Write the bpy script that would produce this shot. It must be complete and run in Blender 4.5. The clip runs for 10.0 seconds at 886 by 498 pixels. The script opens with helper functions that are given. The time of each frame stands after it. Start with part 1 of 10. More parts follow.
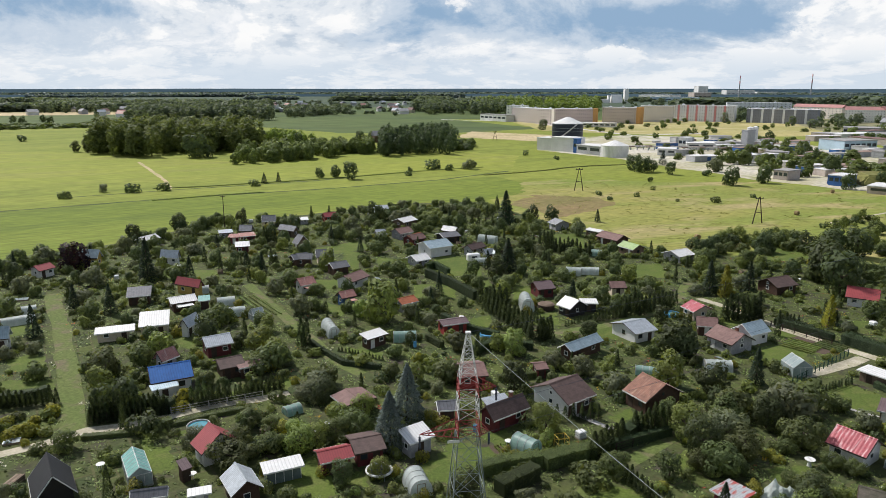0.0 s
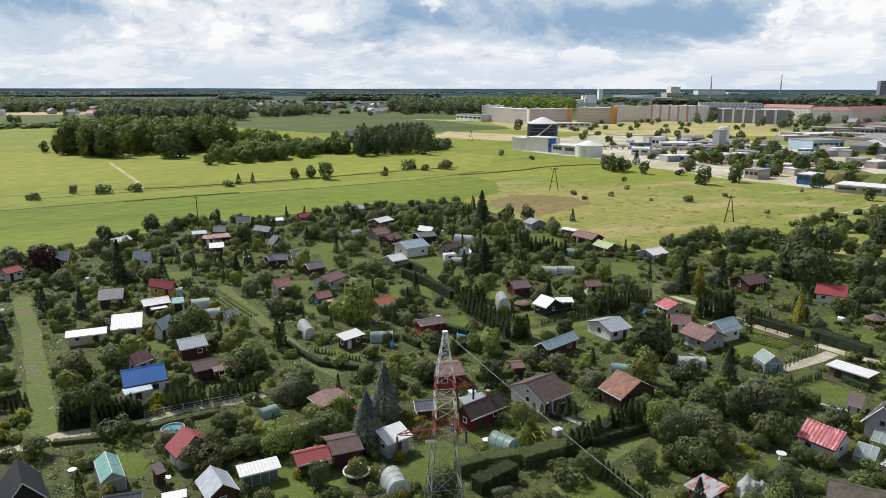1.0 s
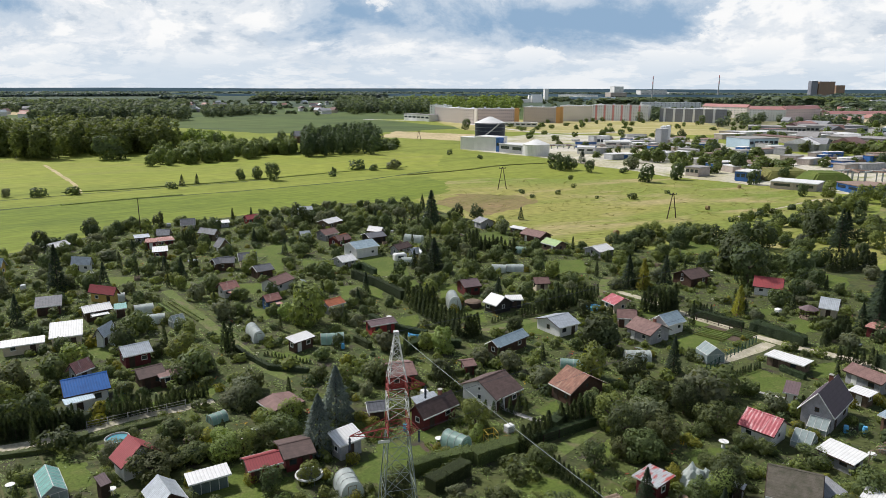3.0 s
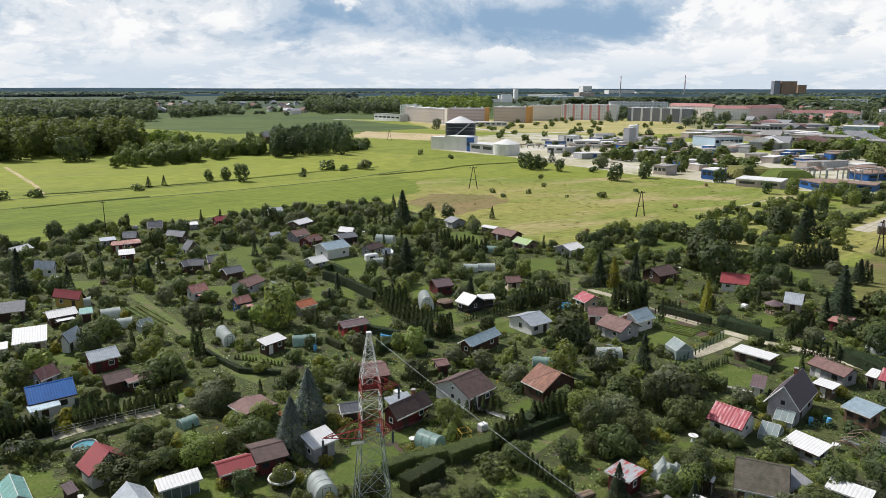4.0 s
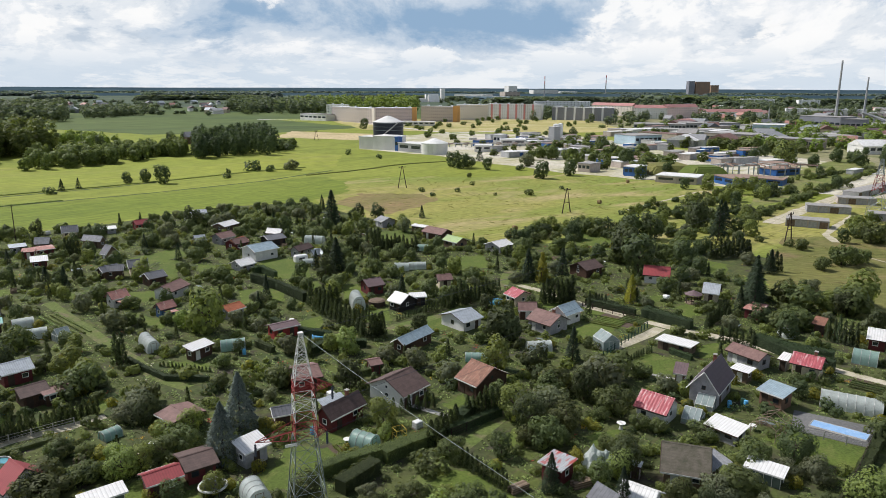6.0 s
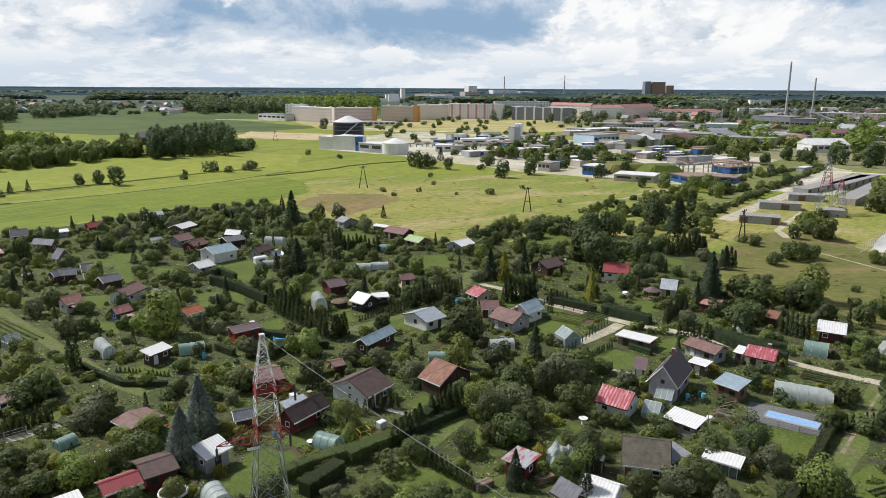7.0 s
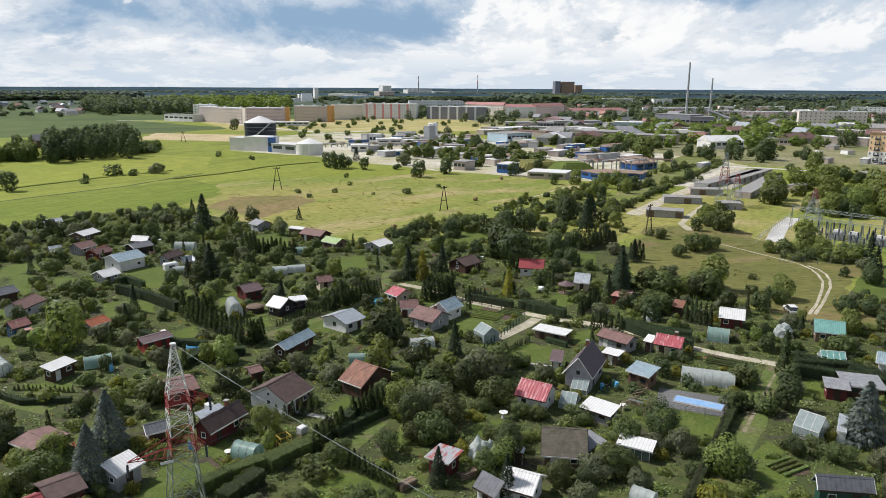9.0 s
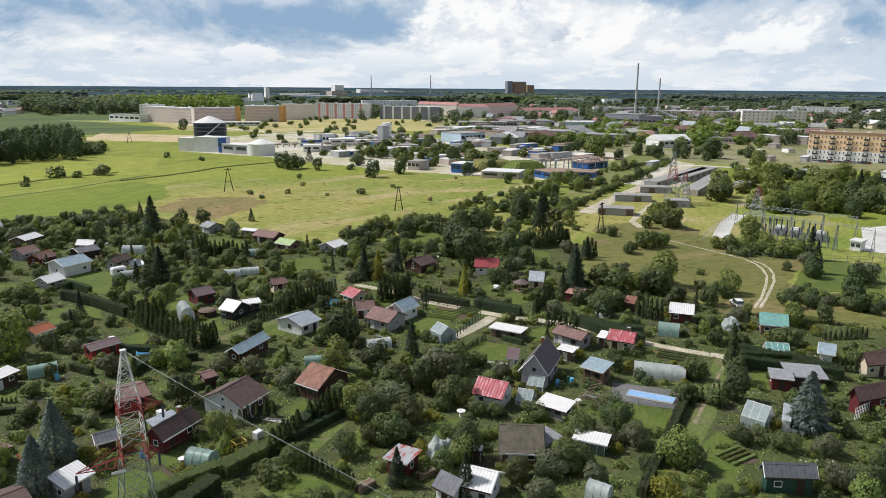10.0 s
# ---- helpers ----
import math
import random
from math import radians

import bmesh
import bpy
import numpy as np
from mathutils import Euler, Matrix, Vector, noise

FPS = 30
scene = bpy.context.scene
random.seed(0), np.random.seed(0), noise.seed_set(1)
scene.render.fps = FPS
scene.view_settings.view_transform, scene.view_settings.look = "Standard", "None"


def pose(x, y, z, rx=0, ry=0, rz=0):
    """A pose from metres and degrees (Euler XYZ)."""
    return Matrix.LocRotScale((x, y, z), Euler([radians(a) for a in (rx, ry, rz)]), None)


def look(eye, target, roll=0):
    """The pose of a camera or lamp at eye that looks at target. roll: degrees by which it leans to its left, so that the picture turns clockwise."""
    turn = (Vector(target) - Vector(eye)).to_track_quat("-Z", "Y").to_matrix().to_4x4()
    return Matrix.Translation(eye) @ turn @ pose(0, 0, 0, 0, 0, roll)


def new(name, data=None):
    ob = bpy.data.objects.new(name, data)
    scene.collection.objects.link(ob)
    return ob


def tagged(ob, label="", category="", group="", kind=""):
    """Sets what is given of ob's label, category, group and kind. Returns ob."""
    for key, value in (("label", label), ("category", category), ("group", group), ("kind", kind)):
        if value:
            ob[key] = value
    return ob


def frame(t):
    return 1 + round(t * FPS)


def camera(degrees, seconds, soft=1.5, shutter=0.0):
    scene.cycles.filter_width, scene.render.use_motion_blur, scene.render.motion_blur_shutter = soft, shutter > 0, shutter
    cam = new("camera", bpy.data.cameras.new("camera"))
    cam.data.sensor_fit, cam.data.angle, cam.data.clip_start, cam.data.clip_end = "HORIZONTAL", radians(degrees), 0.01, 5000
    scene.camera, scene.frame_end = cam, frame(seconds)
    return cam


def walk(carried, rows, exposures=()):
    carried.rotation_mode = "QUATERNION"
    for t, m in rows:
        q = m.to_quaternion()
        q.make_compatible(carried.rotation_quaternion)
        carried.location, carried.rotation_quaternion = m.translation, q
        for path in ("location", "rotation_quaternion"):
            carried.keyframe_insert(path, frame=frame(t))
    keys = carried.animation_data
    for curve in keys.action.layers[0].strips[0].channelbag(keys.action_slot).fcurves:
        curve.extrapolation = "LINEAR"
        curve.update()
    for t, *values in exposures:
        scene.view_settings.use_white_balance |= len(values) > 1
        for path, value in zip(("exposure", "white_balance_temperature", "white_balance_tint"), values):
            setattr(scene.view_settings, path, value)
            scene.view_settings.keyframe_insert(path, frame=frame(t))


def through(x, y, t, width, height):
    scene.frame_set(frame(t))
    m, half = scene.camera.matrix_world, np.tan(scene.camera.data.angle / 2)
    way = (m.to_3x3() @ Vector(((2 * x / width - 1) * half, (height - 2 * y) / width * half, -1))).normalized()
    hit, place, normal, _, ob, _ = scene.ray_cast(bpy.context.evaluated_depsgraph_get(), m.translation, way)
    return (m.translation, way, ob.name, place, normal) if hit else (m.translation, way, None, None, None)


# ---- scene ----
# ---- camera ----
cam = camera(65.0, 10.0, soft=0.65)
PATH = [
    (0, (0.099, 0.346, 44.079), (0.073, 2.293, 43.626), 0.0),
    (0.5, (0.103, 0.314, 44.073), (0.111, 2.262, 43.620), 0.0),
    (1, (0.092, 0.293, 44.062), (0.134, 2.240, 43.609), 0.1),
    (1.5, (0.159, 0.273, 44.062), (0.235, 2.220, 43.609), 0.0),
    (2, (0.219, 0.221, 44.054), (0.330, 2.166, 43.602), 0.0),
    (2.5, (0.160, 0.152, 44.083), (0.308, 2.095, 43.630), 0.1),
    (4, (0.093, 0.072, 44.122), (0.359, 2.002, 43.668), 0.1),
    (4.5, (0.083, 0.046, 44.064), (0.395, 1.968, 43.610), 0.1),
    (5, (0.056, 0.006, 44.010), (0.415, 1.920, 43.556), 0.2),
    (5.5, (0.022, -0.033, 43.955), (0.432, 1.871, 43.501), 0.2),
    (7, (-0.064, -0.125, 43.841), (0.504, 1.738, 43.387), 0.3),
    (7.5, (-0.055, -0.185, 43.791), (0.566, 1.661, 43.338), 0.3),
    (8, (0.023, -0.200, 43.813), (0.700, 1.627, 43.360), 0.3),
    (8.5, (0.048, -0.203, 43.836), (0.780, 1.602, 43.383), 0.3),
    (9, (0.053, -0.281, 43.892), (0.840, 1.501, 43.438), 0.3),
    (9.5, (0.062, -0.330, 43.955), (0.907, 1.425, 43.501), 0.3),
    (10, (-0.055, -0.361, 43.957), (0.848, 1.365, 43.503), 0.4),
]
walk(cam, [(t, look(eye, target, roll)) for t, eye, target, roll in PATH])

# ---- light ----
SUN_AZIMUTH, SUN_HEIGHT = -48.0, 48.0      # degrees, from straight ahead (negative: to the left) and above the horizon


def nodes_of(tree):
    return tree.nodes, tree.links


def make_sky():
    w = bpy.data.worlds.new("sky")
    scene.world = w
    w.use_nodes = True
    n, l = nodes_of(w.node_tree)
    back = n["Background"]
    sky = n.new("ShaderNodeTexSky")
    sky.sky_type, sky.sun_disc = "NISHITA", False
    sky.sun_elevation, sky.sun_rotation = radians(SUN_HEIGHT), radians(SUN_AZIMUTH)
    sky.air_density, sky.dust_density = 1.0, 1.6
    blue = n.new("ShaderNodeMix")
    blue.data_type, blue.blend_type = "RGBA", "MULTIPLY"
    blue.inputs[0].default_value = 1.0
    blue.inputs[7].default_value = (0.10, 0.10, 0.10, 1)
    l.new(sky.outputs[0], blue.inputs[6])
    co = n.new("ShaderNodeTexCoord")
    sep = n.new("ShaderNodeSeparateXYZ")
    l.new(co.outputs["Generated"], sep.inputs[0])

    def m(op, a, b=0.0, c=None):
        k = n.new("ShaderNodeMath")
        k.operation = op
        for i, v in enumerate((a, b, c)):
            if v is None:
                continue
            if isinstance(v, (int, float)):
                k.inputs[i].default_value = v
            else:
                l.new(v, k.inputs[i])
        return k.outputs[0]

    z = m("MAXIMUM", sep.outputs[2], 0.0)
    # low clouds are seen from the side: far flatter than wide
    flat = m("DIVIDE", z, m("ADD", m("MULTIPLY", z, 1.6), 0.22))
    vec = n.new("ShaderNodeCombineXYZ")
    l.new(sep.outputs[0], vec.inputs[0])
    l.new(sep.outputs[1], vec.inputs[1])
    l.new(flat, vec.inputs[2])

    def tex(scale, detail, rough, shift, warp=0.3):
        mp = n.new("ShaderNodeMapping")
        mp.inputs["Location"].default_value = shift
        l.new(vec.outputs[0], mp.inputs[0])
        t = n.new("ShaderNodeTexNoise")
        t.inputs["Scale"].default_value, t.inputs["Detail"].default_value = scale, detail
        t.inputs["Roughness"].default_value, t.inputs["Distortion"].default_value = rough, warp
        l.new(mp.outputs[0], t.inputs[0])
        return t.outputs[0]

    def ramp(v, stops):
        r = n.new("ShaderNodeValToRGB")
        r.color_ramp.interpolation = "EASE"
        while len(r.color_ramp.elements) < len(stops):
            r.color_ramp.elements.new(0.5)
        for e, (p, c) in zip(r.color_ramp.elements, stops):
            e.position, e.color = p, (*c, 1)
        l.new(v, r.inputs[0])
        return r.outputs[0]

    def mix(f, a, b):
        k = n.new("ShaderNodeMix")
        k.data_type = "RGBA"
        for i, v in ((0, f), (6, a), (7, b)):
            if isinstance(v, tuple):
                k.inputs[i].default_value = (*v, 1)
            else:
                l.new(v, k.inputs[i])
        return k.outputs[2]

    def mass(azimuth, height, wide, tall):
        """How near a direction lies to the middle of one large cloud: 1 there, 0 at its rim."""
        a, e = radians(azimuth), radians(height)
        d = [m("MULTIPLY", m("SUBTRACT", sep.outputs[i], v), k) for i, v, k in (
            (0, math.sin(a) * math.cos(e), 1 / wide), (1, math.cos(a) * math.cos(e), 1 / wide), (2, math.sin(e), 1 / tall))]
        r = m("SQRT", m("ADD", m("ADD", m("MULTIPLY", d[0], d[0]), m("MULTIPLY", d[1], d[1])), m("MULTIPLY", d[2], d[2])))
        return m("MAXIMUM", m("SUBTRACT", 1.0, r), 0.0)

    broad = tex(4.5, 9, 0.60, (3.1, 7.3, 0.4), 0.5)
    puffs = tex(9.0, 10, 0.66, (1.0, 2.0, 4.0), 0.25)
    wisps = tex(22.0, 6, 0.6, (5.0, 1.0, 9.0), 0.2)
    # heavy grey-blue bases, and one tall bright head
    grey = m("ADD", broad, m("MULTIPLY", mass(17, 5.0, 0.36, 0.042), 0.27))
    grey = m("ADD", grey, m("MULTIPLY", mass(-31, 5.8, 0.20, 0.032), 0.22))
    grey = m("ADD", grey, m("MULTIPLY", mass(52, 7.2, 0.30, 0.035), 0.20))
    grey = m("SUBTRACT", grey, m("MULTIPLY", mass(-15, 7.5, 0.22, 0.06), 0.35))
    grey = m("SUBTRACT", grey, m("MULTIPLY", mass(34, 4.0, 0.20, 0.05), 0.25))
    grey = m("ADD", m("ADD", grey, 0.035), m("ADD", m("MULTIPLY", m("SUBTRACT", puffs, 0.5), 0.60), m("MULTIPLY", m("SUBTRACT", wisps, 0.5), 0.22)))
    body = ramp(grey, [(0.36, (1.0, 1.0, 1.0)), (0.45, (0.84, 0.88, 0.93)), (0.56, (0.62, 0.71, 0.82)), (0.78, (0.30, 0.45, 0.64))])
    heads = ramp(m("ADD", puffs, m("MULTIPLY", m("SUBTRACT", wisps, 0.5), 0.35)), [(0.47, (0, 0, 0)), (0.595, (1, 1, 1))])
    light = m("MULTIPLY", heads, m("SUBTRACT", 1.0, ramp(grey, [(0.52, (0, 0, 0)), (0.66, (1, 1, 1))])))
    clouds = mix(m("MULTIPLY", light, 0.85), body, (1.03, 1.03, 1.04))
    # rounded cloud heads in front: lit on the side of the sun and above, grey-blue beneath
    mass_of = [m("ADD", tex(5.2, 11, 0.60, (4.0 + s[0], 6.0 + s[1], 1.5 + s[2]), 0.35), m("MULTIPLY", m("SUBTRACT", grey, 0.5), -0.55)) for s in ((0, 0, 0), (-0.02, 0.01, 0.05))]
    shade = m("ADD", m("MULTIPLY", m("SUBTRACT", mass_of[0], mass_of[1]), 3.4), 0.52)
    rolled = ramp(shade, [(0.18, (0.55, 0.64, 0.75)), (0.42, (0.80, 0.85, 0.91)), (0.66, (1.03, 1.03, 1.03))])
    cover = ramp(mass_of[0], [(0.455, (0, 0, 0)), (0.515, (1, 1, 1))])
    clouds = mix(m("MULTIPLY", cover, 0.88), clouds, rolled)
    gaps = ramp(tex(6.0, 6, 0.5, (8.0, 4.0, 2.0), 0.3), [(0.66, (0, 0, 0)), (0.76, (1, 1, 1))])
    seen = mix(m("MULTIPLY", gaps, 0.8), clouds, blue.outputs[2])
    # the unseen upper sky is dimmed to cut ambient light: broken cover, dark undersides
    above = ramp(z, [(0.16, (0, 0, 0)), (0.42, (1, 1, 1))])
    under = mix(ramp(tex(3.0, 6, 0.5, (2.0, 9.0, 5.0), 0.3), [(0.42, (0, 0, 0)), (0.58, (1, 1, 1))]), blue.outputs[2], (0.33, 0.38, 0.44))
    seen = mix(above, seen, under)
    # towards the horizon all layers close up into a pale band with small bright heads
    band = mix(m("MULTIPLY", heads, 0.7), (0.68, 0.77, 0.87), (0.98, 0.99, 1.0))
    low = ramp(z, [(0.012, (1, 1, 1)), (0.065, (0, 0, 0))])
    final = mix(m("MULTIPLY", low, 0.9), seen, band)
    l.new(final, back.inputs[0])
    back.inputs[1].default_value = SKY_STRENGTH


SKY_STRENGTH = 0.95
make_sky()
sun = new("sun", bpy.data.lights.new("sun", "SUN"))
sun.data.energy, sun.data.angle, sun.data.color = 4.9, radians(6), (1.0, 0.96, 0.92)
_a, _e = radians(SUN_AZIMUTH), radians(SUN_HEIGHT)
sun.matrix_world = look((0, 0, 300), (-300 * math.sin(_a) * math.cos(_e), -300 * math.cos(_a) * math.cos(_e), 300 - 300 * math.sin(_e)))


# ---- materials ----
MATS = {}


def material(name, colour, rough=0.8, metal=0.0, dark=None, scale=1.5, fine=14.0, spread=0.5, bump=0.15, ribs=0.0, per=0.0,
             rust=None, rust_at=0.6, through=0.0, boards=0.0, courses=0.0, hazy=0.0, clear=0.0, spec=0.4):
    """A surface with two scales of variation: broad stains towards dark, fine grain, relief; ribs: metres from rib to rib along x;
    boards: width of vertical boards; courses: height of tile courses; per: colour change from object to object."""
    if name in MATS:
        return MATS[name]
    mt = bpy.data.materials.new(name)
    mt.use_nodes = True
    n, l = nodes_of(mt.node_tree)
    b = n["Principled BSDF"]
    co = n.new("ShaderNodeTexCoord")

    def tex(s, detail=5, w=0.0, stretch=None):
        t = n.new("ShaderNodeTexNoise")
        t.inputs["Scale"].default_value, t.inputs["Detail"].default_value, t.inputs["Distortion"].default_value = s, detail, w
        src = co.outputs["Object"]
        if stretch:
            mp = n.new("ShaderNodeMapping")
            mp.inputs["Scale"].default_value = stretch
            l.new(src, mp.inputs[0])
            src = mp.outputs[0]
        l.new(src, t.inputs[0])
        return t.outputs[0]

    def rng(v, lo, hi, a=0.0, bb=1.0):
        k = n.new("ShaderNodeMapRange")
        k.inputs[1].default_value, k.inputs[2].default_value, k.inputs[3].default_value, k.inputs[4].default_value = lo, hi, a, bb
        l.new(v, k.inputs[0])
        return k.outputs[0]

    def mixc(f, a, c, kind="MIX"):
        k = n.new("ShaderNodeMix")
        k.data_type, k.blend_type = "RGBA", kind
        for i, v in ((0, f), (6, a), (7, c)):
            if isinstance(v, float):
                k.inputs[i].default_value = v
            elif isinstance(v, tuple):
                k.inputs[i].default_value = (*v, 1)
            else:
                l.new(v, k.inputs[i])
        return k.outputs[2]

    dark = dark or tuple(0.55 * c for c in colour)
    broad, grain = tex(scale, 6, 0.3), tex(fine, 4)
    c = mixc(rng(broad, 0.35, 0.7, 0.0, spread * 1.5), colour, dark)
    g = rng(grain, 0.3, 0.7, 1.0 - 0.22 * spread * 2, 1.0 + 0.16 * spread * 2)
    gc = n.new("ShaderNodeCombineColor")
    for i in range(3):
        l.new(g, gc.inputs[i])
    c = mixc(1.0, c, gc.outputs[0], "MULTIPLY")
    height = grain
    if rust:
        streak = tex(1.1, 6, 0.2, (2.2, 0.5, 0.5))
        c = mixc(rng(streak, rust_at, rust_at + 0.14), c, rust)
    for step, axis in ((ribs, "X"), (boards, "X"), (courses, "Y")):
        if step:
            w = n.new("ShaderNodeTexWave")
            w.wave_type, w.bands_direction, w.wave_profile = "BANDS", axis, "SIN" if step == ribs else "SAW"
            w.inputs["Scale"].default_value = 0.314 / step
            src = co.outputs["Object"]
            if step == boards:
                add = n.new("ShaderNodeSeparateXYZ")
                l.new(src, add.inputs[0])
                s = n.new("ShaderNodeMath")
                l.new(add.outputs[0], s.inputs[0])
                l.new(add.outputs[1], s.inputs[1])
                cb = n.new("ShaderNodeCombineXYZ")
                l.new(s.outputs[0], cb.inputs[0])
                src = cb.outputs[0]
            l.new(src, w.inputs[0])
            height = w.outputs["Fac"]
            f = rng(height, 0.0, 0.25, 0.62, 1.0)
            fc = n.new("ShaderNodeCombineColor")
            for i in range(3):
                l.new(f, fc.inputs[i])
            c = mixc(0.55, c, mixc(1.0, c, fc.outputs[0], "MULTIPLY"))
    if per:
        info = n.new("ShaderNodeObjectInfo")
        hsv = n.new("ShaderNodeHueSaturation")
        l.new(rng(info.outputs["Random"], 0, 1, 0.5 - 0.035 * per, 0.5 + 0.03 * per), hsv.inputs["Hue"])
        l.new(rng(info.outputs["Random"], 0, 1, 1.0 - 0.5 * per, 1.0 + 0.5 * per), hsv.inputs["Value"])
        l.new(c, hsv.inputs["Color"])
        c = hsv.outputs[0]
    l.new(c, b.inputs["Base Color"])
    b.inputs["Roughness"].default_value, b.inputs["Metallic"].default_value = rough, metal
    b.inputs["Specular IOR Level"].default_value = spec
    if clear:
        b.inputs["Transmission Weight"].default_value = clear
        b.inputs["IOR"].default_value = 1.15
    if bump:
        bp = n.new("ShaderNodeBump")
        bp.inputs["Strength"].default_value = bump
        bp.inputs["Distance"].default_value = 0.04
        l.new(height, bp.inputs["Height"])
        l.new(bp.outputs[0], b.inputs["Normal"])
    if through:
        tr = n.new("ShaderNodeBsdfTranslucent")
        l.new(c, tr.inputs[0])
        ms = n.new("ShaderNodeMixShader")
        ms.inputs[0].default_value = through
        l.new(b.outputs[0], ms.inputs[1])
        l.new(tr.outputs[0], ms.inputs[2])
        l.new(ms.outputs[0], n["Material Output"].inputs[0])
    MATS[name] = mt
    return mt


def leaves(name, colour, dark, per=0.35):
    """Foliage: colour differs leaf by leaf and plant by plant, and some light comes through."""
    if name in MATS:
        return MATS[name]
    mt = bpy.data.materials.new(name)
    mt.use_nodes = True
    n, l = nodes_of(mt.node_tree)
    b = n["Principled BSDF"]
    geo, info = n.new("ShaderNodeNewGeometry"), n.new("ShaderNodeObjectInfo")
    k = n.new("ShaderNodeMix")
    k.data_type = "RGBA"
    k.inputs[6].default_value, k.inputs[7].default_value = (*dark, 1), (*colour, 1)
    l.new(geo.outputs["Random Per Island"], k.inputs[0])
    hsv = n.new("ShaderNodeHueSaturation")
    for sock, lo, hi in (("Hue", 0.5 - 0.05 * per, 0.5 + 0.05 * per), ("Value", 1 - 0.75 * per, 1 + 0.75 * per)):
        r = n.new("ShaderNodeMapRange")
        r.inputs[3].default_value, r.inputs[4].default_value = lo, hi
        l.new(info.outputs["Random"], r.inputs[0])
        l.new(r.outputs[0], hsv.inputs[sock])
    l.new(k.outputs[2], hsv.inputs["Color"])
    l.new(hsv.outputs[0], b.inputs["Base Color"])
    b.inputs["Roughness"].default_value, b.inputs["Specular IOR Level"].default_value = 0.62, 0.25
    tr, ms = n.new("ShaderNodeBsdfTranslucent"), n.new("ShaderNodeMixShader")
    warm = n.new("ShaderNodeMix")
    warm.data_type, warm.blend_type = "RGBA", "MULTIPLY"
    warm.inputs[0].default_value = 1.0
    warm.inputs[7].default_value = (1.45, 1.4, 0.75, 1)
    l.new(hsv.outputs[0], warm.inputs[6])
    l.new(warm.outputs[2], tr.inputs[0])
    ms.inputs[0].default_value = 0.40
    l.new(b.outputs[0], ms.inputs[1])
    l.new(tr.outputs[0], ms.inputs[2])
    l.new(ms.outputs[0], n["Material Output"].inputs[0])
    MATS[name] = mt
    return mt


def land(name, a, b, c, s1=0.02, s2=0.15, s3=1.6, stretch=(1, 1, 1), bump=0.5, turn=0.0, plots=None):
    """Grassland and soil: a and b in broad drifts, c in patches, fine tufts."""
    if name in MATS:
        return MATS[name]
    mt = bpy.data.materials.new(name)
    mt.use_nodes = True
    n, l = nodes_of(mt.node_tree)
    p = n["Principled BSDF"]
    co = n.new("ShaderNodeTexCoord")
    mp = n.new("ShaderNodeMapping")
    mp.vector_type = "TEXTURE"
    mp.inputs["Rotation"].default_value = (0, 0, radians(turn))
    mp.inputs["Scale"].default_value = [1 / k for k in stretch]
    l.new(co.outputs["Object"], mp.inputs[0])

    def tex(s, d, lo, hi):
        t = n.new("ShaderNodeTexNoise")
        t.inputs["Scale"].default_value, t.inputs["Detail"].default_value, t.inputs["Distortion"].default_value = s, d, 0.4
        l.new(mp.outputs[0], t.inputs[0])
        r = n.new("ShaderNodeMapRange")
        r.inputs[1].default_value, r.inputs[2].default_value = lo, hi
        l.new(t.outputs[0], r.inputs[0])
        return r.outputs[0]

    def mixc(f, x, y, kind="MIX"):
        k = n.new("ShaderNodeMix")
        k.data_type, k.blend_type = "RGBA", kind
        for i, v in ((0, f), (6, x), (7, y)):
            if isinstance(v, float):
                k.inputs[i].default_value = v
            elif isinstance(v, tuple):
                k.inputs[i].default_value = (*v, 1)
            else:
                l.new(v, k.inputs[i])
        return k.outputs[2]

    col = mixc(tex(s1, 5, 0.35, 0.65), a, b)
    col = mixc(tex(s2, 6, 0.5, 0.68), col, c)
    if plots:
        # rectangular beds and small lawns with trodden paths between
        for (wide, deep, way), (one, two) in plots:
            bt, bm_ = n.new("ShaderNodeTexBrick"), n.new("ShaderNodeMapping")
            bm_.vector_type = "TEXTURE"
            bm_.inputs["Rotation"].default_value = (0, 0, radians(way))
            l.new(co.outputs["Object"], bm_.inputs[0])
            l.new(bm_.outputs[0], bt.inputs["Vector"])
            bt.inputs["Color1"].default_value, bt.inputs["Color2"].default_value = (*one, 1), (*two, 1)
            bt.inputs["Mortar"].default_value = (0.095, 0.095, 0.042, 1)
            bt.inputs["Scale"].default_value, bt.inputs["Mortar Size"].default_value, bt.inputs["Mortar Smooth"].default_value = 1.0, 0.18, 0.4
            bt.inputs["Brick Width"].default_value, bt.inputs["Row Height"].default_value = wide, deep
            col = mixc(tex(0.11, 3, 0.42, 0.56), col, bt.outputs["Color"])
    fine = tex(s3, 6, 0.25, 0.75)
    r = n.new("ShaderNodeMapRange")
    r.inputs[3].default_value, r.inputs[4].default_value = 0.66, 1.28
    l.new(fine, r.inputs[0])
    cc = n.new("ShaderNodeCombineColor")
    for i in range(3):
        l.new(r.outputs[0], cc.inputs[i])
    col = mixc(1.0, col, cc.outputs[0], "MULTIPLY")
    l.new(col, p.inputs["Base Color"])
    p.inputs["Roughness"].default_value, p.inputs["Specular IOR Level"].default_value = 0.9, 0.15
    bp = n.new("ShaderNodeBump")
    bp.inputs["Strength"].default_value, bp.inputs["Distance"].default_value = bump, 0.12
    l.new(fine, bp.inputs["Height"])
    l.new(bp.outputs[0], p.inputs["Normal"])
    MATS[name] = mt
    return mt


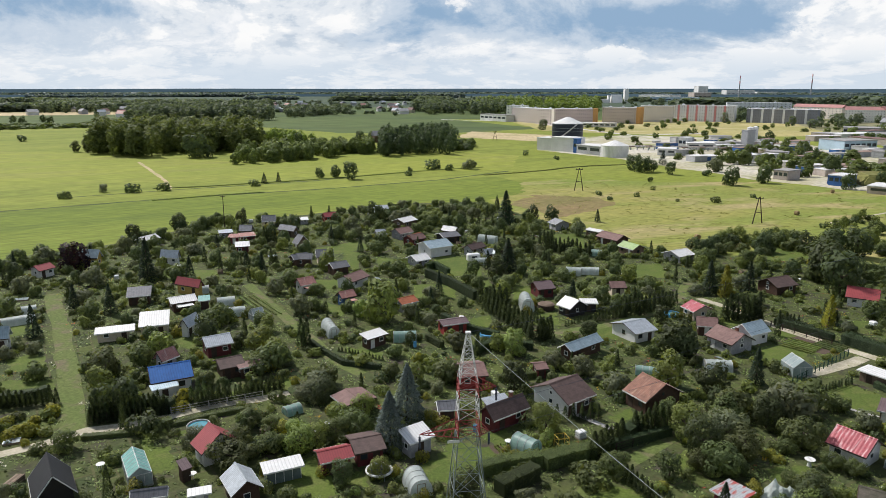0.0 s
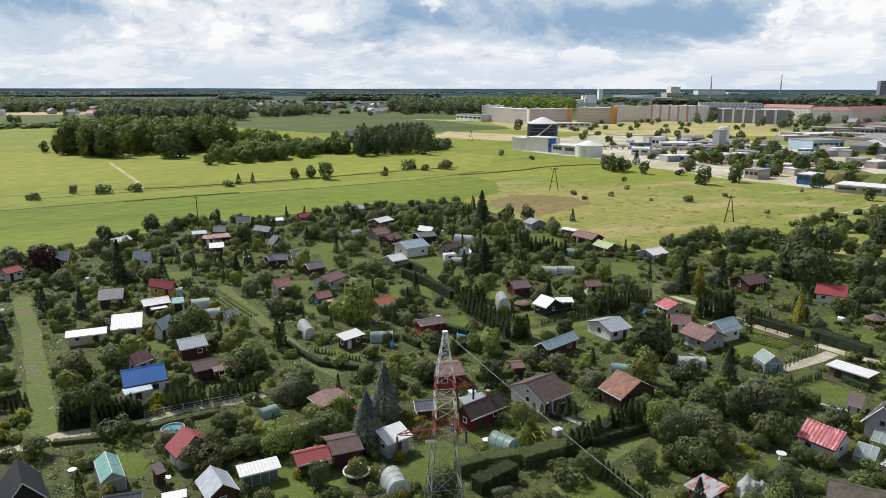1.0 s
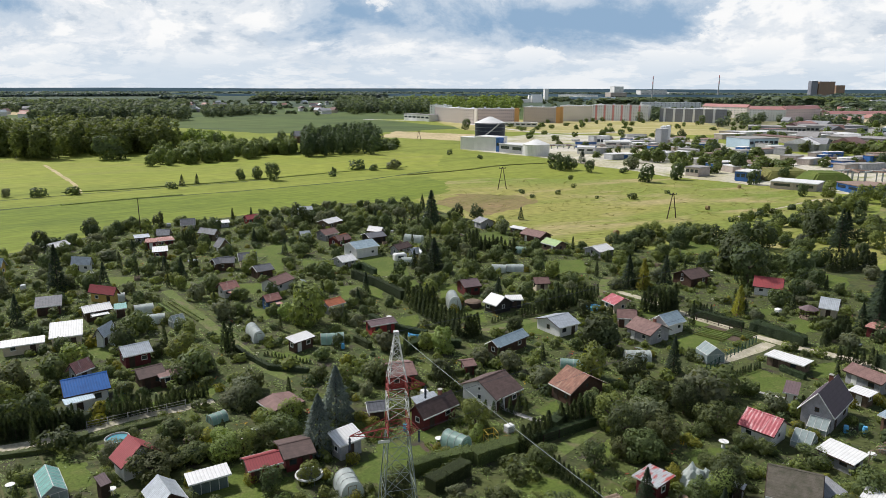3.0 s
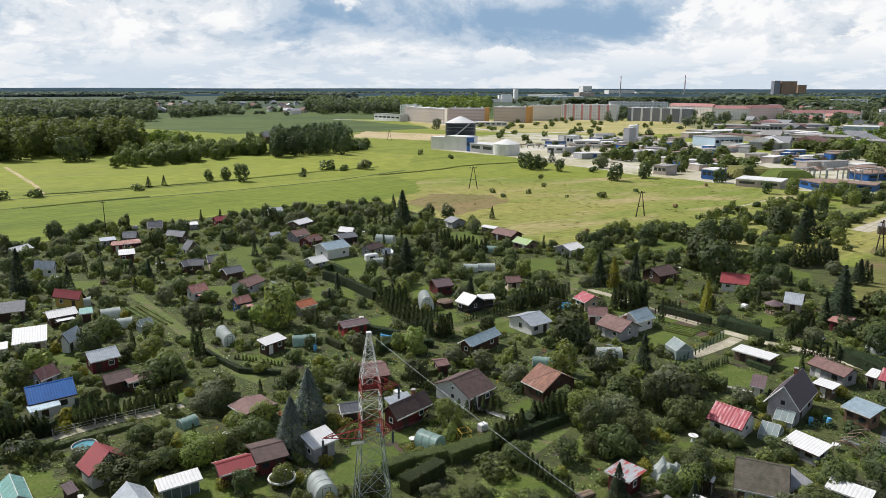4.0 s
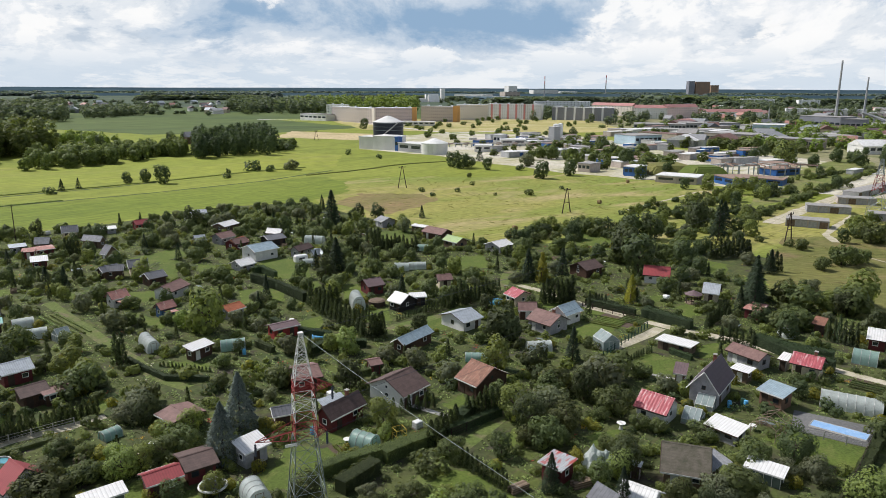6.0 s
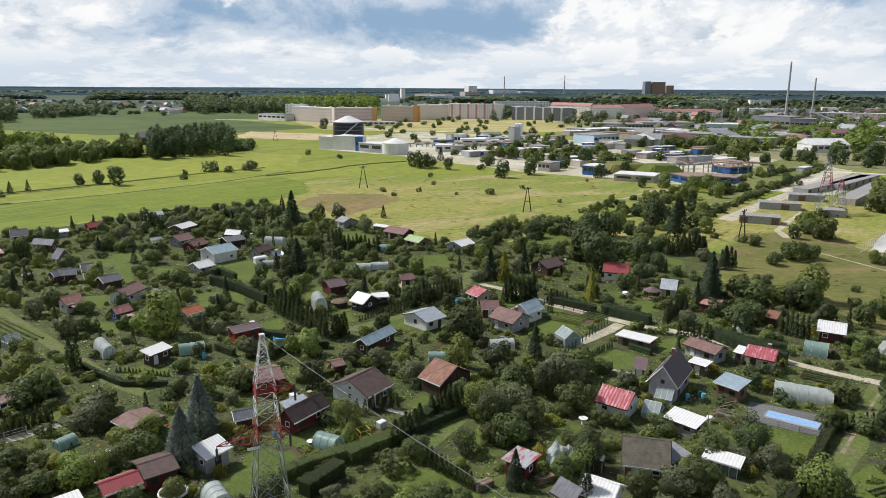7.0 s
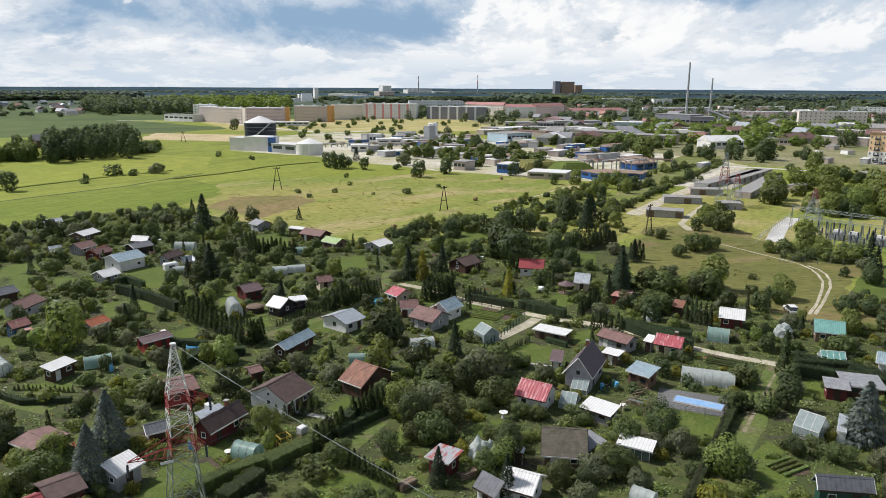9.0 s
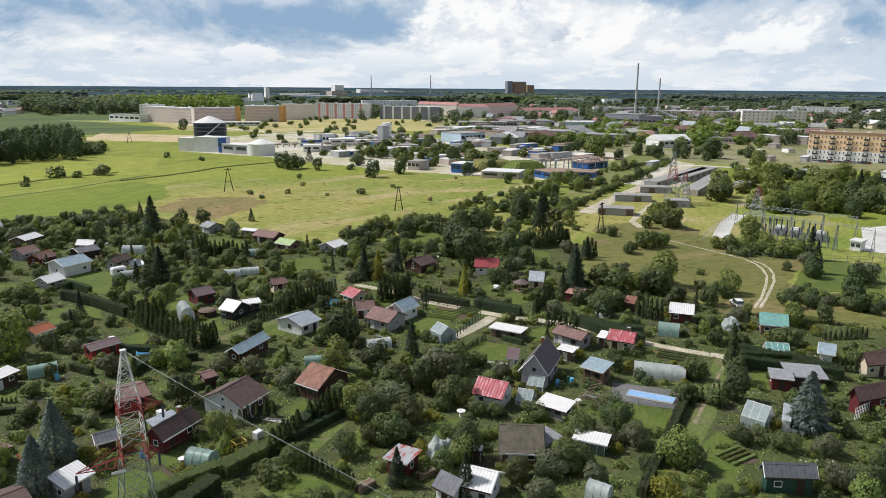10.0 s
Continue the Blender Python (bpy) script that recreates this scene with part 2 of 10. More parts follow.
ROOFS = {
    "red": ("red sheet-metal", material("red_metal_roof", (0.30, 0.055, 0.06), 0.5, ribs=0.3, spread=0.3, dark=(0.2, 0.04, 0.045))),
    "pink": ("faded pink-red metal", material("pink_metal_roof", (0.42, 0.09, 0.11), 0.5, ribs=0.45, bump=0.5, spread=0.4, rust=(0.58, 0.36, 0.37), rust_at=0.52)),
    "rose": ("washed-out pink", material("rose_roof", (0.42, 0.2, 0.17), 0.7, ribs=0.25, rust=(0.5, 0.4, 0.36), rust_at=0.55)),
    # the brown roof tones are lightened to carry sky reflected at grazing angles
    "brown": ("brown bitumen", material("brown_roof", (0.115, 0.075, 0.068), 0.75, courses=0.35, spread=0.5)),
    "redbrown": ("pale red-brown", material("redbrown_roof", (0.215, 0.125, 0.112), 0.75, courses=0.3, spread=0.5)),
    "rust": ("rusty corrugated iron", material("rust_roof", (0.26, 0.115, 0.075), 0.7, ribs=0.25, bump=0.5, spread=0.6, rust=(0.33, 0.2, 0.14), rust_at=0.56)),
    "maroon": ("maroon tarred", material("maroon_roof", (0.155, 0.105, 0.112), 0.65, ribs=0.4, spread=0.4)),
    "orange": ("orange tiled", material("orange_roof", (0.36, 0.11, 0.05), 0.75, courses=0.3, ribs=0.0)),
    "grey": ("weathered grey fibre-cement", material("grey_roof", (0.30, 0.31, 0.33), 0.75, ribs=0.2, bump=0.35, spread=0.6, dark=(0.2, 0.2, 0.21))),
    "dark": ("dark grey felt", material("dark_roof", (0.14, 0.145, 0.165), 0.7, ribs=0.5, spread=0.5)),
    "black": ("black tarred", material("black_roof", (0.025, 0.025, 0.028), 0.55, ribs=0.45, spread=0.5)),
    "white": ("white painted metal", material("white_roof", (0.70, 0.70, 0.70), 0.5, ribs=0.4, bump=0.3, spread=0.25, dark=(0.5, 0.49, 0.47), rust=(0.42, 0.37, 0.33), rust_at=0.68)),
    "silver": ("pale silver metal", material("silver_roof", (0.50, 0.54, 0.58), 0.38, 0.35, ribs=0.3, bump=0.35, spread=0.35)),
    "blueish": ("pale blue-grey metal", material("blueish_roof", (0.36, 0.46, 0.52), 0.4, 0.2, ribs=0.3, bump=0.35, spread=0.4)),
    "blue": ("bright blue metal", material("blue_roof", (0.02, 0.13, 0.42), 0.45, ribs=0.35, bump=0.4, spread=0.3)),
    "teal": ("pale teal metal", material("teal_roof", (0.2, 0.42, 0.38), 0.45, ribs=0.3, bump=0.4, spread=0.4)),
    "green": ("light green", material("green_roof", (0.33, 0.45, 0.2), 0.6, ribs=0.3, spread=0.3)),
    "purple": ("dark plum-coloured", material("plum_roof", (0.075, 0.052, 0.07), 0.55, courses=0.35, spread=0.3)),
    "moss": ("mossy brown-grey", material("mossy_roof", (0.13, 0.112, 0.09), 0.85, courses=0.3, spread=0.6, dark=(0.07, 0.068, 0.045))),
    "patched": ("red-grey patched", material("patched_roof", (0.40, 0.42, 0.44), 0.5, ribs=0.3, spread=0.4, rust=(0.36, 0.07, 0.06), rust_at=0.46)),
}
WALLS = {
    "white": ("white rendered", material("white_wall", (0.68, 0.68, 0.67), 0.85, spread=0.25, dark=(0.5, 0.49, 0.46))),
    "cream": ("cream rendered", material("cream_wall", (0.58, 0.50, 0.38), 0.85, spread=0.3)),
    "yellow": ("yellow painted", material("yellow_wall", (0.52, 0.36, 0.1), 0.85, spread=0.3)),
    "grey": ("grey", material("grey_wall", (0.36, 0.36, 0.38), 0.85, spread=0.4)),
    "brown": ("dark brown timber", material("brown_timber", (0.085, 0.045, 0.03), 0.8, boards=0.18, spread=0.5)),
    "wood": ("weathered timber", material("grey_timber", (0.17, 0.12, 0.085), 0.85, boards=0.2, spread=0.5)),
    "maroon": ("dark red painted timber", material("maroon_timber", (0.13, 0.022, 0.025), 0.75, boards=0.16, spread=0.4)),
    "red": ("red painted", material("red_wall", (0.3, 0.035, 0.03), 0.75, boards=0.2, spread=0.3)),
    "black": ("tarred black timber", material("black_timber", (0.022, 0.02, 0.02), 0.7, boards=0.2, spread=0.4)),
    "brick": ("brown brick", material("brick_wall", (0.2, 0.12, 0.08), 0.9, fine=20, spread=0.5)),
    "blue": ("blue painted", material("blue_wall", (0.06, 0.13, 0.3), 0.8, boards=0.2, spread=0.3)),
    "green": ("dark green metal", material("green_wall", (0.02, 0.07, 0.05), 0.6, boards=0.25, spread=0.3)),
    "glass": ("glazed", material("dim_glazing", (0.13, 0.17, 0.17), 0.2, spread=0.3, spec=0.6)),
}
PANE = material("window_pane", (0.03, 0.04, 0.05), 0.08, spread=0.2, bump=0, spec=0.8)
WHITE_PAINT = material("white_paint", (0.72, 0.72, 0.7), 0.55, spread=0.2, bump=0.05)
DARK_WOOD = material("dark_wood", (0.06, 0.038, 0.027), 0.75, boards=0.12)
BARE_WOOD = material("bare_wood", (0.28, 0.21, 0.15), 0.8, boards=0.12)
BRICK = material("chimney_brick", (0.26, 0.11, 0.075), 0.9, fine=25)
CONCRETE = material("concrete", (0.40, 0.39, 0.37), 0.9, scale=0.4, fine=6)
PALE_CONCRETE = material("pale_concrete", (0.58, 0.57, 0.55), 0.85, scale=0.08, fine=2)
STEEL = material("galvanised_steel", (0.27, 0.31, 0.31), 0.5, 0.5, fine=8)
RED_STEEL = material("red_steel_paint", (0.30, 0.045, 0.04), 0.6, fine=6, rust=(0.4, 0.2, 0.17), rust_at=0.66)
WHITE_STEEL = material("white_steel_paint", (0.66, 0.66, 0.65), 0.6, fine=6)
FILM = material("plastic_film", (0.62, 0.68, 0.66), 0.35, spread=0.35, through=0.45, scale=0.9, bump=0.25)
FILM_GREEN = material("green_tinted_film", (0.36, 0.52, 0.47), 0.35, spread=0.35, through=0.45, scale=0.9, bump=0.25)
GLAZING = material("greenhouse_glass", (0.42, 0.50, 0.50), 0.12, spread=0.3, through=0.35, spec=0.7)
BARK = material("bark", (0.09, 0.068, 0.05), 0.9, fine=20)
SOIL = material("soil", (0.10, 0.07, 0.05), 0.95, fine=5)
SAND = material("sandy_track", (0.50, 0.45, 0.36), 0.95, scale=0.35, fine=3, spread=0.5, dark=(0.25, 0.24, 0.14))
ASPHALT = material("asphalt", (0.16, 0.16, 0.16), 0.9, scale=0.1, fine=3)
BLUE_PAINT = material("blue_tarpaulin", (0.20, 0.38, 0.66), 0.4, spread=0.35, dark=(0.42, 0.55, 0.72), scale=1.2, bump=0.5)
PLUM_STEEL = material("dark_steel", (0.05, 0.06, 0.08), 0.5, 0.3)
HAY = material("hay", (0.30, 0.22, 0.11), 0.95, fine=9)

SLATE = material("dark_cladding", (0.025, 0.032, 0.05), 0.45, 0.3, ribs=0.6, fine=1)
OFFWHITE = material("offwhite_cladding", (0.74, 0.74, 0.73), 0.6, ribs=0.8, scale=0.1, fine=2, spread=0.3)
GREYTANK = material("grey_concrete_shell", (0.45, 0.44, 0.42), 0.85, scale=0.2, fine=2)
BLUE_CLAD = material("blue_cladding", (0.03, 0.12, 0.36), 0.5, scale=0.2, fine=2)

# ---- building blocks ----


def part(name, bm, mat, parent, label=""):
    """One mesh object under a thing or a part."""
    me = bpy.data.meshes.new(name)
    bm.to_mesh(me)
    bm.free()
    me.materials.append(mat)
    ob = new(name, me)
    ob.parent = parent
    if label:
        tagged(ob, label)
    return ob


def part_of(name, me, parent, m=None, label=""):
    """A part that shares its mesh with alike parts."""
    ob = new(name, me)
    ob.parent = parent
    if m is not None:
        ob.matrix_local = m
    if label:
        tagged(ob, label)
    return ob


def raw(name, verts, faces, mat, parent=None, smooth=False):
    me = bpy.data.meshes.new(name)
    me.from_pydata([tuple(v) for v in verts], [], [tuple(f) for f in faces])
    me.materials.append(mat)
    if smooth:
        me.polygons.foreach_set("use_smooth", [True] * len(me.polygons))
    ob = new(name, me)
    ob.parent = parent
    return ob


def box(bm, x0, y0, z0, x1, y1, z1, bevel=0.0):
    m = Matrix.Translation(((x0 + x1) / 2, (y0 + y1) / 2, (z0 + z1) / 2)) @ Matrix.Diagonal((x1 - x0, y1 - y0, z1 - z0, 1))
    g = bmesh.ops.create_cube(bm, size=1, matrix=m)
    if bevel:
        es = {e for v in g["verts"] for e in v.link_edges}
        bmesh.ops.bevel(bm, geom=list(es), offset=bevel, segments=1, affect="EDGES")
    return bm


def boxed(x0, y0, z0, x1, y1, z1, bevel=0.0):
    return box(bmesh.new(), x0, y0, z0, x1, y1, z1, bevel)


def prism(bm, outline, x0, x1):
    """An outline of (y, z) pushed from x0 to x1."""
    a = [bm.verts.new((x0, y, z)) for y, z in outline]
    b = [bm.verts.new((x1, y, z)) for y, z in outline]
    k = len(a)
    bm.faces.new(a[::-1])
    bm.faces.new(b)
    for i in range(k):
        bm.faces.new((a[i], a[(i + 1) % k], b[(i + 1) % k], b[i]))
    bmesh.ops.recalc_face_normals(bm, faces=bm.faces)
    return bm


def bar(bm, p, q, r=0.04, sides=4):
    p, q = Vector(p), Vector(q)
    d = q - p
    m = Matrix.Translation((p + q) / 2) @ d.to_track_quat("Z", "Y").to_matrix().to_4x4()
    bmesh.ops.create_cone(bm, cap_ends=True, segments=sides, radius1=r, radius2=r, depth=d.length, matrix=m)
    return bm


def tube(points, r, sides=5):
    """A bent rod through the points, all in one skin."""
    bm = bmesh.new()
    pts = [Vector(p) for p in points]
    rings = []
    for i, p in enumerate(pts):
        d = pts[min(i + 1, len(pts) - 1)] - pts[max(i - 1, 0)]
        q = d.to_track_quat("Z", "Y")
        rings.append([bm.verts.new(p + q @ Vector((r * math.cos(k * math.tau / sides), r * math.sin(k * math.tau / sides), 0))) for k in range(sides)])
    for a, b in zip(rings, rings[1:]):
        for k in range(sides):
            bm.faces.new((a[k], a[(k + 1) % sides], b[(k + 1) % sides], b[k]))
    bm.faces.new(rings[0][::-1])
    bm.faces.new(rings[-1])
    return bm


def thing(name, x, y, turn, label, category, group="", z=0.0):
    ob = new(name)
    ob.empty_display_size = 0.3
    ob.matrix_basis = pose(x, y, z, 0, 0, turn)
    return tagged(ob, label, category, group)


def window_part(parent, at, turn, w=0.8, h=0.8, frame_mat=None, name="window"):
    """A window let into a wall: frame and pane. at: the middle of its lower edge on the wall's face; it faces -y when turn is 0."""
    f = bmesh.new()
    t = 0.07
    rings_ = []
    for y_ in (-0.06, 0.03):
        for x0, z0, x1, z1 in ((-w / 2, -0.05, w / 2, h), (-w / 2 + t, t, w / 2 - t, h - t)):
            rings_.append([f.verts.new((x_, y_, z_)) for x_, z_ in ((x0, z0), (x1, z0), (x1, z1), (x0, z1))])
    for a_, b_ in ((0, 1), (3, 2), (2, 0), (1, 3)):
        for k in range(4):
            f.faces.new((rings_[a_][k], rings_[a_][(k + 1) % 4], rings_[b_][(k + 1) % 4], rings_[b_][k]))
    bmesh.ops.recalc_face_normals(f, faces=f.faces)
    ob = part(name, f, frame_mat or WHITE_PAINT, parent)
    ob.matrix_local = pose(*at, 0, 0, turn)
    p = part("pane", boxed(-w / 2 + t, -0.015, t, w / 2 - t, 0.02, h - t), PANE, ob)
    return ob


def door_part(parent, at, turn, w=0.85, h=1.72, mat=None):
    ob = part("door", boxed(-w / 2, -0.05, 0.02, w / 2, 0.03, h, 0.01), mat or DARK_WOOD, parent)
    ob.matrix_local = pose(*at, 0, 0, turn)
    return ob


RNG = random.Random(7)
FOOTPRINTS = []       # x, y, turn, half length, half width of what stands in the gardens


def shed(x, y, turn, length, width, eave, rise, roof, wall, style="gable", kind="garden_shed", chimney=False, porch=False, front=""):
    """A small garden house: walls with gables, roof slabs with overhang, fascias, door and windows."""
    if eave > 1.7:
        drop = 0.15 * eave
        x, y, eave = x * (1 + drop / 41), y * (1 + drop / 41), eave - drop
    rl, rm = ROOFS[roof]
    wl, wm = WALLS[wall]
    big = length * width > 26
    word = "summer house" if big else "garden shed"
    ob = thing("summer_house" if big else kind, x, y, turn,
               f"{wl} {word}, {rl} {'gable' if style == 'gable' else 'lean-to'} roof", word, "allotment houses")
    FOOTPRINTS.append((x, y, turn, length / 2 + 0.4, width / 2 + 0.4))
    o = 0.40
    l, w = max(length - 2 * o, 1.0), max(width - 2 * o, 0.9)
    hl, hw = l / 2, w / 2
    t = 0.09
    if style == "gable":
        k = rise / (width / 2)
        top = eave + rise
        low = eave + k * o
        part("wall", prism(bmesh.new(), [(-hw, 0), (hw, 0), (hw, low - 0.03), (0, top - 0.03), (-hw, low - 0.03)], -hl, hl), wm, ob)
        for s in (-1, 1):
            b = prism(bmesh.new(), [(s * width / 2, eave), (0, top), (0, top + t), (s * width / 2, eave + t)], -length / 2, length / 2)
            part("roof_slope", b, rm, ob)
            part("fascia", boxed(-length / 2, min(s * width / 2, s * width / 2 + s * 0.03), eave - 0.1, length / 2, max(s * width / 2, s * width / 2 + s * 0.03), eave + t), DARK_WOOD if RNG.random() < 0.5 else WHITE_PAINT, ob)
        part("ridge_cap", prism(bmesh.new(), [(-0.16, top + t - 0.16 * k + 0.01), (0.16, top + t - 0.16 * k + 0.01), (0.16, top + t - 0.16 * k + 0.05), (0, top + t + 0.06), (-0.16, top + t - 0.16 * k + 0.05)], -length / 2 - 0.02, length / 2 + 0.02), rm, ob)
        for s in (-1, 1):
            b = bmesh.new()
            for q in (-1, 1):
                bar(b, (s * (length / 2 + 0.015), q * width / 2, eave), (s * (length / 2 + 0.015), 0, top), 0.07)
            part("verge_board", b, WHITE_PAINT if roof in ("dark", "black", "blueish", "purple", "white") else DARK_WOOD, ob)
    else:
        k = rise / width
        za, zb = eave + k * o, eave + rise - k * o
        part("wall", prism(bmesh.new(), [(-hw, 0), (hw, 0), (hw, zb - 0.03), (-hw, za - 0.03)], -hl, hl), wm, ob)
        part("roof_slope", prism(bmesh.new(), [(-width / 2, eave), (width / 2, eave + rise), (width / 2, eave + rise + t), (-width / 2, eave + t)], -length / 2, length / 2), rm, ob)
        part("fascia", boxed(-length / 2, -width / 2 - 0.03, eave - 0.1, length / 2, -width / 2, eave + t), WHITE_PAINT if RNG.random() < 0.5 else DARK_WOOD, ob)
    frame_mat = WHITE_PAINT if RNG.random() < 0.75 else DARK_WOOD
    if front:
        # an added dark panel over the front stands in for a dark porch
        part("front_cladding", boxed(-hl + 0.05, -hw - 0.03, 0.02, hl - 0.05, -hw, eave - 0.02), WALLS[front][1], ob, WALLS[front][0] + " panel standing for a dark porch")
        hw += 0.03
    if wall == "glass":
        n = max(3, int(l / 0.9))
        for i in range(n + 1):
            for s in (-1, 1):
                part("glazing_bar", bar(bmesh.new(), (-hl + l * i / n, s * (hw + 0.01), 0), (-hl + l * i / n, s * (hw + 0.01), eave - 0.02), 0.035), WHITE_PAINT, ob)
    elif eave > 1.4:
        # front
        n = 2 if l > 3.0 else 1
        door_first = RNG.random() < 0.5
        for i in range(n):
            cx = 0 if n == 1 else (-l / 4 if i == 0 else l / 4)
            if (i == 0) == door_first or n == 1:
                door_part(ob, (cx, -hw, 0), 0, mat=WHITE_PAINT if RNG.random() < 0.25 else DARK_WOOD)
            else:
                window_part(ob, (cx, -hw, 0.85), 0, 0.9, 0.75, frame_mat)
        for s in (-1, 1):
            if w > 1.6:
                window_part(ob, (s * hl, 0, 0.9), 90 * s, 0.75, 0.75, frame_mat)
        if big and style == "gable" and rise > 1.3:
            for s in (-1, 1):
                window_part(ob, (s * hl, 0, eave + 0.2), 90 * s, 0.55, 0.55, frame_mat)
    if chimney:
        c = part("chimney", boxed(length * 0.2 - 0.22, -0.05, eave + rise * 0.4, length * 0.2 + 0.22, 0.4, eave + rise + 0.75, 0.02), BRICK, ob)
        part("chimney_cap", boxed(length * 0.2 - 0.29, -0.12, eave + rise + 0.754, length * 0.2 + 0.29, 0.47, eave + rise + 0.83), CONCRETE, c)
    if porch:
        p = part("porch_roof", boxed(-length * 0.3, -width / 2 - 1.7, eave - 0.35, length * 0.3, -width / 2 - 0.034, eave - 0.27), rm, ob)
        for s in (-1, 1):
            b = bar(bmesh.new(), (s * length * 0.27, -width / 2 - 1.55, 0), (s * length * 0.27, -width / 2 - 1.55, eave - 0.35), 0.05)
            part("porch_post", b, DARK_WOOD, ob)
    return ob


def tunnel(x, y, turn, length, width, height, film="white"):
    """A polytunnel: hoops, film cover, end panels with a door frame."""
    ob = thing("polytunnel", x, y, turn, f"arched polytunnel greenhouse with {'milky white' if film == 'white' else 'pale green'} film cover", "greenhouse", "garden greenhouses")
    FOOTPRINTS.append((x, y, turn, length / 2 + 0.3, width / 2 + 0.3))
    fm = FILM if film == "white" else FILM_GREEN
    k = 12
    arc = [(-width / 2 * math.copysign(abs(math.cos(math.pi * i / k)) ** 0.8, math.cos(math.pi * i / k)), height * math.sin(math.pi * i / k) ** 0.75) for i in range(k + 1)]
    n = max(3, int(length / 1.0))
    verts, faces = [], []
    for j in range(2 * n + 1):
        sag = 1.0 if j % 2 == 0 else 0.975
        for yy, zz in arc:
            verts.append((-length / 2 + length * j / (2 * n), yy * sag, zz * sag))
    for j in range(2 * n):
        for i in range(k):
            a = j * (k + 1) + i
            faces.append((a, a + 1, a + k + 2, a + k + 1))
    raw("film_cover", verts, faces, fm, ob, True)
    for j in range(n + 1):
        xx = -length / 2 + length * j / n
        b = tube([(xx, yy * 1.012, zz * 1.012) for yy, zz in arc], 0.03)
        part("hoop", b, WHITE_STEEL, ob)
    for s in (-1, 1):
        raw("end_panel", [(s * length / 2, yy * 0.99, zz * 0.99) for yy, zz in arc], [tuple(range(k + 1))], fm, ob)
        b = bmesh.new()
        for yy in (-0.45, 0.45):
            bar(b, (s * (length / 2 + 0.02), yy, 0), (s * (length / 2 + 0.02), yy, height * 0.8), 0.035)
        bar(b, (s * (length / 2 + 0.02), -0.45, height * 0.8), (s * (length / 2 + 0.02), 0.45, height * 0.8), 0.035)
        part("door_frame", b, BARE_WOOD, ob)
    return ob


def greenhouse(x, y, turn, length, width, eave, rise, tint="clear"):
    """A gabled glasshouse: low plinth, bars, panes one by one."""
    ob = thing("greenhouse", x, y, turn, f"gabled glass greenhouse with white glazing bars{' and pale teal roof panels' if tint == 'teal' else ''}", "greenhouse", "garden greenhouses")
    FOOTPRINTS.append((x, y, turn, length / 2 + 0.3, width / 2 + 0.3))
    gm = GLAZING
    rm = ROOFS["teal"][1] if tint == "teal" else GLAZING
    hl, hw = length / 2, width / 2
    part("plinth", boxed(-hl, -hw, 0, hl, hw, 0.25), CONCRETE, ob)
    n = max(3, int(length / 0.9))
    slope = math.hypot(hw, rise)
    for i in range(n):
        x0, x1 = -hl + length * i / n + 0.03, -hl + length * (i + 1) / n - 0.03
        for s in (-1, 1):
            raw("pane", [(x0, s * hw, 0.25), (x1, s * hw, 0.25), (x1, s * hw, eave), (x0, s * hw, eave), (x0, s * (hw - 0.02), 0.25), (x1, s * (hw - 0.02), 0.25), (x1, s * (hw - 0.02), eave), (x0, s * (hw - 0.02), eave)], [(0, 1, 2, 3), (7, 6, 5, 4), (0, 4, 5, 1), (3, 2, 6, 7)], gm, ob)
            raw("roof_pane", [(x0, s * hw, eave), (x1, s * hw, eave), (x1, 0, eave + rise), (x0, 0, eave + rise), (x0, s * hw, eave - 0.02), (x1, s * hw, eave - 0.02), (x1, 0, eave + rise - 0.02), (x0, 0, eave + rise - 0.02)], [(0, 1, 2, 3), (7, 6, 5, 4), (0, 4, 5, 1)], rm, ob)
    for s in (-1, 1):
        raw("gable_pane", [(s * hl, -hw, 0.25), (s * hl, hw, 0.25), (s * hl, hw, eave), (s * hl, 0, eave + rise), (s * hl, -hw, eave)], [(0, 1, 2, 3, 4)], gm, ob)
    b = bmesh.new()
    for i in range(n + 1):
        xx = -hl + length * i / n
        for s in (-1, 1):
            bar(b, (xx, s * hw, 0.1), (xx, s * hw, eave), 0.035)
            bar(b, (xx, s * hw, eave), (xx, 0, eave + rise), 0.035)
    for s in (-1, 1):
        bar(b, (-hl, s * hw, eave), (hl, s * hw, eave), 0.04)
    bar(b, (-hl, 0, eave + rise), (hl, 0, eave + rise), 0.045)
    part("frame", b, WHITE_PAINT, ob)
    for s in (-1, 1):
        b = bmesh.new()
        for yy in (-0.4, 0.4):
            bar(b, (s * (hl + 0.02), yy, 0.1), (s * (hl + 0.02), yy, eave), 0.035)
        bar(b, (s * (hl + 0.02), -hw, eave), (s * (hl + 0.02), hw, eave), 0.035)
        part("door_frame", b, WHITE_PAINT, ob)
    return ob


# ---- plants ----
PLANTS = {}


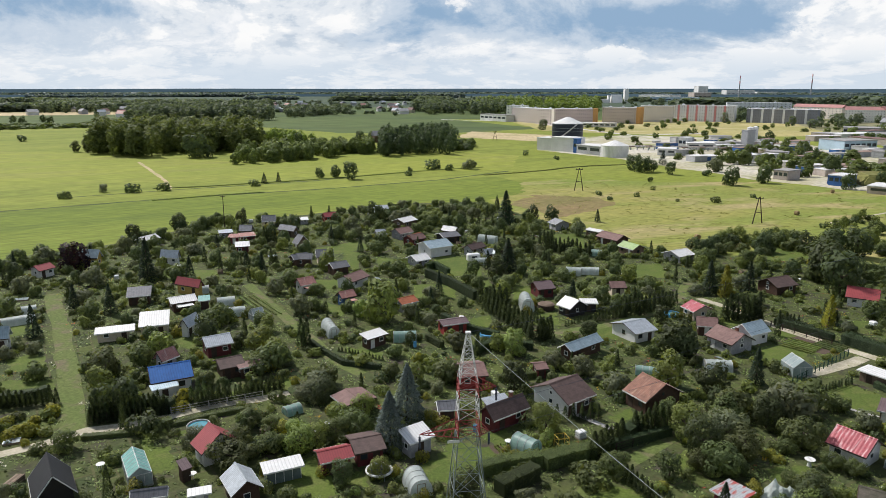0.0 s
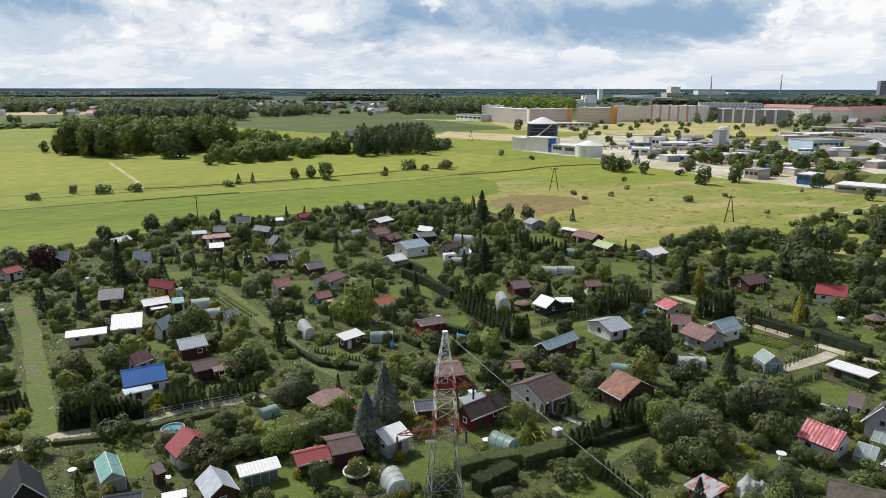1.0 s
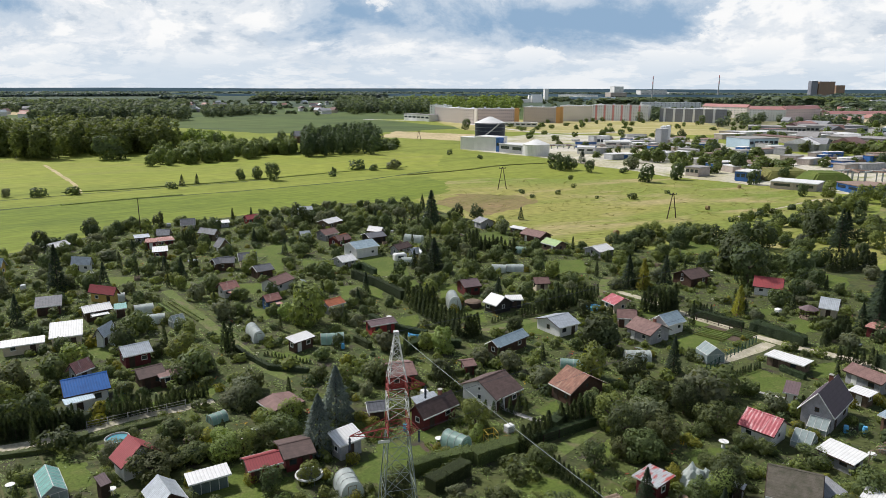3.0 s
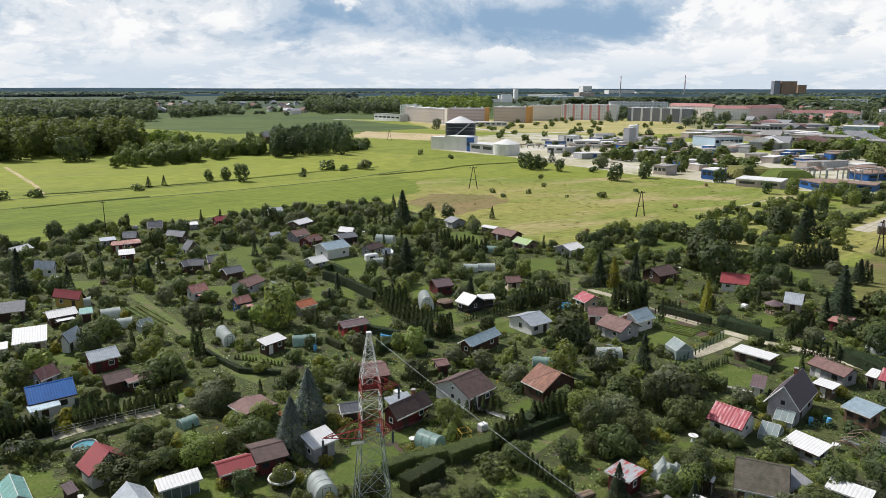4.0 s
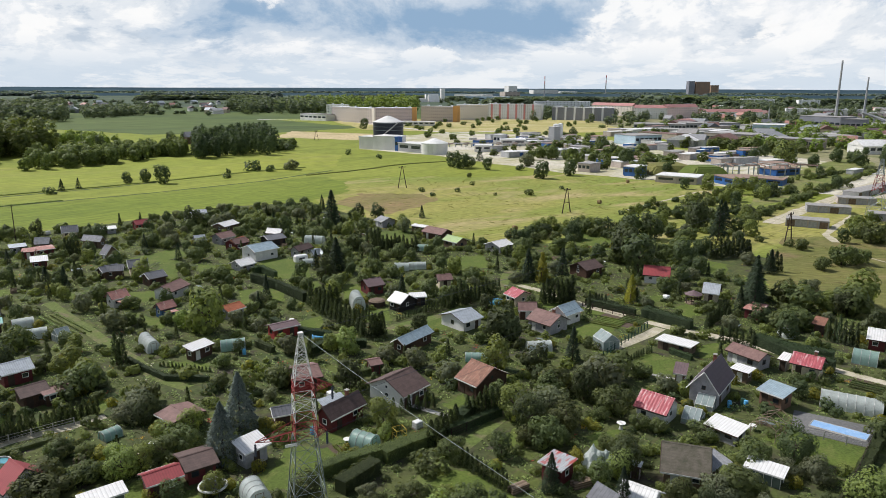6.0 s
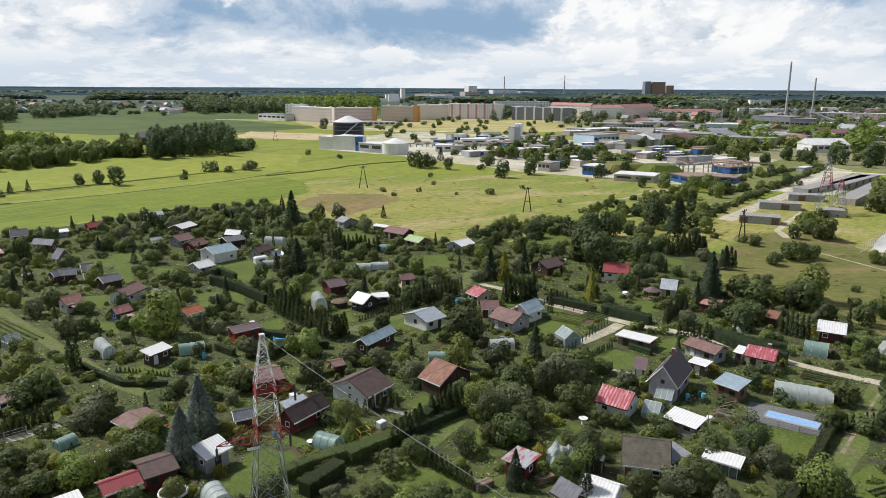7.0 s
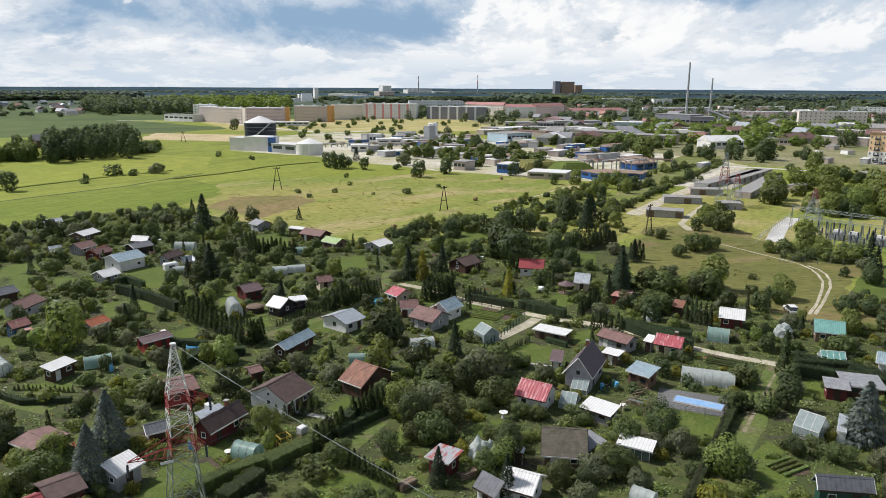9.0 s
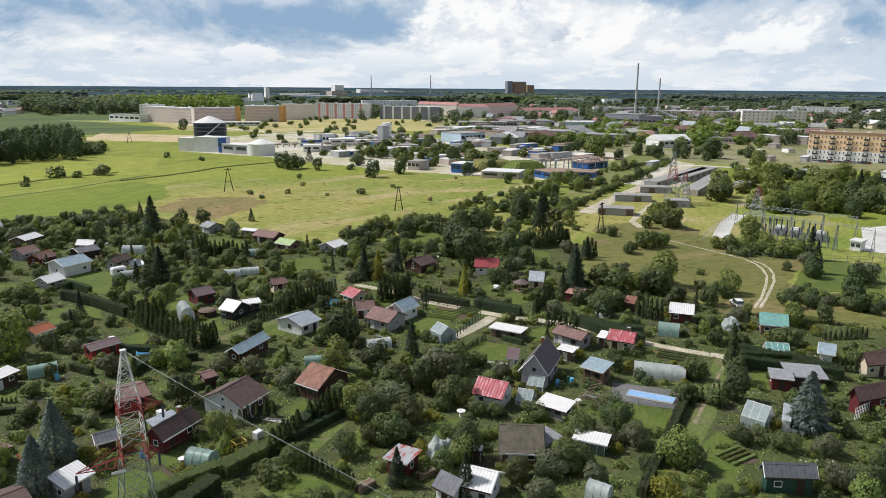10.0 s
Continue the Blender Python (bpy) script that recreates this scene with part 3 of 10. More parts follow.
def leaf_cloud(rng, blobs, count, size, squash=1.0, up=0.45):
    """Leaf clumps on the skins of some blobs: small folded diamonds that face outwards and upwards."""
    cs = np.array([b[:3] for b in blobs])
    rs = np.array([b[3] for b in blobs])
    pick = rng.choice(len(blobs), count, p=rs ** 2 / (rs ** 2).sum())
    d = rng.normal(size=(count, 3))
    d /= np.linalg.norm(d, axis=1)[:, None]
    depth = 1 - 0.34 * rng.random(count) ** 2.2
    p = cs[pick] + d * (rs[pick] * depth)[:, None] * np.array([1, 1, squash])
    keep = np.ones(count, bool)
    for c, r in zip(cs, rs):
        q = (p - c) / np.array([1, 1, squash])
        keep &= np.linalg.norm(q, axis=1) > r * 0.62
    p, d = p[keep], d[keep]
    k = len(p)
    nrm = d + rng.normal(size=(k, 3)) * 0.30 + np.array([0, 0, up])
    nrm /= np.linalg.norm(nrm, axis=1)[:, None]
    t = np.cross(nrm, rng.normal(size=(k, 3)))
    t /= np.linalg.norm(t, axis=1)[:, None] + 1e-9
    b = np.cross(nrm, t)
    s = (size * (0.6 + 0.8 * rng.random(k)))[:, None]
    v = np.stack([p - t * s, p + t * s * 0.5 - b * s * 0.8 + nrm * s * 0.2, p + t * s * 0.5 + b * s * 0.8 + nrm * s * 0.2], 1).reshape(-1, 3)
    mid = np.array([0, 0, (cs[:, 2] * rs).sum() / rs.sum()])
    lean = unit(0.6 * d + 0.45 * unit(p - mid) + 0.35 * nrm + np.array([0, 0, 0.12]))
    return v, np.arange(3 * k).reshape(k, 3), np.repeat(lean, 3, 0)


def unit(a):
    return a / (np.linalg.norm(a, axis=1)[:, None] + 1e-9)


LEAN = {}         # how the foliage of a mesh is turned to the light, vertex by vertex


def mesh_from(name, v, f, mat, lean=None):
    """A mesh from arrays; lean: normals of its own, by which foliage is lit as a soft mass."""
    me = bpy.data.meshes.new(name)
    v, f = np.asarray(v), np.array(f)
    if lean is not None:
        turned = (np.cross(v[f[:, 1]] - v[f[:, 0]], v[f[:, 2]] - v[f[:, 0]]) * lean[f[:, 0]]).sum(1) < 0
        f[turned] = f[turned][:, ::-1]
    me.vertices.add(len(v))
    me.vertices.foreach_set("co", np.asarray(v, dtype=np.float32).ravel())
    k = f.shape[1]
    me.loops.add(f.size)
    me.loops.foreach_set("vertex_index", f.astype(np.int32).ravel())
    me.polygons.add(len(f))
    me.polygons.foreach_set("loop_start", np.arange(0, f.size, k, dtype=np.int32))
    me.update(calc_edges=True)
    if lean is not None:
        lean = np.ascontiguousarray(lean, dtype=np.float32)
        me.attributes.new("custom_normal", "FLOAT_VECTOR", "POINT").data.foreach_set("vector", lean.ravel())
        LEAN[me.name] = lean
    me.materials.append(mat)
    return me


def crown_blobs(rng, kind):
    """Blobs of a crown 1 m wide, standing on z = 0."""
    if kind == "round":
        out = [(0, 0, 0.52, 0.34), (0, 0, 0.30, 0.30)]
        for i in range(12):
            a, e = i * 2.4 + rng.random(), rng.random()
            r = 0.30 - 0.12 * e
            out.append((r * math.cos(a), r * math.sin(a), 0.18 + 0.62 * e, 0.12 + 0.1 * rng.random()))
        return out
    if kind == "wide":
        out = [(0, 0, 0.42, 0.3), (0, 0, 0.26, 0.26)]
        for i in range(13):
            a = i * 2.4 + rng.random()
            r = 0.2 + 0.2 * rng.random()
            out.append((r * math.cos(a), r * math.sin(a), 0.18 + 0.42 * rng.random(), 0.09 + 0.1 * rng.random()))
        return out
    if kind == "bush":
        out = [(0, 0, 0.26, 0.3)]
        for i in range(7):
            a = rng.random() * 6.28
            out.append((0.26 * math.cos(a), 0.26 * math.sin(a), 0.12 + 0.3 * rng.random(), 0.13 + 0.1 * rng.random()))
        return out
    if kind == "tall":
        out = []
        for i in range(13):
            a, z = rng.random() * 6.28, i / 12
            r = 0.3 * (1 - abs(z - 0.45)) * rng.random()
            out.append((r * math.cos(a), r * math.sin(a), 0.35 + 1.2 * z, 0.30 - 0.17 * z * z + 0.05 * rng.random()))
        return out


def conifer_leaves(rng, count, size, height, tiers, power=0.85, droop=0.35):
    """Sprays in tiers on a cone 1 m wide at its foot."""
    z = rng.random(count) ** 1.35
    a = rng.random(count) * 6.2832
    wave = 1 - 0.3 * ((z * tiers) % 1.0) + 0.12 * np.sin(a * 5 + z * 40)
    r = 0.5 * (1 - z) ** power * wave * (0.55 + 0.45 * rng.random(count) ** 0.4) + 0.01
    p = np.stack([r * np.cos(a), r * np.sin(a), 0.06 * height + z * 0.94 * height], 1)
    out = np.stack([np.cos(a), np.sin(a), np.full(count, -droop)], 1)
    out += rng.normal(size=(count, 3)) * 0.25
    out /= np.linalg.norm(out, axis=1)[:, None]
    side = np.cross(out, np.array([0, 0, 1.0]) + rng.normal(size=(count, 3)) * 0.4)
    side /= np.linalg.norm(side, axis=1)[:, None] + 1e-9
    s = (size * (0.6 + 0.8 * rng.random(count)))[:, None]
    v = np.stack([p + out * s, p - out * s * 0.8 + side * s * 0.45, p - out * s * 0.8 - side * s * 0.45], 1).reshape(-1, 3)
    lean = unit(np.stack([np.cos(a), np.sin(a), np.full(count, 0.45)], 1) + rng.normal(size=(count, 3)) * 0.22)
    return v, np.arange(3 * count).reshape(count, 3), np.repeat(lean, 3, 0)


def trunk_mesh(rng, height, r, limbs, spread):
    bm = bmesh.new()
    bmesh.ops.create_cone(bm, cap_ends=True, segments=7, radius1=r, radius2=r * 0.55, depth=height, matrix=Matrix.Translation((0, 0, height / 2)))
    for i in range(limbs):
        a = i * 6.28 / limbs + rng.random()
        p = Vector((0, 0, height * (0.55 + 0.4 * rng.random())))
        q = p + Vector((math.cos(a) * spread, math.sin(a) * spread, spread * (0.7 + 0.5 * rng.random())))
        d = q - p
        m = Matrix.Translation((p + q) / 2) @ d.to_track_quat("Z", "Y").to_matrix().to_4x4()
        bmesh.ops.create_cone(bm, cap_ends=False, segments=5, radius1=r * 0.5, radius2=r * 0.16, depth=d.length, matrix=m)
    me = bpy.data.meshes.new("trunk")
    bm.to_mesh(me)
    bm.free()
    me.materials.append(BARK)
    return me


GREENS = {
    "apple": leaves("apple_leaves", (0.142, 0.172, 0.066), (0.074, 0.094, 0.038)),
    "dark": leaves("dark_leaves", (0.09, 0.115, 0.05), (0.05, 0.066, 0.03)),
    "fresh": leaves("fresh_leaves", (0.225, 0.275, 0.08), (0.128, 0.162, 0.05)),
    "willow": leaves("grey_green_leaves", (0.185, 0.205, 0.125), (0.108, 0.124, 0.076)),
    "thuja": leaves("thuja_leaves", (0.07, 0.1, 0.048), (0.038, 0.056, 0.028), 0.25),
    "spruce": leaves("spruce_needles", (0.052, 0.080, 0.042), (0.026, 0.042, 0.024), 0.2),
    "bluespruce": leaves("blue_spruce_needles", (0.241, 0.286, 0.275), (0.085, 0.116, 0.112), 0.15),
    "gold": leaves("golden_leaves", (0.27, 0.26, 0.04), (0.14, 0.15, 0.03), 0.15),
    "purple": leaves("purple_leaves", (0.035, 0.016, 0.022), (0.014, 0.008, 0.011), 0.15),
    "bed": leaves("bed_plants", (0.225, 0.268, 0.09), (0.105, 0.132, 0.052), 0.6),
}
SPECIES = {   # shape, foliage, height by width, name, label, leaf size by width, leaves
    "apple": ("wide", "apple", 0.80, "fruit_tree", "leafy spreading fruit tree in a garden", 0.040, 1750),
    "dark": ("round", "dark", 1.05, "deciduous_tree", "dense dark green deciduous garden tree", 0.040, 1750),
    "fresh": ("round", "fresh", 1.0, "deciduous_tree", "fresh light green deciduous garden tree", 0.040, 1750),
    "willow": ("wide", "willow", 0.85, "fruit_tree", "pale grey-green leafy garden tree", 0.040, 1750),
    "tall": ("tall", "dark", 1.75, "tall_tree", "tall dark deciduous tree with uneven crown", 0.045, 2300),
    "bush": ("bush", "apple", 0.62, "shrub", "rounded green garden shrub", 0.068, 360),
    "darkbush": ("bush", "dark", 0.6, "shrub", "dense dark green garden shrub", 0.068, 360),
    "freshbush": ("bush", "fresh", 0.58, "shrub", "light yellow-green garden shrub", 0.068, 360),
    "goldbush": ("bush", "gold", 0.7, "golden_shrub", "golden yellow garden shrub", 0.062, 440),
    "purple": ("round", "purple", 0.95, "purple_tree", "dark purple-leaved plum tree", 0.040, 1750),
    "spruce": ("cone", "spruce", 2.0, "spruce_tree", "dark green spruce tree with tiered branches", 0.05, 2200),
    "bluespruce": ("cone", "bluespruce", 1.4, "blue_spruce", "silvery blue spruce tree with tiered branches", 0.05, 2600),
    "thuja": ("column", "thuja", 3.2, "thuja", "slim dark green columnar thuja", 0.115, 640),
    "goldthuja": ("column", "gold", 2.2, "golden_thuja", "golden yellow columnar thuja", 0.085, 620),
}


def make_species(key, near):
    """Forms of one species; those near the eye carry many small leaves, those far off fewer and larger."""
    shape, green, ratio, name, label, leaf, count = SPECIES[key]
    leaf, count = (leaf * 0.72, int(count * 1.75)) if near else (leaf * 1.25, int(count * 0.72))
    made = []
    for i in range({"thuja": 2, "goldthuja": 1, "purple": 1, "bluespruce": 2, "goldbush": 1}.get(key, 3)):
        rng = np.random.default_rng(hash_of(key) + i)
        if shape == "cone":
            v, f, lean = conifer_leaves(rng, count, leaf, ratio, 9)
            trunk = trunk_mesh(rng, ratio * 0.8, 0.035, 0, 0)
        elif shape == "column":
            v, f, lean = conifer_leaves(rng, count, leaf, ratio, 1, 0.45, -1.2)
            trunk = trunk_mesh(rng, ratio * 0.5, 0.05, 0, 0)
        else:
            v, f, lean = leaf_cloud(rng, crown_blobs(rng, shape), count, leaf)
            high = v[:, 2].max()
            v[:, 2] = (v[:, 2] - 0.03) * ratio / high
            trunk = trunk_mesh(rng, ratio * 0.42, 0.035, 5, 0.2) if shape != "bush" else None
        made.append((mesh_from("crown", v, f, GREENS[green], lean), trunk))
    PLANTS[key, near] = made


def hash_of(word):
    return sum(ord(c) * (i + 3) for i, c in enumerate(word))


KEPT = {}         # how many of a name stand as things of their own
REST = {}         # what is past counting, by species


def plant(key, x, y, width, stretch=1.0, turn=None):
    """A tree or shrub, crown as wide as given, at its place."""
    near = math.hypot(x, y) < 96
    if (key, near) not in PLANTS:
        make_species(key, near)
    shape, green, ratio, name, label, _, _ = SPECIES[key]
    crown, trunk = RNG.choice(PLANTS[key, near])
    turn = RNG.random() * 360 if turn is None else turn
    m = pose(x, y, 0, 0, 0, turn) @ Matrix.Diagonal((width, width * (0.88 + 0.24 * RNG.random()), width * stretch, 1))
    KEPT[name] = KEPT.get(name, 0) + 1
    if KEPT[name] > 130:
        REST.setdefault(key, []).append((crown, m))
        return None
    cat = "shrub" if shape == "bush" else "tree"
    if trunk is None:
        ob = new(name, crown)
        ob.matrix_basis = m
        return tagged(ob, label, cat, name.replace("_", " ") + "s")
    ob = new(name)
    ob.matrix_basis = m
    tagged(ob, label, cat, name.replace("_", " ") + "s")
    part_of("trunk", trunk, ob)
    part_of("crown", crown, ob)
    return ob


def join_rest():
    """All plants past counting, as one mass for each species."""
    for key, items in REST.items():
        vs, ns = [], []
        for me, m in items:
            v = np.empty(len(me.vertices) * 3, dtype=np.float32)
            me.vertices.foreach_get("co", v)
            q = np.array(m)
            vs.append(v.reshape(-1, 3) @ q[:3, :3].T + q[:3, 3])
            ns.append(unit(LEAN[me.name] @ q[:3, :3].T))
        v = np.concatenate(vs)
        name = SPECIES[key][3] + "_growth"
        tagged(new(name, mesh_from(name, v, np.arange(len(v)).reshape(-1, 3), GREENS[SPECIES[key][1]], np.concatenate(ns))), "mass of " + SPECIES[key][4] + "s", "plants", kind="stuff")


def hedge(points, height, width, green="thuja", label="clipped dense dark green hedge along a garden path", step=0.10, dense=44):
    """A clipped hedge along a line: dense leaf skin on a lumpy block."""
    rng = np.random.default_rng(int(abs(points[0][0] * 31 + points[0][1] * 17)) + 5)
    vs, ns = [], []
    for (x0, y0), (x1, y1) in zip(points, points[1:]):
        d = Vector((x1 - x0, y1 - y0, 0))
        n = max(60, int(d.length * (2 * height + width) * dense))
        u = rng.random(n)
        side = rng.random(n) * (2 * height + width)
        d.normalize()
        nx, ny = -d.y, d.x
        off = np.where(side < height, -width / 2, np.where(side < 2 * height, width / 2, side - 2 * height - width / 2))
        z = np.where(side < height, side, np.where(side < 2 * height, side - height, height))
        along = u * math.hypot(x1 - x0, y1 - y0)
        lump = 1 + 0.13 * np.sin(along * 4.1 + 2 * off) + 0.09 * np.sin(along * 1.7 + 1) + 0.05 * rng.normal(size=n)
        round_ = 1 - 0.28 * np.clip(z / height - 0.55, 0, 1) ** 1.5
        off, z = off * lump * round_, z * (0.86 + 0.13 * lump)
        p = np.stack([x0 + (x1 - x0) * u + nx * off, y0 + (y1 - y0) * u + ny * off, z], 1)
        nr = np.stack([nx * np.where(side < height, -1.0, np.where(side < 2 * height, 1.0, 0.0)), ny * np.where(side < height, -1.0, np.where(side < 2 * height, 1.0, 0.0)), np.where(side >= 2 * height, 1.0, 0.2)], 1)
        ns.append(np.repeat(unit(nr + np.array([0, 0, 0.25])), 4, 0))
        nr += rng.normal(size=(n, 3)) * 0.4
        nr /= np.linalg.norm(nr, axis=1)[:, None]
        t = np.cross(nr, rng.normal(size=(n, 3)))
        t /= np.linalg.norm(t, axis=1)[:, None] + 1e-9
        b = np.cross(nr, t)
        s = (step * (0.7 + 0.7 * rng.random(n)))[:, None]
        vs.append(np.stack([p - t * s, p - b * s * 0.7, p + t * s, p + b * s * 0.7], 1).reshape(-1, 3))
        # dense inside
        h_, w_ = height * 0.86, width * 0.42
        e = [np.array([px - nx * k, py - ny * k, zz]) for px, py in ((x0, y0), (x1, y1)) for k in (w_, -w_) for zz in (0.0, h_)]
        for quad in ((0, 4, 5, 1), (2, 3, 7, 6), (1, 5, 7, 3), (0, 1, 3, 2), (4, 6, 7, 5)):
            vs.append(np.stack([e[k] for k in quad]))
            q_ = np.cross(e[quad[1]] - e[quad[0]], e[quad[2]] - e[quad[0]])
            ns.append(np.tile(q_ / (np.linalg.norm(q_) + 1e-9), (4, 1)))
    v = np.concatenate(vs)
    f = np.arange(len(v)).reshape(-1, 4)
    ob = new("hedge", mesh_from("hedge", v, f, GREENS[green], np.concatenate(ns)))
    for (x0, y0), (x1, y1) in zip(points, points[1:]):
        FOOTPRINTS.append(((x0 + x1) / 2, (y0 + y1) / 2, math.degrees(math.atan2(y1 - y0, x1 - x0)), math.hypot(x1 - x0, y1 - y0) / 2, width / 2))
    return tagged(ob, label, "hedge", "garden hedges")


def thuja_row(x0, y0, x1, y1, n, width, stretch=1.0, key="thuja"):
    PATHS.append((x0, y0, x1, y1, 1.0))
    for i in range(n):
        u = i / max(1, n - 1)
        plant(key, x0 + (x1 - x0) * u + RNG.uniform(-.1, .1), y0 + (y1 - y0) * u + RNG.uniform(-.1, .1), width * RNG.uniform(0.88, 1.12), stretch * RNG.uniform(0.9, 1.1))


# ---- land ----
def patch(name, points, z, mat, label="", soft=0.0, category="ground"):
    """A flat piece of land or paving with a slightly uneven edge."""
    rng = random.Random(hash_of(name) + int(points[0][0] * 10))
    out = []
    k = len(points)
    for i in range(k):
        (x0, y0), (x1, y1) = points[i], points[(i + 1) % k]
        n = 8 if soft else 1
        for j in range(n):
            u = j / n
            out.append((x0 + (x1 - x0) * u + (rng.uniform(-soft, soft) if j else 0), y0 + (y1 - y0) * u + (rng.uniform(-soft, soft) if j else 0), z))
    bm = bmesh.new()
    bm.faces.new([bm.verts.new(p) for p in out])
    bmesh.ops.triangulate(bm, faces=bm.faces)
    bmesh.ops.recalc_face_normals(bm, faces=bm.faces)
    for fc in bm.faces:
        if fc.normal.z < 0:
            fc.normal_flip()
    me = bpy.data.meshes.new(name)
    bm.to_mesh(me)
    bm.free()
    me.materials.append(mat)
    return tagged(new(name, me), label, category, kind="structure")


PATHS = []


def strip(name, points, width, z, mat, label, rough=0.15):
    """A path or road along a line of points."""
    rng = random.Random(hash_of(name) + int(points[0][0] * 10))
    fine = []
    for (x0, y0), (x1, y1) in zip(points, points[1:]):
        n = max(2, int(math.hypot(x1 - x0, y1 - y0) / 4))
        n = min(n, 40)
        fine += [(x0 + (x1 - x0) * j / n, y0 + (y1 - y0) * j / n) for j in range(n)]
        PATHS.append((x0, y0, x1, y1, width / 2))
    fine.append(points[-1])
    vs = []
    for i, (x, y) in enumerate(fine):
        a, b = fine[max(0, i - 1)], fine[min(len(fine) - 1, i + 1)]
        d = Vector((b[0] - a[0], b[1] - a[1]))
        d.normalize()
        for s in (-1, 1):
            w = s * width / 2 * (1 + rng.uniform(-rough, rough))
            vs.append((x - d.y * w, y + d.x * w, z))
    ob = raw(name, vs, [(2 * i, 2 * i + 1, 2 * i + 3, 2 * i + 2)[::-1] for i in range(len(fine) - 1)], mat)
    return tagged(ob, label, "path", kind="structure")


MEADOW = land("meadow_grass", (0.182, 0.218, 0.033), (0.226, 0.252, 0.046), (0.148, 0.184, 0.030), 0.02, 0.06, 0.6, (0.2, 1, 1), turn=31)

# ---- ground ----
bm = bmesh.new()
rings = [0, 60, 150, 300, 600, 1000, 1600, 2300, 3000, 3800, 4400, 4850]
lift = [0, 0, 0, 0, 0, 0, 0, 0, 0, 3, 8, 16]
loops = []
for r, z in zip(rings[1:], lift[1:]):
    loops.append([bm.verts.new((r * math.cos(i * math.tau / 96), r * math.sin(i * math.tau / 96), z)) for i in range(96)])
bm.faces.new(loops[0])
for a, b in zip(loops, loops[1:]):
    for i in range(96):
        bm.faces.new((a[i], b[i], b[(i + 1) % 96], a[(i + 1) % 96]))
me = bpy.data.meshes.new("ground")
bm.to_mesh(me)
bm.free()
# cloud shade over the far country is put into these darker greens
PASTURE = land("shade_darkened_pasture", (0.072, 0.108, 0.034), (0.095, 0.128, 0.04), (0.055, 0.085, 0.034), 0.004, 0.012, 0.1, (0.3, 1, 1))
WOODLAND = land("woodland_floor", (0.052, 0.078, 0.052), (0.068, 0.095, 0.062), (0.085, 0.115, 0.060), 0.003, 0.01, 0.08, (0.3, 1, 1))
me.materials.append(MEADOW)
me.materials.append(PASTURE)
me.materials.append(WOODLAND)
for fc in me.polygons:
    fc.material_index = 2 if fc.center.length > 1900 else 1 if fc.center.length > 1250 else 0
tagged(new("ground", me), "wide green meadow land reaching to the horizon", "ground", kind="structure")

# GARDEN and LAWN are kept darker, carrying cloud shade over the gardens
GARDEN = land("garden_ground", (0.060, 0.074, 0.028), (0.083, 0.096, 0.033), (0.058, 0.046, 0.042), 0.08, 0.35, 1.4, plots=[((6.5, 3.6, 33), ((0.071, 0.100, 0.026), (0.063, 0.046, 0.043))), ((4.2, 2.4, -57), ((0.092, 0.112, 0.031), (0.052, 0.072, 0.028)))])
DRY = land("dry_meadow", (0.265, 0.255, 0.072), (0.165, 0.215, 0.040), (0.34, 0.285, 0.135), 0.03, 0.07, 0.8, (0.35, 1, 1), turn=20)
STEPPE = land("parched_grass", (0.40, 0.345, 0.15), (0.29, 0.28, 0.095), (0.47, 0.40, 0.24), 0.015, 0.05, 0.5, (0.4, 1, 1))
LAWN = land("lawn_grass", (0.104, 0.141, 0.029), (0.080, 0.113, 0.026), (0.121, 0.141, 0.041), 0.1, 0.5, 3.0, bump=0.25)
STUBBLE = land("stubble_field", (0.50, 0.40, 0.25), (0.44, 0.36, 0.21), (0.36, 0.31, 0.16), 0.01, 0.04, 0.3)
# mown grass, its green also lightened for sunlight on the strip
LIME = land("mown_meadow", (0.248, 0.272, 0.044), (0.212, 0.246, 0.040), (0.225, 0.235, 0.055), 0.02, 0.05, 0.5, (0.2, 1, 1), turn=27)
SUBURB = land("suburb_ground", (0.20, 0.20, 0.085), (0.26, 0.24, 0.15), (0.13, 0.155, 0.06), 0.015, 0.04, 0.4)
YARD = land("works_yard", (0.40, 0.37, 0.25), (0.56, 0.53, 0.47), (0.24, 0.255, 0.085), 0.025, 0.05, 0.5)

patch("ground_gardens", [(-111.9, 165.5), (-101.4, 189.2), (-76.2, 230.1), (-48.6, 245.5), (-24.0, 265.6), (11.2, 272.9), (34.5, 225.6), (52.3, 197.0), (65.7, 181.4), (84.3, 185.1), (98.7, 178.9), (130.4, 150.5), (108.1, 136.3), (107.3, 116.5), (117.8, 89.8), (134.4, 72.7), (180, 25), (150, -75), (-150, -75), (-135, 75)], 0.01, GARDEN, "allotment garden soil and grass between the plots", 1.2)
patch("ground_dry_meadow", [(13.8, 280.1), (3.9, 316.4), (55.4, 341.0), (108.2, 333.4), (149.0, 332.0), (190.2, 287.6), (192.6, 232.1), (280.5, 215.8), (201.3, 112.3), (129.6, 69.8), (116.6, 88.8), (107.4, 135.4), (98.0, 177.6), (64.8, 178.9), (33.9, 221.8)], 0.006, DRY, "dry yellowing meadow with rough grass", 3)
BROWN_DRY = land("brown_dry_grass", (0.165, 0.160, 0.055), (0.130, 0.142, 0.040), (0.180, 0.140, 0.070), 0.03, 0.08, 0.9, (0.5, 1, 1))
patch("ground_dry_slope", [(107.8, 135.9), (148.0, 174.5), (178.5, 168.7), (162.0, 131.4), (158.1, 110.6), (123.2, 92.1), (116.9, 89.0), (107.0, 116.2)], 0.014, BROWN_DRY, "brown dry grass slope behind the gardens", 2)
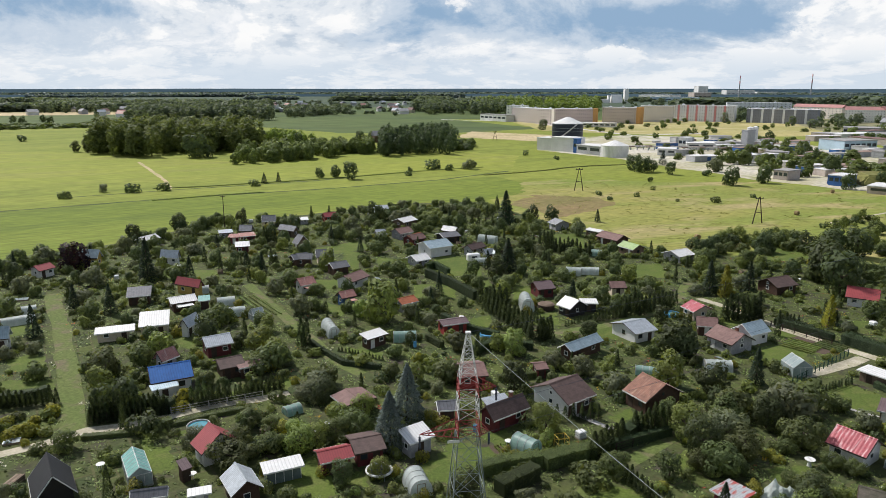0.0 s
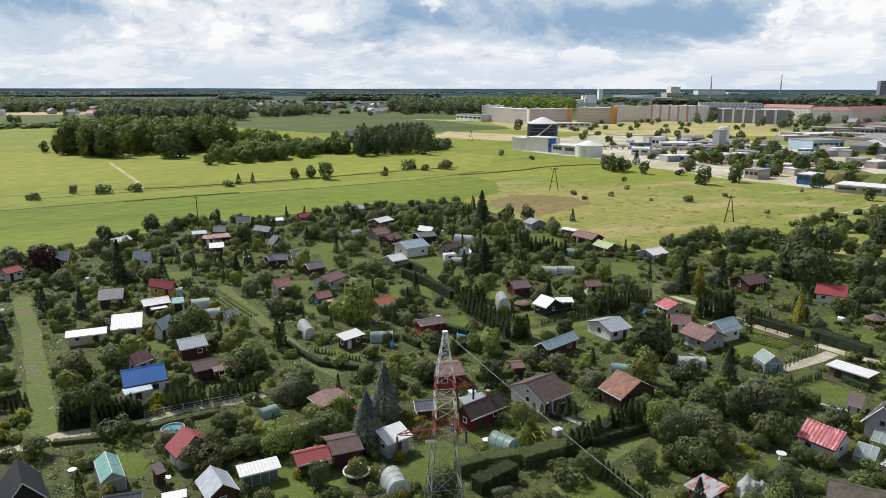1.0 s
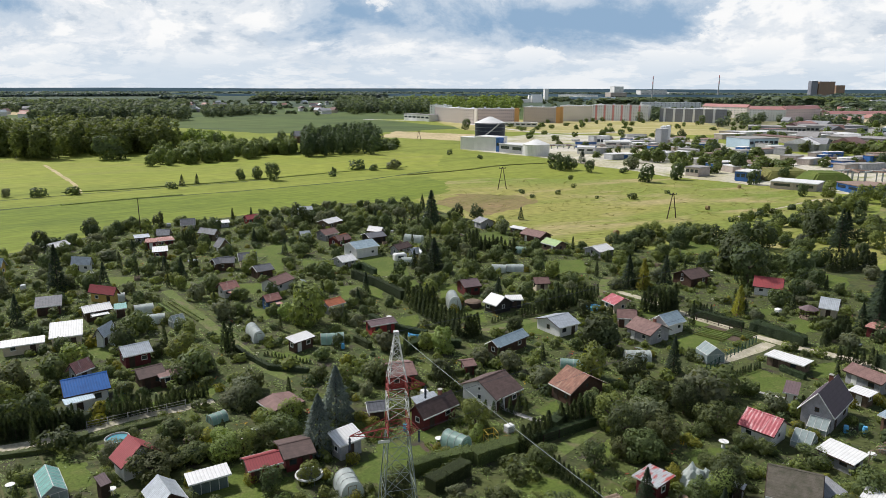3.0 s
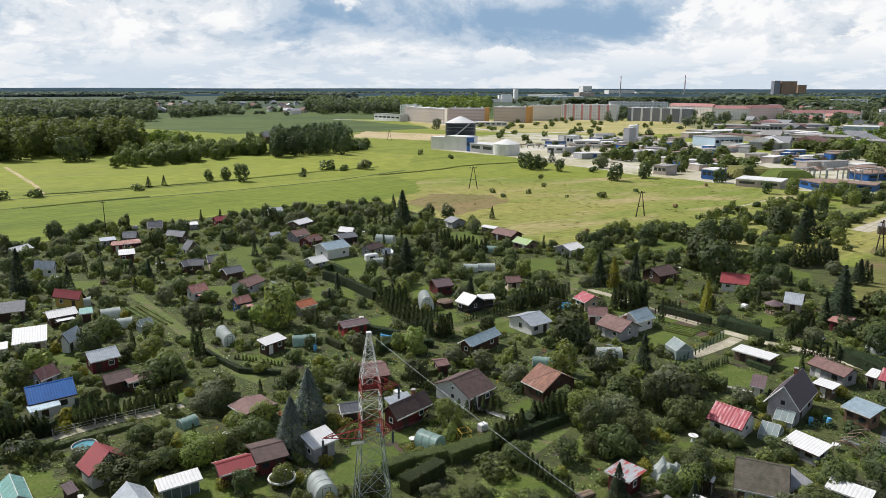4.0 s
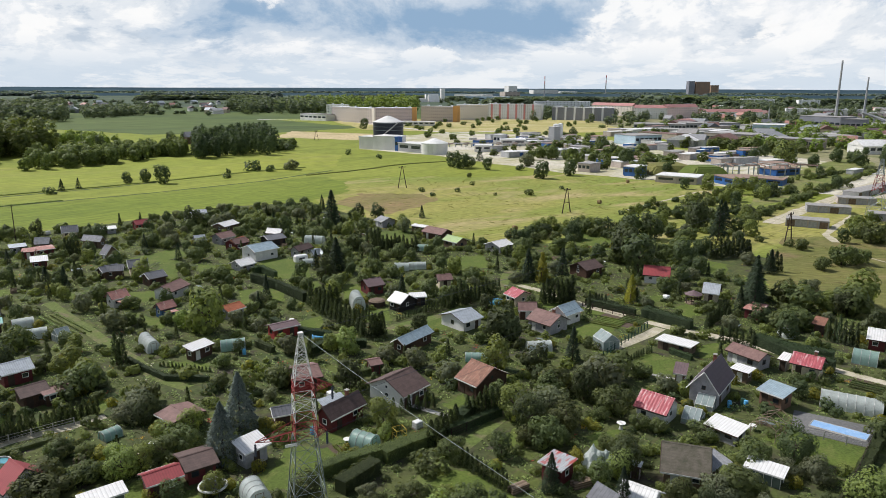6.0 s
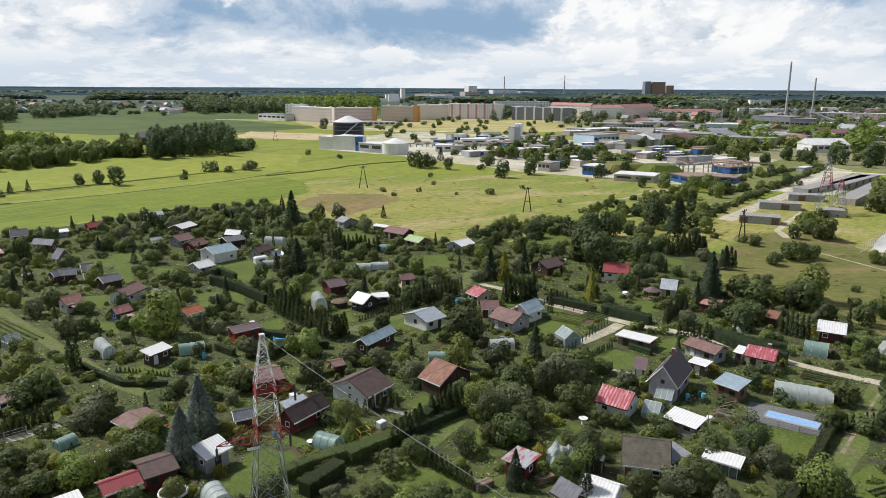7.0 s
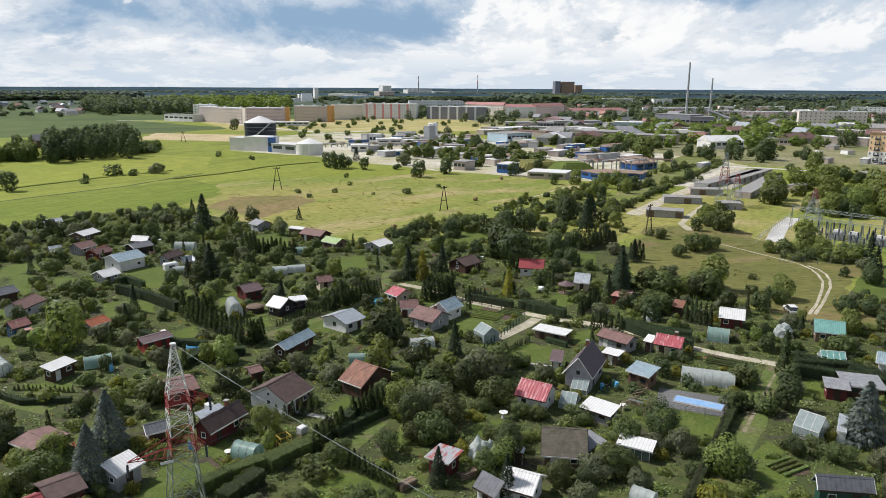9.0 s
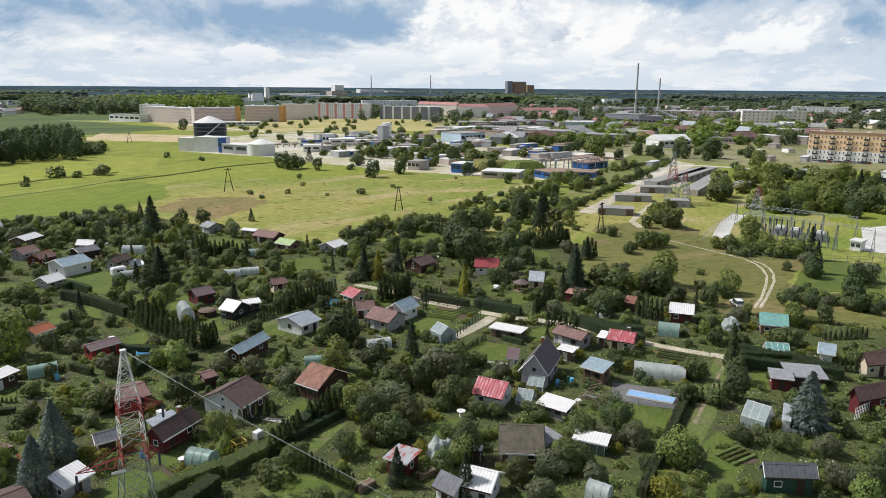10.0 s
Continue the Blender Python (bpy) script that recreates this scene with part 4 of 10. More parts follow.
ROUGH = land("olive_rough_grass", (0.130, 0.135, 0.042), (0.165, 0.160, 0.052), (0.205, 0.165, 0.075), 0.04, 0.1, 0.9, (0.4, 1, 1), turn=-20)
patch("ground_rough_slope", [(114.6, 133.1), (139.1, 154.8), (165.6, 160.9), (164.4, 142.6), (163.4, 126.8), (169.0, 120.4), (161.8, 110.1), (136.0, 94.9), (117.4, 86.8), (112.3, 89.3), (117.3, 104.1), (111.3, 117.2)], 0.0185, ROUGH, "olive rough grass slope behind the gardens", 2)
SORREL = land("sorrel_grass", (0.225, 0.170, 0.078), (0.180, 0.160, 0.060), (0.255, 0.185, 0.095), 0.05, 0.12, 0.9, (0.4, 1, 1), turn=20)
patch("ground_rough_edge", [(141.8, 102.2), (135.8, 94.1), (146.0, 90.5), (150.5, 82.2), (131.2, 70.8), (126.8, 75.4), (123.9, 82.8), (116.9, 87.1), (127.2, 94.6)], 0.0235, ROUGH, "olive weedy grass beside the garden hedges", 0.5)
patch("ground_dry_strip", [(21.9, 266.2), (35.7, 291.1), (60.3, 283.7), (63.4, 266.8), (39.4, 238.9)], 0.012, SORREL, "brown dry grass patch on the meadow", 2)
patch("ground_mown_meadow", [(-268.6, 295.1), (-206.5, 313.5), (-105.3, 338.9), (31.1, 384.1), (44.7, 462.1), (7.9, 494.9), (-59.3, 456.9), (-125.7, 417.4), (-231.6, 474.5), (-464.0, 516.8)], 0.02, LIME, "mown meadow strip, sunlight partly put into its lighter green", 2)
patch("ground_pasture", [(-644.2, 721.3), (-368.4, 787.2), (-255.9, 836.4), (-111.6, 692.0), (-0.2, 693.5), (98.5, 771.6), (-53.5, 1104.1), (-367.7, 1145.1), (-970.8, 1091.9)], 0.03, PASTURE, "dark green far pasture", 4)
patch("ground_stubble_field", [(2.4, 637.8), (75.0, 584.9), (97.9, 661.8), (20.0, 720.7)], 0.05, STUBBLE, "tan stubble field", 2)
patch("ground_far_stubble", [(-849.5, 1051.6), (-548.7, 1166.7), (-612.0, 1302.6), (-978.0, 1212.1)], 0.05, STUBBLE, "tan far field strip", 4)
patch("ground_works_yard", [(60.9, 504.7), (106.6, 440.7), (146.9, 342.2), (190.2, 287.6), (230.5, 244.0), (328.5, 301.2), (335.0, 379.0), (284.2, 463.0), (274.6, 625.5), (158.9, 662.6), (79.1, 617.5)], 0.03, YARD, "yard of the water works, concrete and dry grass", 2)
VERGE = land("rough_verge", (0.130, 0.165, 0.045), (0.170, 0.185, 0.060), (0.225, 0.205, 0.095), 0.03, 0.09, 0.8)
patch("ground_verge", [(173.7, 225.0), (198.8, 234.0), (254.1, 269.3), (310.2, 305.9), (351.7, 344.9), (377.7, 390.5), (304.2, 341.1), (262.8, 310.7), (227.0, 266.9), (193.0, 246.2)], 0.056, VERGE, "rough green verge with weeds beside the road", 0.3)
patch("ground_town", [(93.4, 731.1), (256.0, 641.1), (407.2, 665.9), (559.4, 324.3), (1038.2, 607.8), (346.6, 996.3), (228.5, 957.5), (75.9, 955.4)], 0.04, STEPPE, "dry grass before the housing blocks", 3)

patch("ground_suburb", [(324.7, 423.6), (331.7, 299.8), (361.8, 254.0), (417.0, 200.6), (1862.0, 706.3), (1779.4, 1046.7), (863.5, 1132.8), (491.0, 1118.0), (372.0, 691.0), (360.1, 556.8)], 0.05, SUBURB, "dry grass and gravel among the town buildings", 3)

# cloud shade beside the gardens is put into this strip's darker green
SHADED_MEADOW = land("lush_meadow", (0.138, 0.182, 0.025), (0.172, 0.212, 0.033), (0.116, 0.156, 0.024), 0.02, 0.06, 0.6, (0.2, 1, 1), turn=31)
patch("ground_lush_meadow", [(-260, 215), (-206.3, 235.6), (-164.3, 247.5), (-114.6, 278.4), (-50.7, 310.1), (-4.4, 340.2), (22, 352), (34, 330), (30, 296), (14, 274), (-24, 268), (-50, 248), (-78, 233), (-104, 190), (-118, 160), (-150, 70), (-300, 70)], 0.016, SHADED_MEADOW, "meadow strip beside the gardens, cloud shade in its darker green", 2)

# ditches and field edges
DITCH = land("ditch_grass", (0.05, 0.08, 0.022), (0.07, 0.09, 0.03), (0.1, 0.1, 0.04), 0.1, 0.4, 1.5)
strip("ditch", [(-206.3, 235.6), (-164.3, 247.5), (-114.6, 278.4), (-50.7, 310.1), (-4.4, 340.2), (30.5, 376.1)], 2.2, 0.03, DITCH, "overgrown dark field ditch", 0.4)
strip("ditch", [(-157.5, 280.8), (-124.1, 302.1), (-65.7, 335.2), (-46.0, 353.0)], 1.8, 0.035, DITCH, "overgrown dark field ditch", 0.4)
strip("ditch", [(-189.9, 419.8), (-141.3, 338.4), (-125.0, 305.6)], 2.0, 0.035, STUBBLE, "bare trampled strip across the meadow", 0.4)

strip("ditch", [(16.0, 357.1), (36.7, 368.9), (53.2, 380.6), (64.4, 392.1), (79.1, 400.7), (101.3, 408.1)], 1.8, 0.032, DITCH, "overgrown dark field ditch", 0.4)
WEEDY = [[(-133.3, 306.4), (-114.1, 312.8), (-92.7, 324.8), (-73.3, 334.9), (-50.2, 349.7), (-18.9, 372.8), (17.6, 394.2)], [(16.0, 357.1), (36.7, 368.9), (53.2, 380.6), (64.4, 392.1), (79.1, 400.7), (101.3, 408.1)], [(-119.5, 273.2), (-110.3, 279.2), (-97.2, 287.9), (-80.7, 296.9)]]

# tracks and paths in the gardens
GRASSY = land("grass_path", (0.105, 0.142, 0.04), (0.125, 0.15, 0.048), (0.16, 0.135, 0.085), 0.08, 0.3, 2.0, bump=0.2)
DIRT = material("trodden_dirt", (0.30, 0.25, 0.18), 0.95, scale=0.5, fine=3, spread=0.6, dark=(0.13, 0.14, 0.06))
strip("grass_path", [(-87.5, 145.1), (-73.2, 123.1), (-58.7, 99.0), (-49.5, 83.3)], 3.2, 0.03, GRASSY, "mown grass path between the gardens")
strip("grass_path", [(-46.7, 153.2), (-37.5, 137.6), (-26.8, 120.6), (-19.2, 107.9), (-14.0, 102.5)], 2.4, 0.03, GRASSY, "mown grass path between the gardens")
strip("sandy_track", [(-57.5, 76.0), (-53.6, 78.8), (-50.4, 80.8), (-48.0, 83.4), (-43.5, 85.0), (-38.4, 87.8), (-33.7, 90.8), (-27.8, 93.4), (-23.9, 95.4)], 1.9, 0.035, SAND, "worn sandy track between hedges", 0.3)
strip("grass_path", [(7.4, 119.7), (15.1, 119.9), (28.3, 125.5), (40.6, 133.9), (49.1, 143.9), (54.7, 156.0)], 2.4, 0.03, GRASSY, "grassy garden lane")
strip("sandy_track", [(52.9, 143.8), (57.3, 136.5), (61.9, 124.9), (66.6, 116.8), (71.2, 109.7), (78.3, 101.8), (82.4, 93.4), (86.6, 84.2), (93.1, 75.0)], 2.0, 0.04, SAND, "sandy garden lane", 0.25)
strip("sandy_track", [(68.9, 110.3), (61.1, 105.6), (54.8, 102.8)], 2.4, 0.045, SAND, "sandy garden lane", 0.25)
strip("grass_path", [(93.4, 74.9), (77.4, 64.1), (60.7, 53.7), (53.1, 49.1), (48.7, 46.3)], 3.0, 0.03, GRASSY, "grass path with wheel ruts")
strip("wheel_rut", [(89.5, 72.2), (76.9, 64.4), (70.0, 60.0)], 0.5, 0.04, DIRT, "bare wheel rut", 0.3)
strip("grass_path", [(13.7, 68.7), (19.6, 74.6), (27.3, 81.5), (29.8, 84.0)], 2.0, 0.03, GRASSY, "mown grass path")
strip("concrete_path", [(53.5, 95.3), (55.7, 91.5), (59.0, 88.5)], 0.7, 0.045, CONCRETE, "pale garden path", 0.05)
strip("concrete_path", [(17.4, 89.0), (21.3, 84.8)], 0.9, 0.045, CONCRETE, "pale garden path", 0.05)
strip("wheel_rut", [(120.5, 91.3), (126.7, 94.8), (133.0, 98.8), (139.6, 103.3), (144.9, 107.4), (149.1, 111.9), (152.0, 116.2), (153.9, 121.3), (153.8, 126.3), (153.3, 135.6), (152.9, 148.2)], 0.6, 0.05, SAND, "sandy wheel rut across the meadow", 0.3)
strip("wheel_rut", [(121.6, 90.8), (128.6, 94.8), (135.6, 99.1), (142.0, 103.2), (147.3, 107.4), (151.2, 111.5), (153.6, 115.4), (154.3, 119.1)], 0.6, 0.05, SAND, "sandy wheel rut across the meadow", 0.3)
strip("wheel_rut", [(125.6, 229.5), (151.0, 245.7), (177.3, 263.6), (199.4, 268.2)], 1.0, 0.05, SAND, "sandy wheel rut across the meadow", 0.3)
strip("road", [(159.6, 195.0), (184.6, 211.8), (221.7, 235.2), (284.3, 275.1), (322.7, 297.3)], 5.5, 0.06, SAND, "pale dusty road beside the garages", 0.12)
strip("road", [(240.8, 232.2), (276.0, 251.3), (318.7, 276.7)], 5.0, 0.06, SAND, "pale dusty road between the garages", 0.12)
strip("road", [(308.1, 303.8), (324.3, 288.8), (337.9, 268.1)], 5.0, 0.07, PALE_CONCRETE, "pale paved town street", 0.05)
strip("sandy_track", [(198.5, 200.9), (178.1, 186.3), (164.2, 175.4), (158.7, 165.5)], 2.2, 0.06, SAND, "sandy track to the garages", 0.3)
strip("road", [(-16.2, 987.9), (95.6, 924.2), (135.5, 772.1), (169.5, 662.8), (250.2, 696.8)], 7, 0.08, PALE_CONCRETE, "pale road along the edge of the town", 0.03)
strip("road", [(169.7, 143.4), (188.6, 157.3), (208.1, 168.4)], 4.5, 0.06, PALE_CONCRETE, "concrete drive to the switchyard", 0.03)
patch("yard_pavement", [(224.4, 134.0), (192.5, 113.1), (196.5, 104.7), (243.2, 131.2)], 0.06, PALE_CONCRETE, "pale concrete yard of the switchyard")

# lawns
LAWNS, LAYERS = [], []
for pts in (
    [(-20.2, 75.2), (-16.5, 77.5), (-11.9, 69.0), (-16.8, 68.2)],
    [(-1.7, 78.2), (5.1, 79.5), (4.9, 74.0), (0.6, 73.0)],
    [(16.0, 132.8), (21.1, 134.0), (20.7, 125.7), (16.1, 126.4)],
    [(54.2, 94.8), (60.5, 100.1), (64.8, 93.6), (57.8, 89.7)],
    [(18.2, 68.1), (21.9, 68.7), (24.0, 64.6), (23.3, 61.5), (16.8, 64.8)],
    [(59.5, 67.8), (64.5, 70.6), (70.6, 64.1), (65.1, 60.1), (59.6, 64.1)],
    [(66.1, 55.1), (71.0, 57.1), (70.3, 54.1), (65.7, 51.2)],
    [(59.3, 48.9), (64.4, 49.0), (62.3, 45.7), (57.1, 45.8)],
    [(-73.9, 108.0), (-70.3, 110.6), (-66.3, 104.9), (-71.8, 104.8)],
    [(-69.3, 98.9), (-64.9, 100.4), (-61.1, 96.9), (-67.1, 95.5)],
    [(24.8, 120.3), (29.9, 118.4), (32.3, 125.5), (27.0, 124.4)],
    [(53.6, 97.6), (58.3, 99.3), (60.3, 91.4), (55.6, 91.0)],
    [(136.3, 94.8), (160.8, 109.3), (172.6, 112.9), (179.1, 99.1), (151.3, 82.7), (146.9, 91.0)],
    [(-4.0, 75.0), (-0.9, 77.7), (0.8, 76.4), (-0.1, 71.4), (-2.7, 72.1)],
    [(59.3, 122.7), (64.1, 124.3), (69.0, 115.2), (60.8, 111.3)],
    [(-45.2, 158.4), (-38.8, 163.0), (-35.5, 153.3), (-41.7, 150.1)],
    [(-73.7, 166.0), (-58.0, 166.0), (-55.1, 158.6), (-70.5, 158.4)],
    [(-32.7, 157.3), (-24.5, 157.9), (-22.7, 151.3), (-30.0, 149.1)],
    [(-29.8, 186.5), (-25.1, 185.8), (-22.6, 165.4), (-27.3, 168.7)],
    [(-8.9, 153.6), (0.5, 154.5), (1.0, 143.4), (-7.9, 142.8)],
    [(-4.4, 182.6), (7.4, 178.9), (7.2, 160.8), (-4.7, 161.6)],
    [(13.9, 152.4), (17.8, 152.7), (17.9, 142.9), (13.1, 141.5)],
    [(29.8, 209.3), (41.0, 212.1), (36.7, 187.7), (29.4, 194.8)],
    [(3.4, 129.3), (7.4, 132.1), (8.3, 124.9), (3.9, 122.7)],
    [(42.4, 172.2), (53.6, 173.6), (51.3, 160.3), (40.8, 159.8)],
    [(89.7, 195.9), (103.6, 199.8), (93.5, 179.0), (81.7, 175.9)],
    [(51.7, 113.7), (59.0, 117.6), (61.8, 112.7), (54.1, 107.3), (50.3, 108.1)],
    [(78.5, 121.3), (83.4, 122.8), (81.1, 115.4), (75.8, 114.6)],
    [(74.0, 129.2), (82.5, 129.5), (75.5, 123.6)],
    [(107.8, 156.1), (111.3, 149.9), (104.8, 140.6), (99.8, 143.8)],
    [(69.7, 99.8), (76.4, 101.8), (71.8, 95.5), (67.3, 95.3)],
    [(-40.1, 82.7), (-36.3, 78.9), (-34.8, 74.7), (-37.0, 75.1)],
    [(-35.6, 83.6), (-34.0, 84.7), (-31.7, 80.6), (-34.1, 80.2)],
    [(-33.4, 95.1), (-24.6, 101.2), (-24.3, 96.5), (-31.7, 92.5)],
    [(-1.1, 81.9), (5.6, 79.5), (4.4, 74.6), (0.0, 77.2)],
    [(3.8, 82.7), (7.4, 84.5), (8.6, 79.6), (6.3, 79.4)],
    [(-12.6, 72.3), (-10.4, 74.3), (-9.3, 70.7), (-12.5, 71.2)],
    [(14.5, 68.4), (18.2, 71.4), (23.0, 69.2), (24.6, 65.3), (14.2, 66.9)],
    [(25.4, 76.7), (29.2, 79.5), (30.3, 75.9), (27.3, 74.1)],
    [(21.5, 88.2), (25.5, 91.3), (25.6, 85.6), (22.3, 84.6)],
    [(37.4, 75.2), (43.4, 76.4), (42.3, 72.6), (37.0, 72.6)],
    [(32.9, 66.8), (35.3, 67.6), (35.0, 65.2), (32.2, 64.8)],
    [(-50.6, 120.5), (-44.5, 115.8), (-43.7, 112.1), (-48.5, 114.5)],
    [(-20.2, 180.7), (-9.9, 174.3), (-12.0, 163.8), (-18.5, 170.1)],
    [(-18.3, 114.2), (-11.6, 111.8), (-11.8, 108.2), (-17.7, 109.6)],
    [(11.8, 201.4), (18.0, 196.5), (15.5, 186.1), (10.3, 190.4)],
    [(107.1, 137.8), (113.9, 139.2), (108.2, 130.9), (101.9, 129.8)],
    [(54.2, 131.1), (57.8, 129.4), (54.8, 125.1), (52.0, 126.9)],
    [(24.4, 125.0), (32.0, 129.0), (33.1, 126.3), (24.5, 120.1)],
    [(6.3, 155.9), (8.4, 158.1), (9.4, 153.1), (7.1, 150.2)],
    [(-28.8, 142.2), (-21.2, 135.5), (-21.5, 130.5), (-28.3, 136.7)],
    [(62.0, 71.4), (65.1, 66.6), (61.7, 65.1), (59.2, 69.2)],
    [(65.8, 53.8), (67.7, 49.9), (63.4, 47.9), (62.1, 51.3)],
    [(91.5, 68.4), (95.3, 67.8), (88.4, 62.9), (85.7, 64.2)],
    [(79.6, 67.3), (86.6, 70.8), (86.4, 69.0), (77.3, 64.1)],
    [(-38.4, 78.2), (-35.4, 79.6), (-32.7, 74.3), (-35.2, 72.5)],
    [(-72.6, 107.0), (-68.4, 109.5), (-64.5, 103.5), (-70.1, 102.3)],
    [(-65.8, 96.0), (-61.8, 100.2), (-59.4, 96.1), (-64.4, 93.1)],
    [(-85.0, 123.4), (-79.5, 125.1), (-76.8, 120.4), (-81.1, 117.4)],
    [(-38.0, 190.0), (-26.7, 201.3), (-23.7, 190.2), (-34.6, 180.1)],
):
    # neighbours that overlap lie one above the other
    span = (min(q[0] for q in pts) - 1, max(q[0] for q in pts) + 1, min(q[1] for q in pts) - 1, max(q[1] for q in pts) + 1)
    taken = {k for a0, a1, b0, b1, k in LAYERS if a0 < span[1] and a1 > span[0] and b0 < span[3] and b1 > span[2]}
    layer = min(k for k in range(60) if k not in taken)
    LAYERS.append((*span, layer))
    LAWNS.append(pts)
    patch("lawn", pts, 0.0145 + 0.0035 * layer, LAWN, "mown garden lawn", 0.3)

# vegetable beds and a drained pool
for pts in (
    [(4.8, 80.1), (7.4, 80.7), (9.8, 74.0), (7.9, 72.4)],
    [(58.0, 118.3), (66.4, 122.2), (68.5, 114.2), (63.2, 111.5)],
    [(83.4, 82.7), (86.8, 82.6), (89.0, 77.0), (85.9, 74.9)],
    [(66.7, 52.2), (70.4, 51.9), (69.4, 49.3), (66.2, 50.0)],
):
    patch("vegetable_bed", pts, 0.034, SOIL, "dark soil vegetable bed", 0.2)

# ---- garden houses ----
shed(-97.0, 158.5, 66, 4.3, 4.0, 2.2, 1.00, "red", "white")
shed(-90.5, 168.5, -8, 5.4, 2.6, 2.6, 1.90, "blueish", "yellow")
shed(-64.9, 138.2, 20, 4.8, 4.1, 2.2, 1.00, "dark", "brown", "lean")
shed(-56.6, 144.2, -25, 7.0, 1.8, 2.4, 1.5, "red", "yellow")
shed(-54.5, 134.3, 33, 5.1, 4.7, 2.2, 0.80, "white", "brown", porch=True)
shed(-50.1, 134.7, 20, 2.3, 2.6, 2.2, 0.40, "teal", "brown", "lean")
shed(-53.9, 119.7, 19, 5.2, 4.6, 2.5, 1.40, "white", "cream", "lean")
shed(-47.4, 119.5, 78, 4.3, 2.0, 2.2, 1.60, "silver", "white")
shed(-59.7, 116.6, 22, 6.6, 2.6, 2.0, 0.40, "white", "cream", "lean")
tunnel(-82.8, 125.6, 36, 5.6, 2.5, 1.5, "white")
tunnel(-84.4, 131.8, 34, 2.6, 2.5, 1.6, "white")
shed(-76.6, 111.6, 19, 2.4, 2.8, 2.5, 1.80, "blueish", "white")
tunnel(-46.9, 138.2, 22, 3.5, 2.9, 1.6, "white")
tunnel(-42.5, 131.4, 18, 3.1, 2.6, 1.7, "white")
greenhouse(-37.8, 128.6, 38, 2.3, 2.6, 1.3, 1.10, "white")
tunnel(-54.4, 146.4, 17, 2.1, 2.3, 1.7, "white")
shed(-39.5, 110.3, 33, 4.6, 4.4, 2.4, 1.10, "silver", "maroon")
shed(-41.9, 96.6, 29, 6.0, 5.5, 2.4, 1.60, "blue", "white")
shed(-41.4, 93.1, 34, 3.8, 1.8, 2.0, 0.20, "blueish", "white", "lean")
shed(-45.3, 103.5, 59, 3.3, 2.5, 2.2, 1.40, "rose", "grey")
shed(-34.6, 101.5, 33, 3.9, 4.4, 2.2, 0.90, "brown", "brown")
shed(-31.2, 101.2, 33, 4.3, 2.5, 2.2, 0.20, "redbrown", "brown", "lean")
shed(-32.1, 146.8, 39, 3.9, 3.5, 2.2, 1.30, "rose", "white", porch=True)
shed(-21.7, 137.4, 37, 3.5, 2.9, 2.2, 1.10, "rose", "blue", porch=True)
shed(-22.3, 151.4, 60, 6.6, 4.9, 2.2, 1.10, "redbrown", "white")
shed(-27.3, 161.8, 35, 4.5, 4.3, 2.2, 1.10, "dark", "brown")
shed(-32.5, 172.6, 16, 4.5, 4.1, 2.2, 1.60, "dark", "cream")
shed(-38.4, 169.9, 39, 4.5, 3.5, 2.2, 1.10, "dark", "brown")
shed(-8.4, 171.3, 38, 4.6, 4.9, 1.8, 1.10, "white", "grey")
shed(-9.3, 134.1, 39, 4.2, 4.0, 2.2, 0.80, "orange", "grey")
shed(0.2, 121.3, 24, 5.3, 3.5, 2.3, 0.50, "maroon", "red")
tunnel(-22.2, 121.2, -66, 5.5, 2.2, 2.1, "white")
shed(-13.4, 114.1, 45, 4.6, 2.5, 2.2, 0.50, "white", "brown", "lean")
tunnel(-8.3, 117.7, 6, 4.0, 2.3, 1.7, "green")
shed(-13.5, 89.5, -53, 4.4, 5.0, 2.2, 0.40, "redbrown", "brown")
tunnel(-22.0, 89.0, 40, 2.3, 1.9, 1.2, "green")
shed(-28.4, 76.5, -49, 3.6, 4.9, 2.2, 2.00, "red", "white")
shed(-19.2, 71.8, 26, 4.7, 2.2, 2.0, 0.30, "white", "glass", "lean")
shed(-13.7, 74.1, 25, 4.1, 3.4, 2.2, 0.70, "red", "maroon")
shed(-10.3, 76.9, 22, 3.9, 5.0, 2.2, 0.70, "brown", "maroon")
shed(-4.2, 78.0, 37, 3.8, 2.8, 2.5, 0.80, "white", "grey", "lean")
shed(-44.0, 68.7, 125, 6.1, 4.3, 1.2, 2.60, "black", "black")
greenhouse(-36.3, 72.5, -58, 5.5, 2.5, 1.7, 0.90, "teal")
shed(-26.7, 66.2, 20, 2.5, 1.6, 2.2, -0.00, "white", "grey", "lean")
shed(-31.7, 65.5, 15, 3.7, 1.6, 2.2, 0.70, "dark", "brown")
tunnel(-3.7, 70.3, -71, 3.2, 2.6, 2.1, "white")
shed(-0.6, 86.8, 10, 2.7, 2.8, 2.2, 0.80, "dark", "brown")
shed(-22.7, 67.9, -57, 4.6, 3.5, 2.2, 1.30, "silver", "brown")
shed(-30.5, 71.9, 45, 1.2, 1.6, 1.7, 0.60, "maroon", "brown", "lean")
shed(-4.5, 181.8, 34, 7.4, 7.1, 3.0, 1.30, "blueish", "white")
shed(-10.2, 193.8, 35, 4.5, 3.8, 2.2, 1.20, "redbrown", "maroon")
shed(-1.1, 198.0, 27, 5.8, 5.8, 2.2, 0.90, "dark", "black")
shed(6.1, 182.2, 47, 6.0, 3.5, 2.2, 1.10, "brown", "grey")
shed(9.6, 175.8, 33, 3.4, 2.3, 2.2, 1.10, "silver", "white")
tunnel(29.5, 163.1, -15, 3.6, 2.5, 1.8, "white")
tunnel(33.5, 163.8, -7, 4.2, 2.6, 1.6, "white")
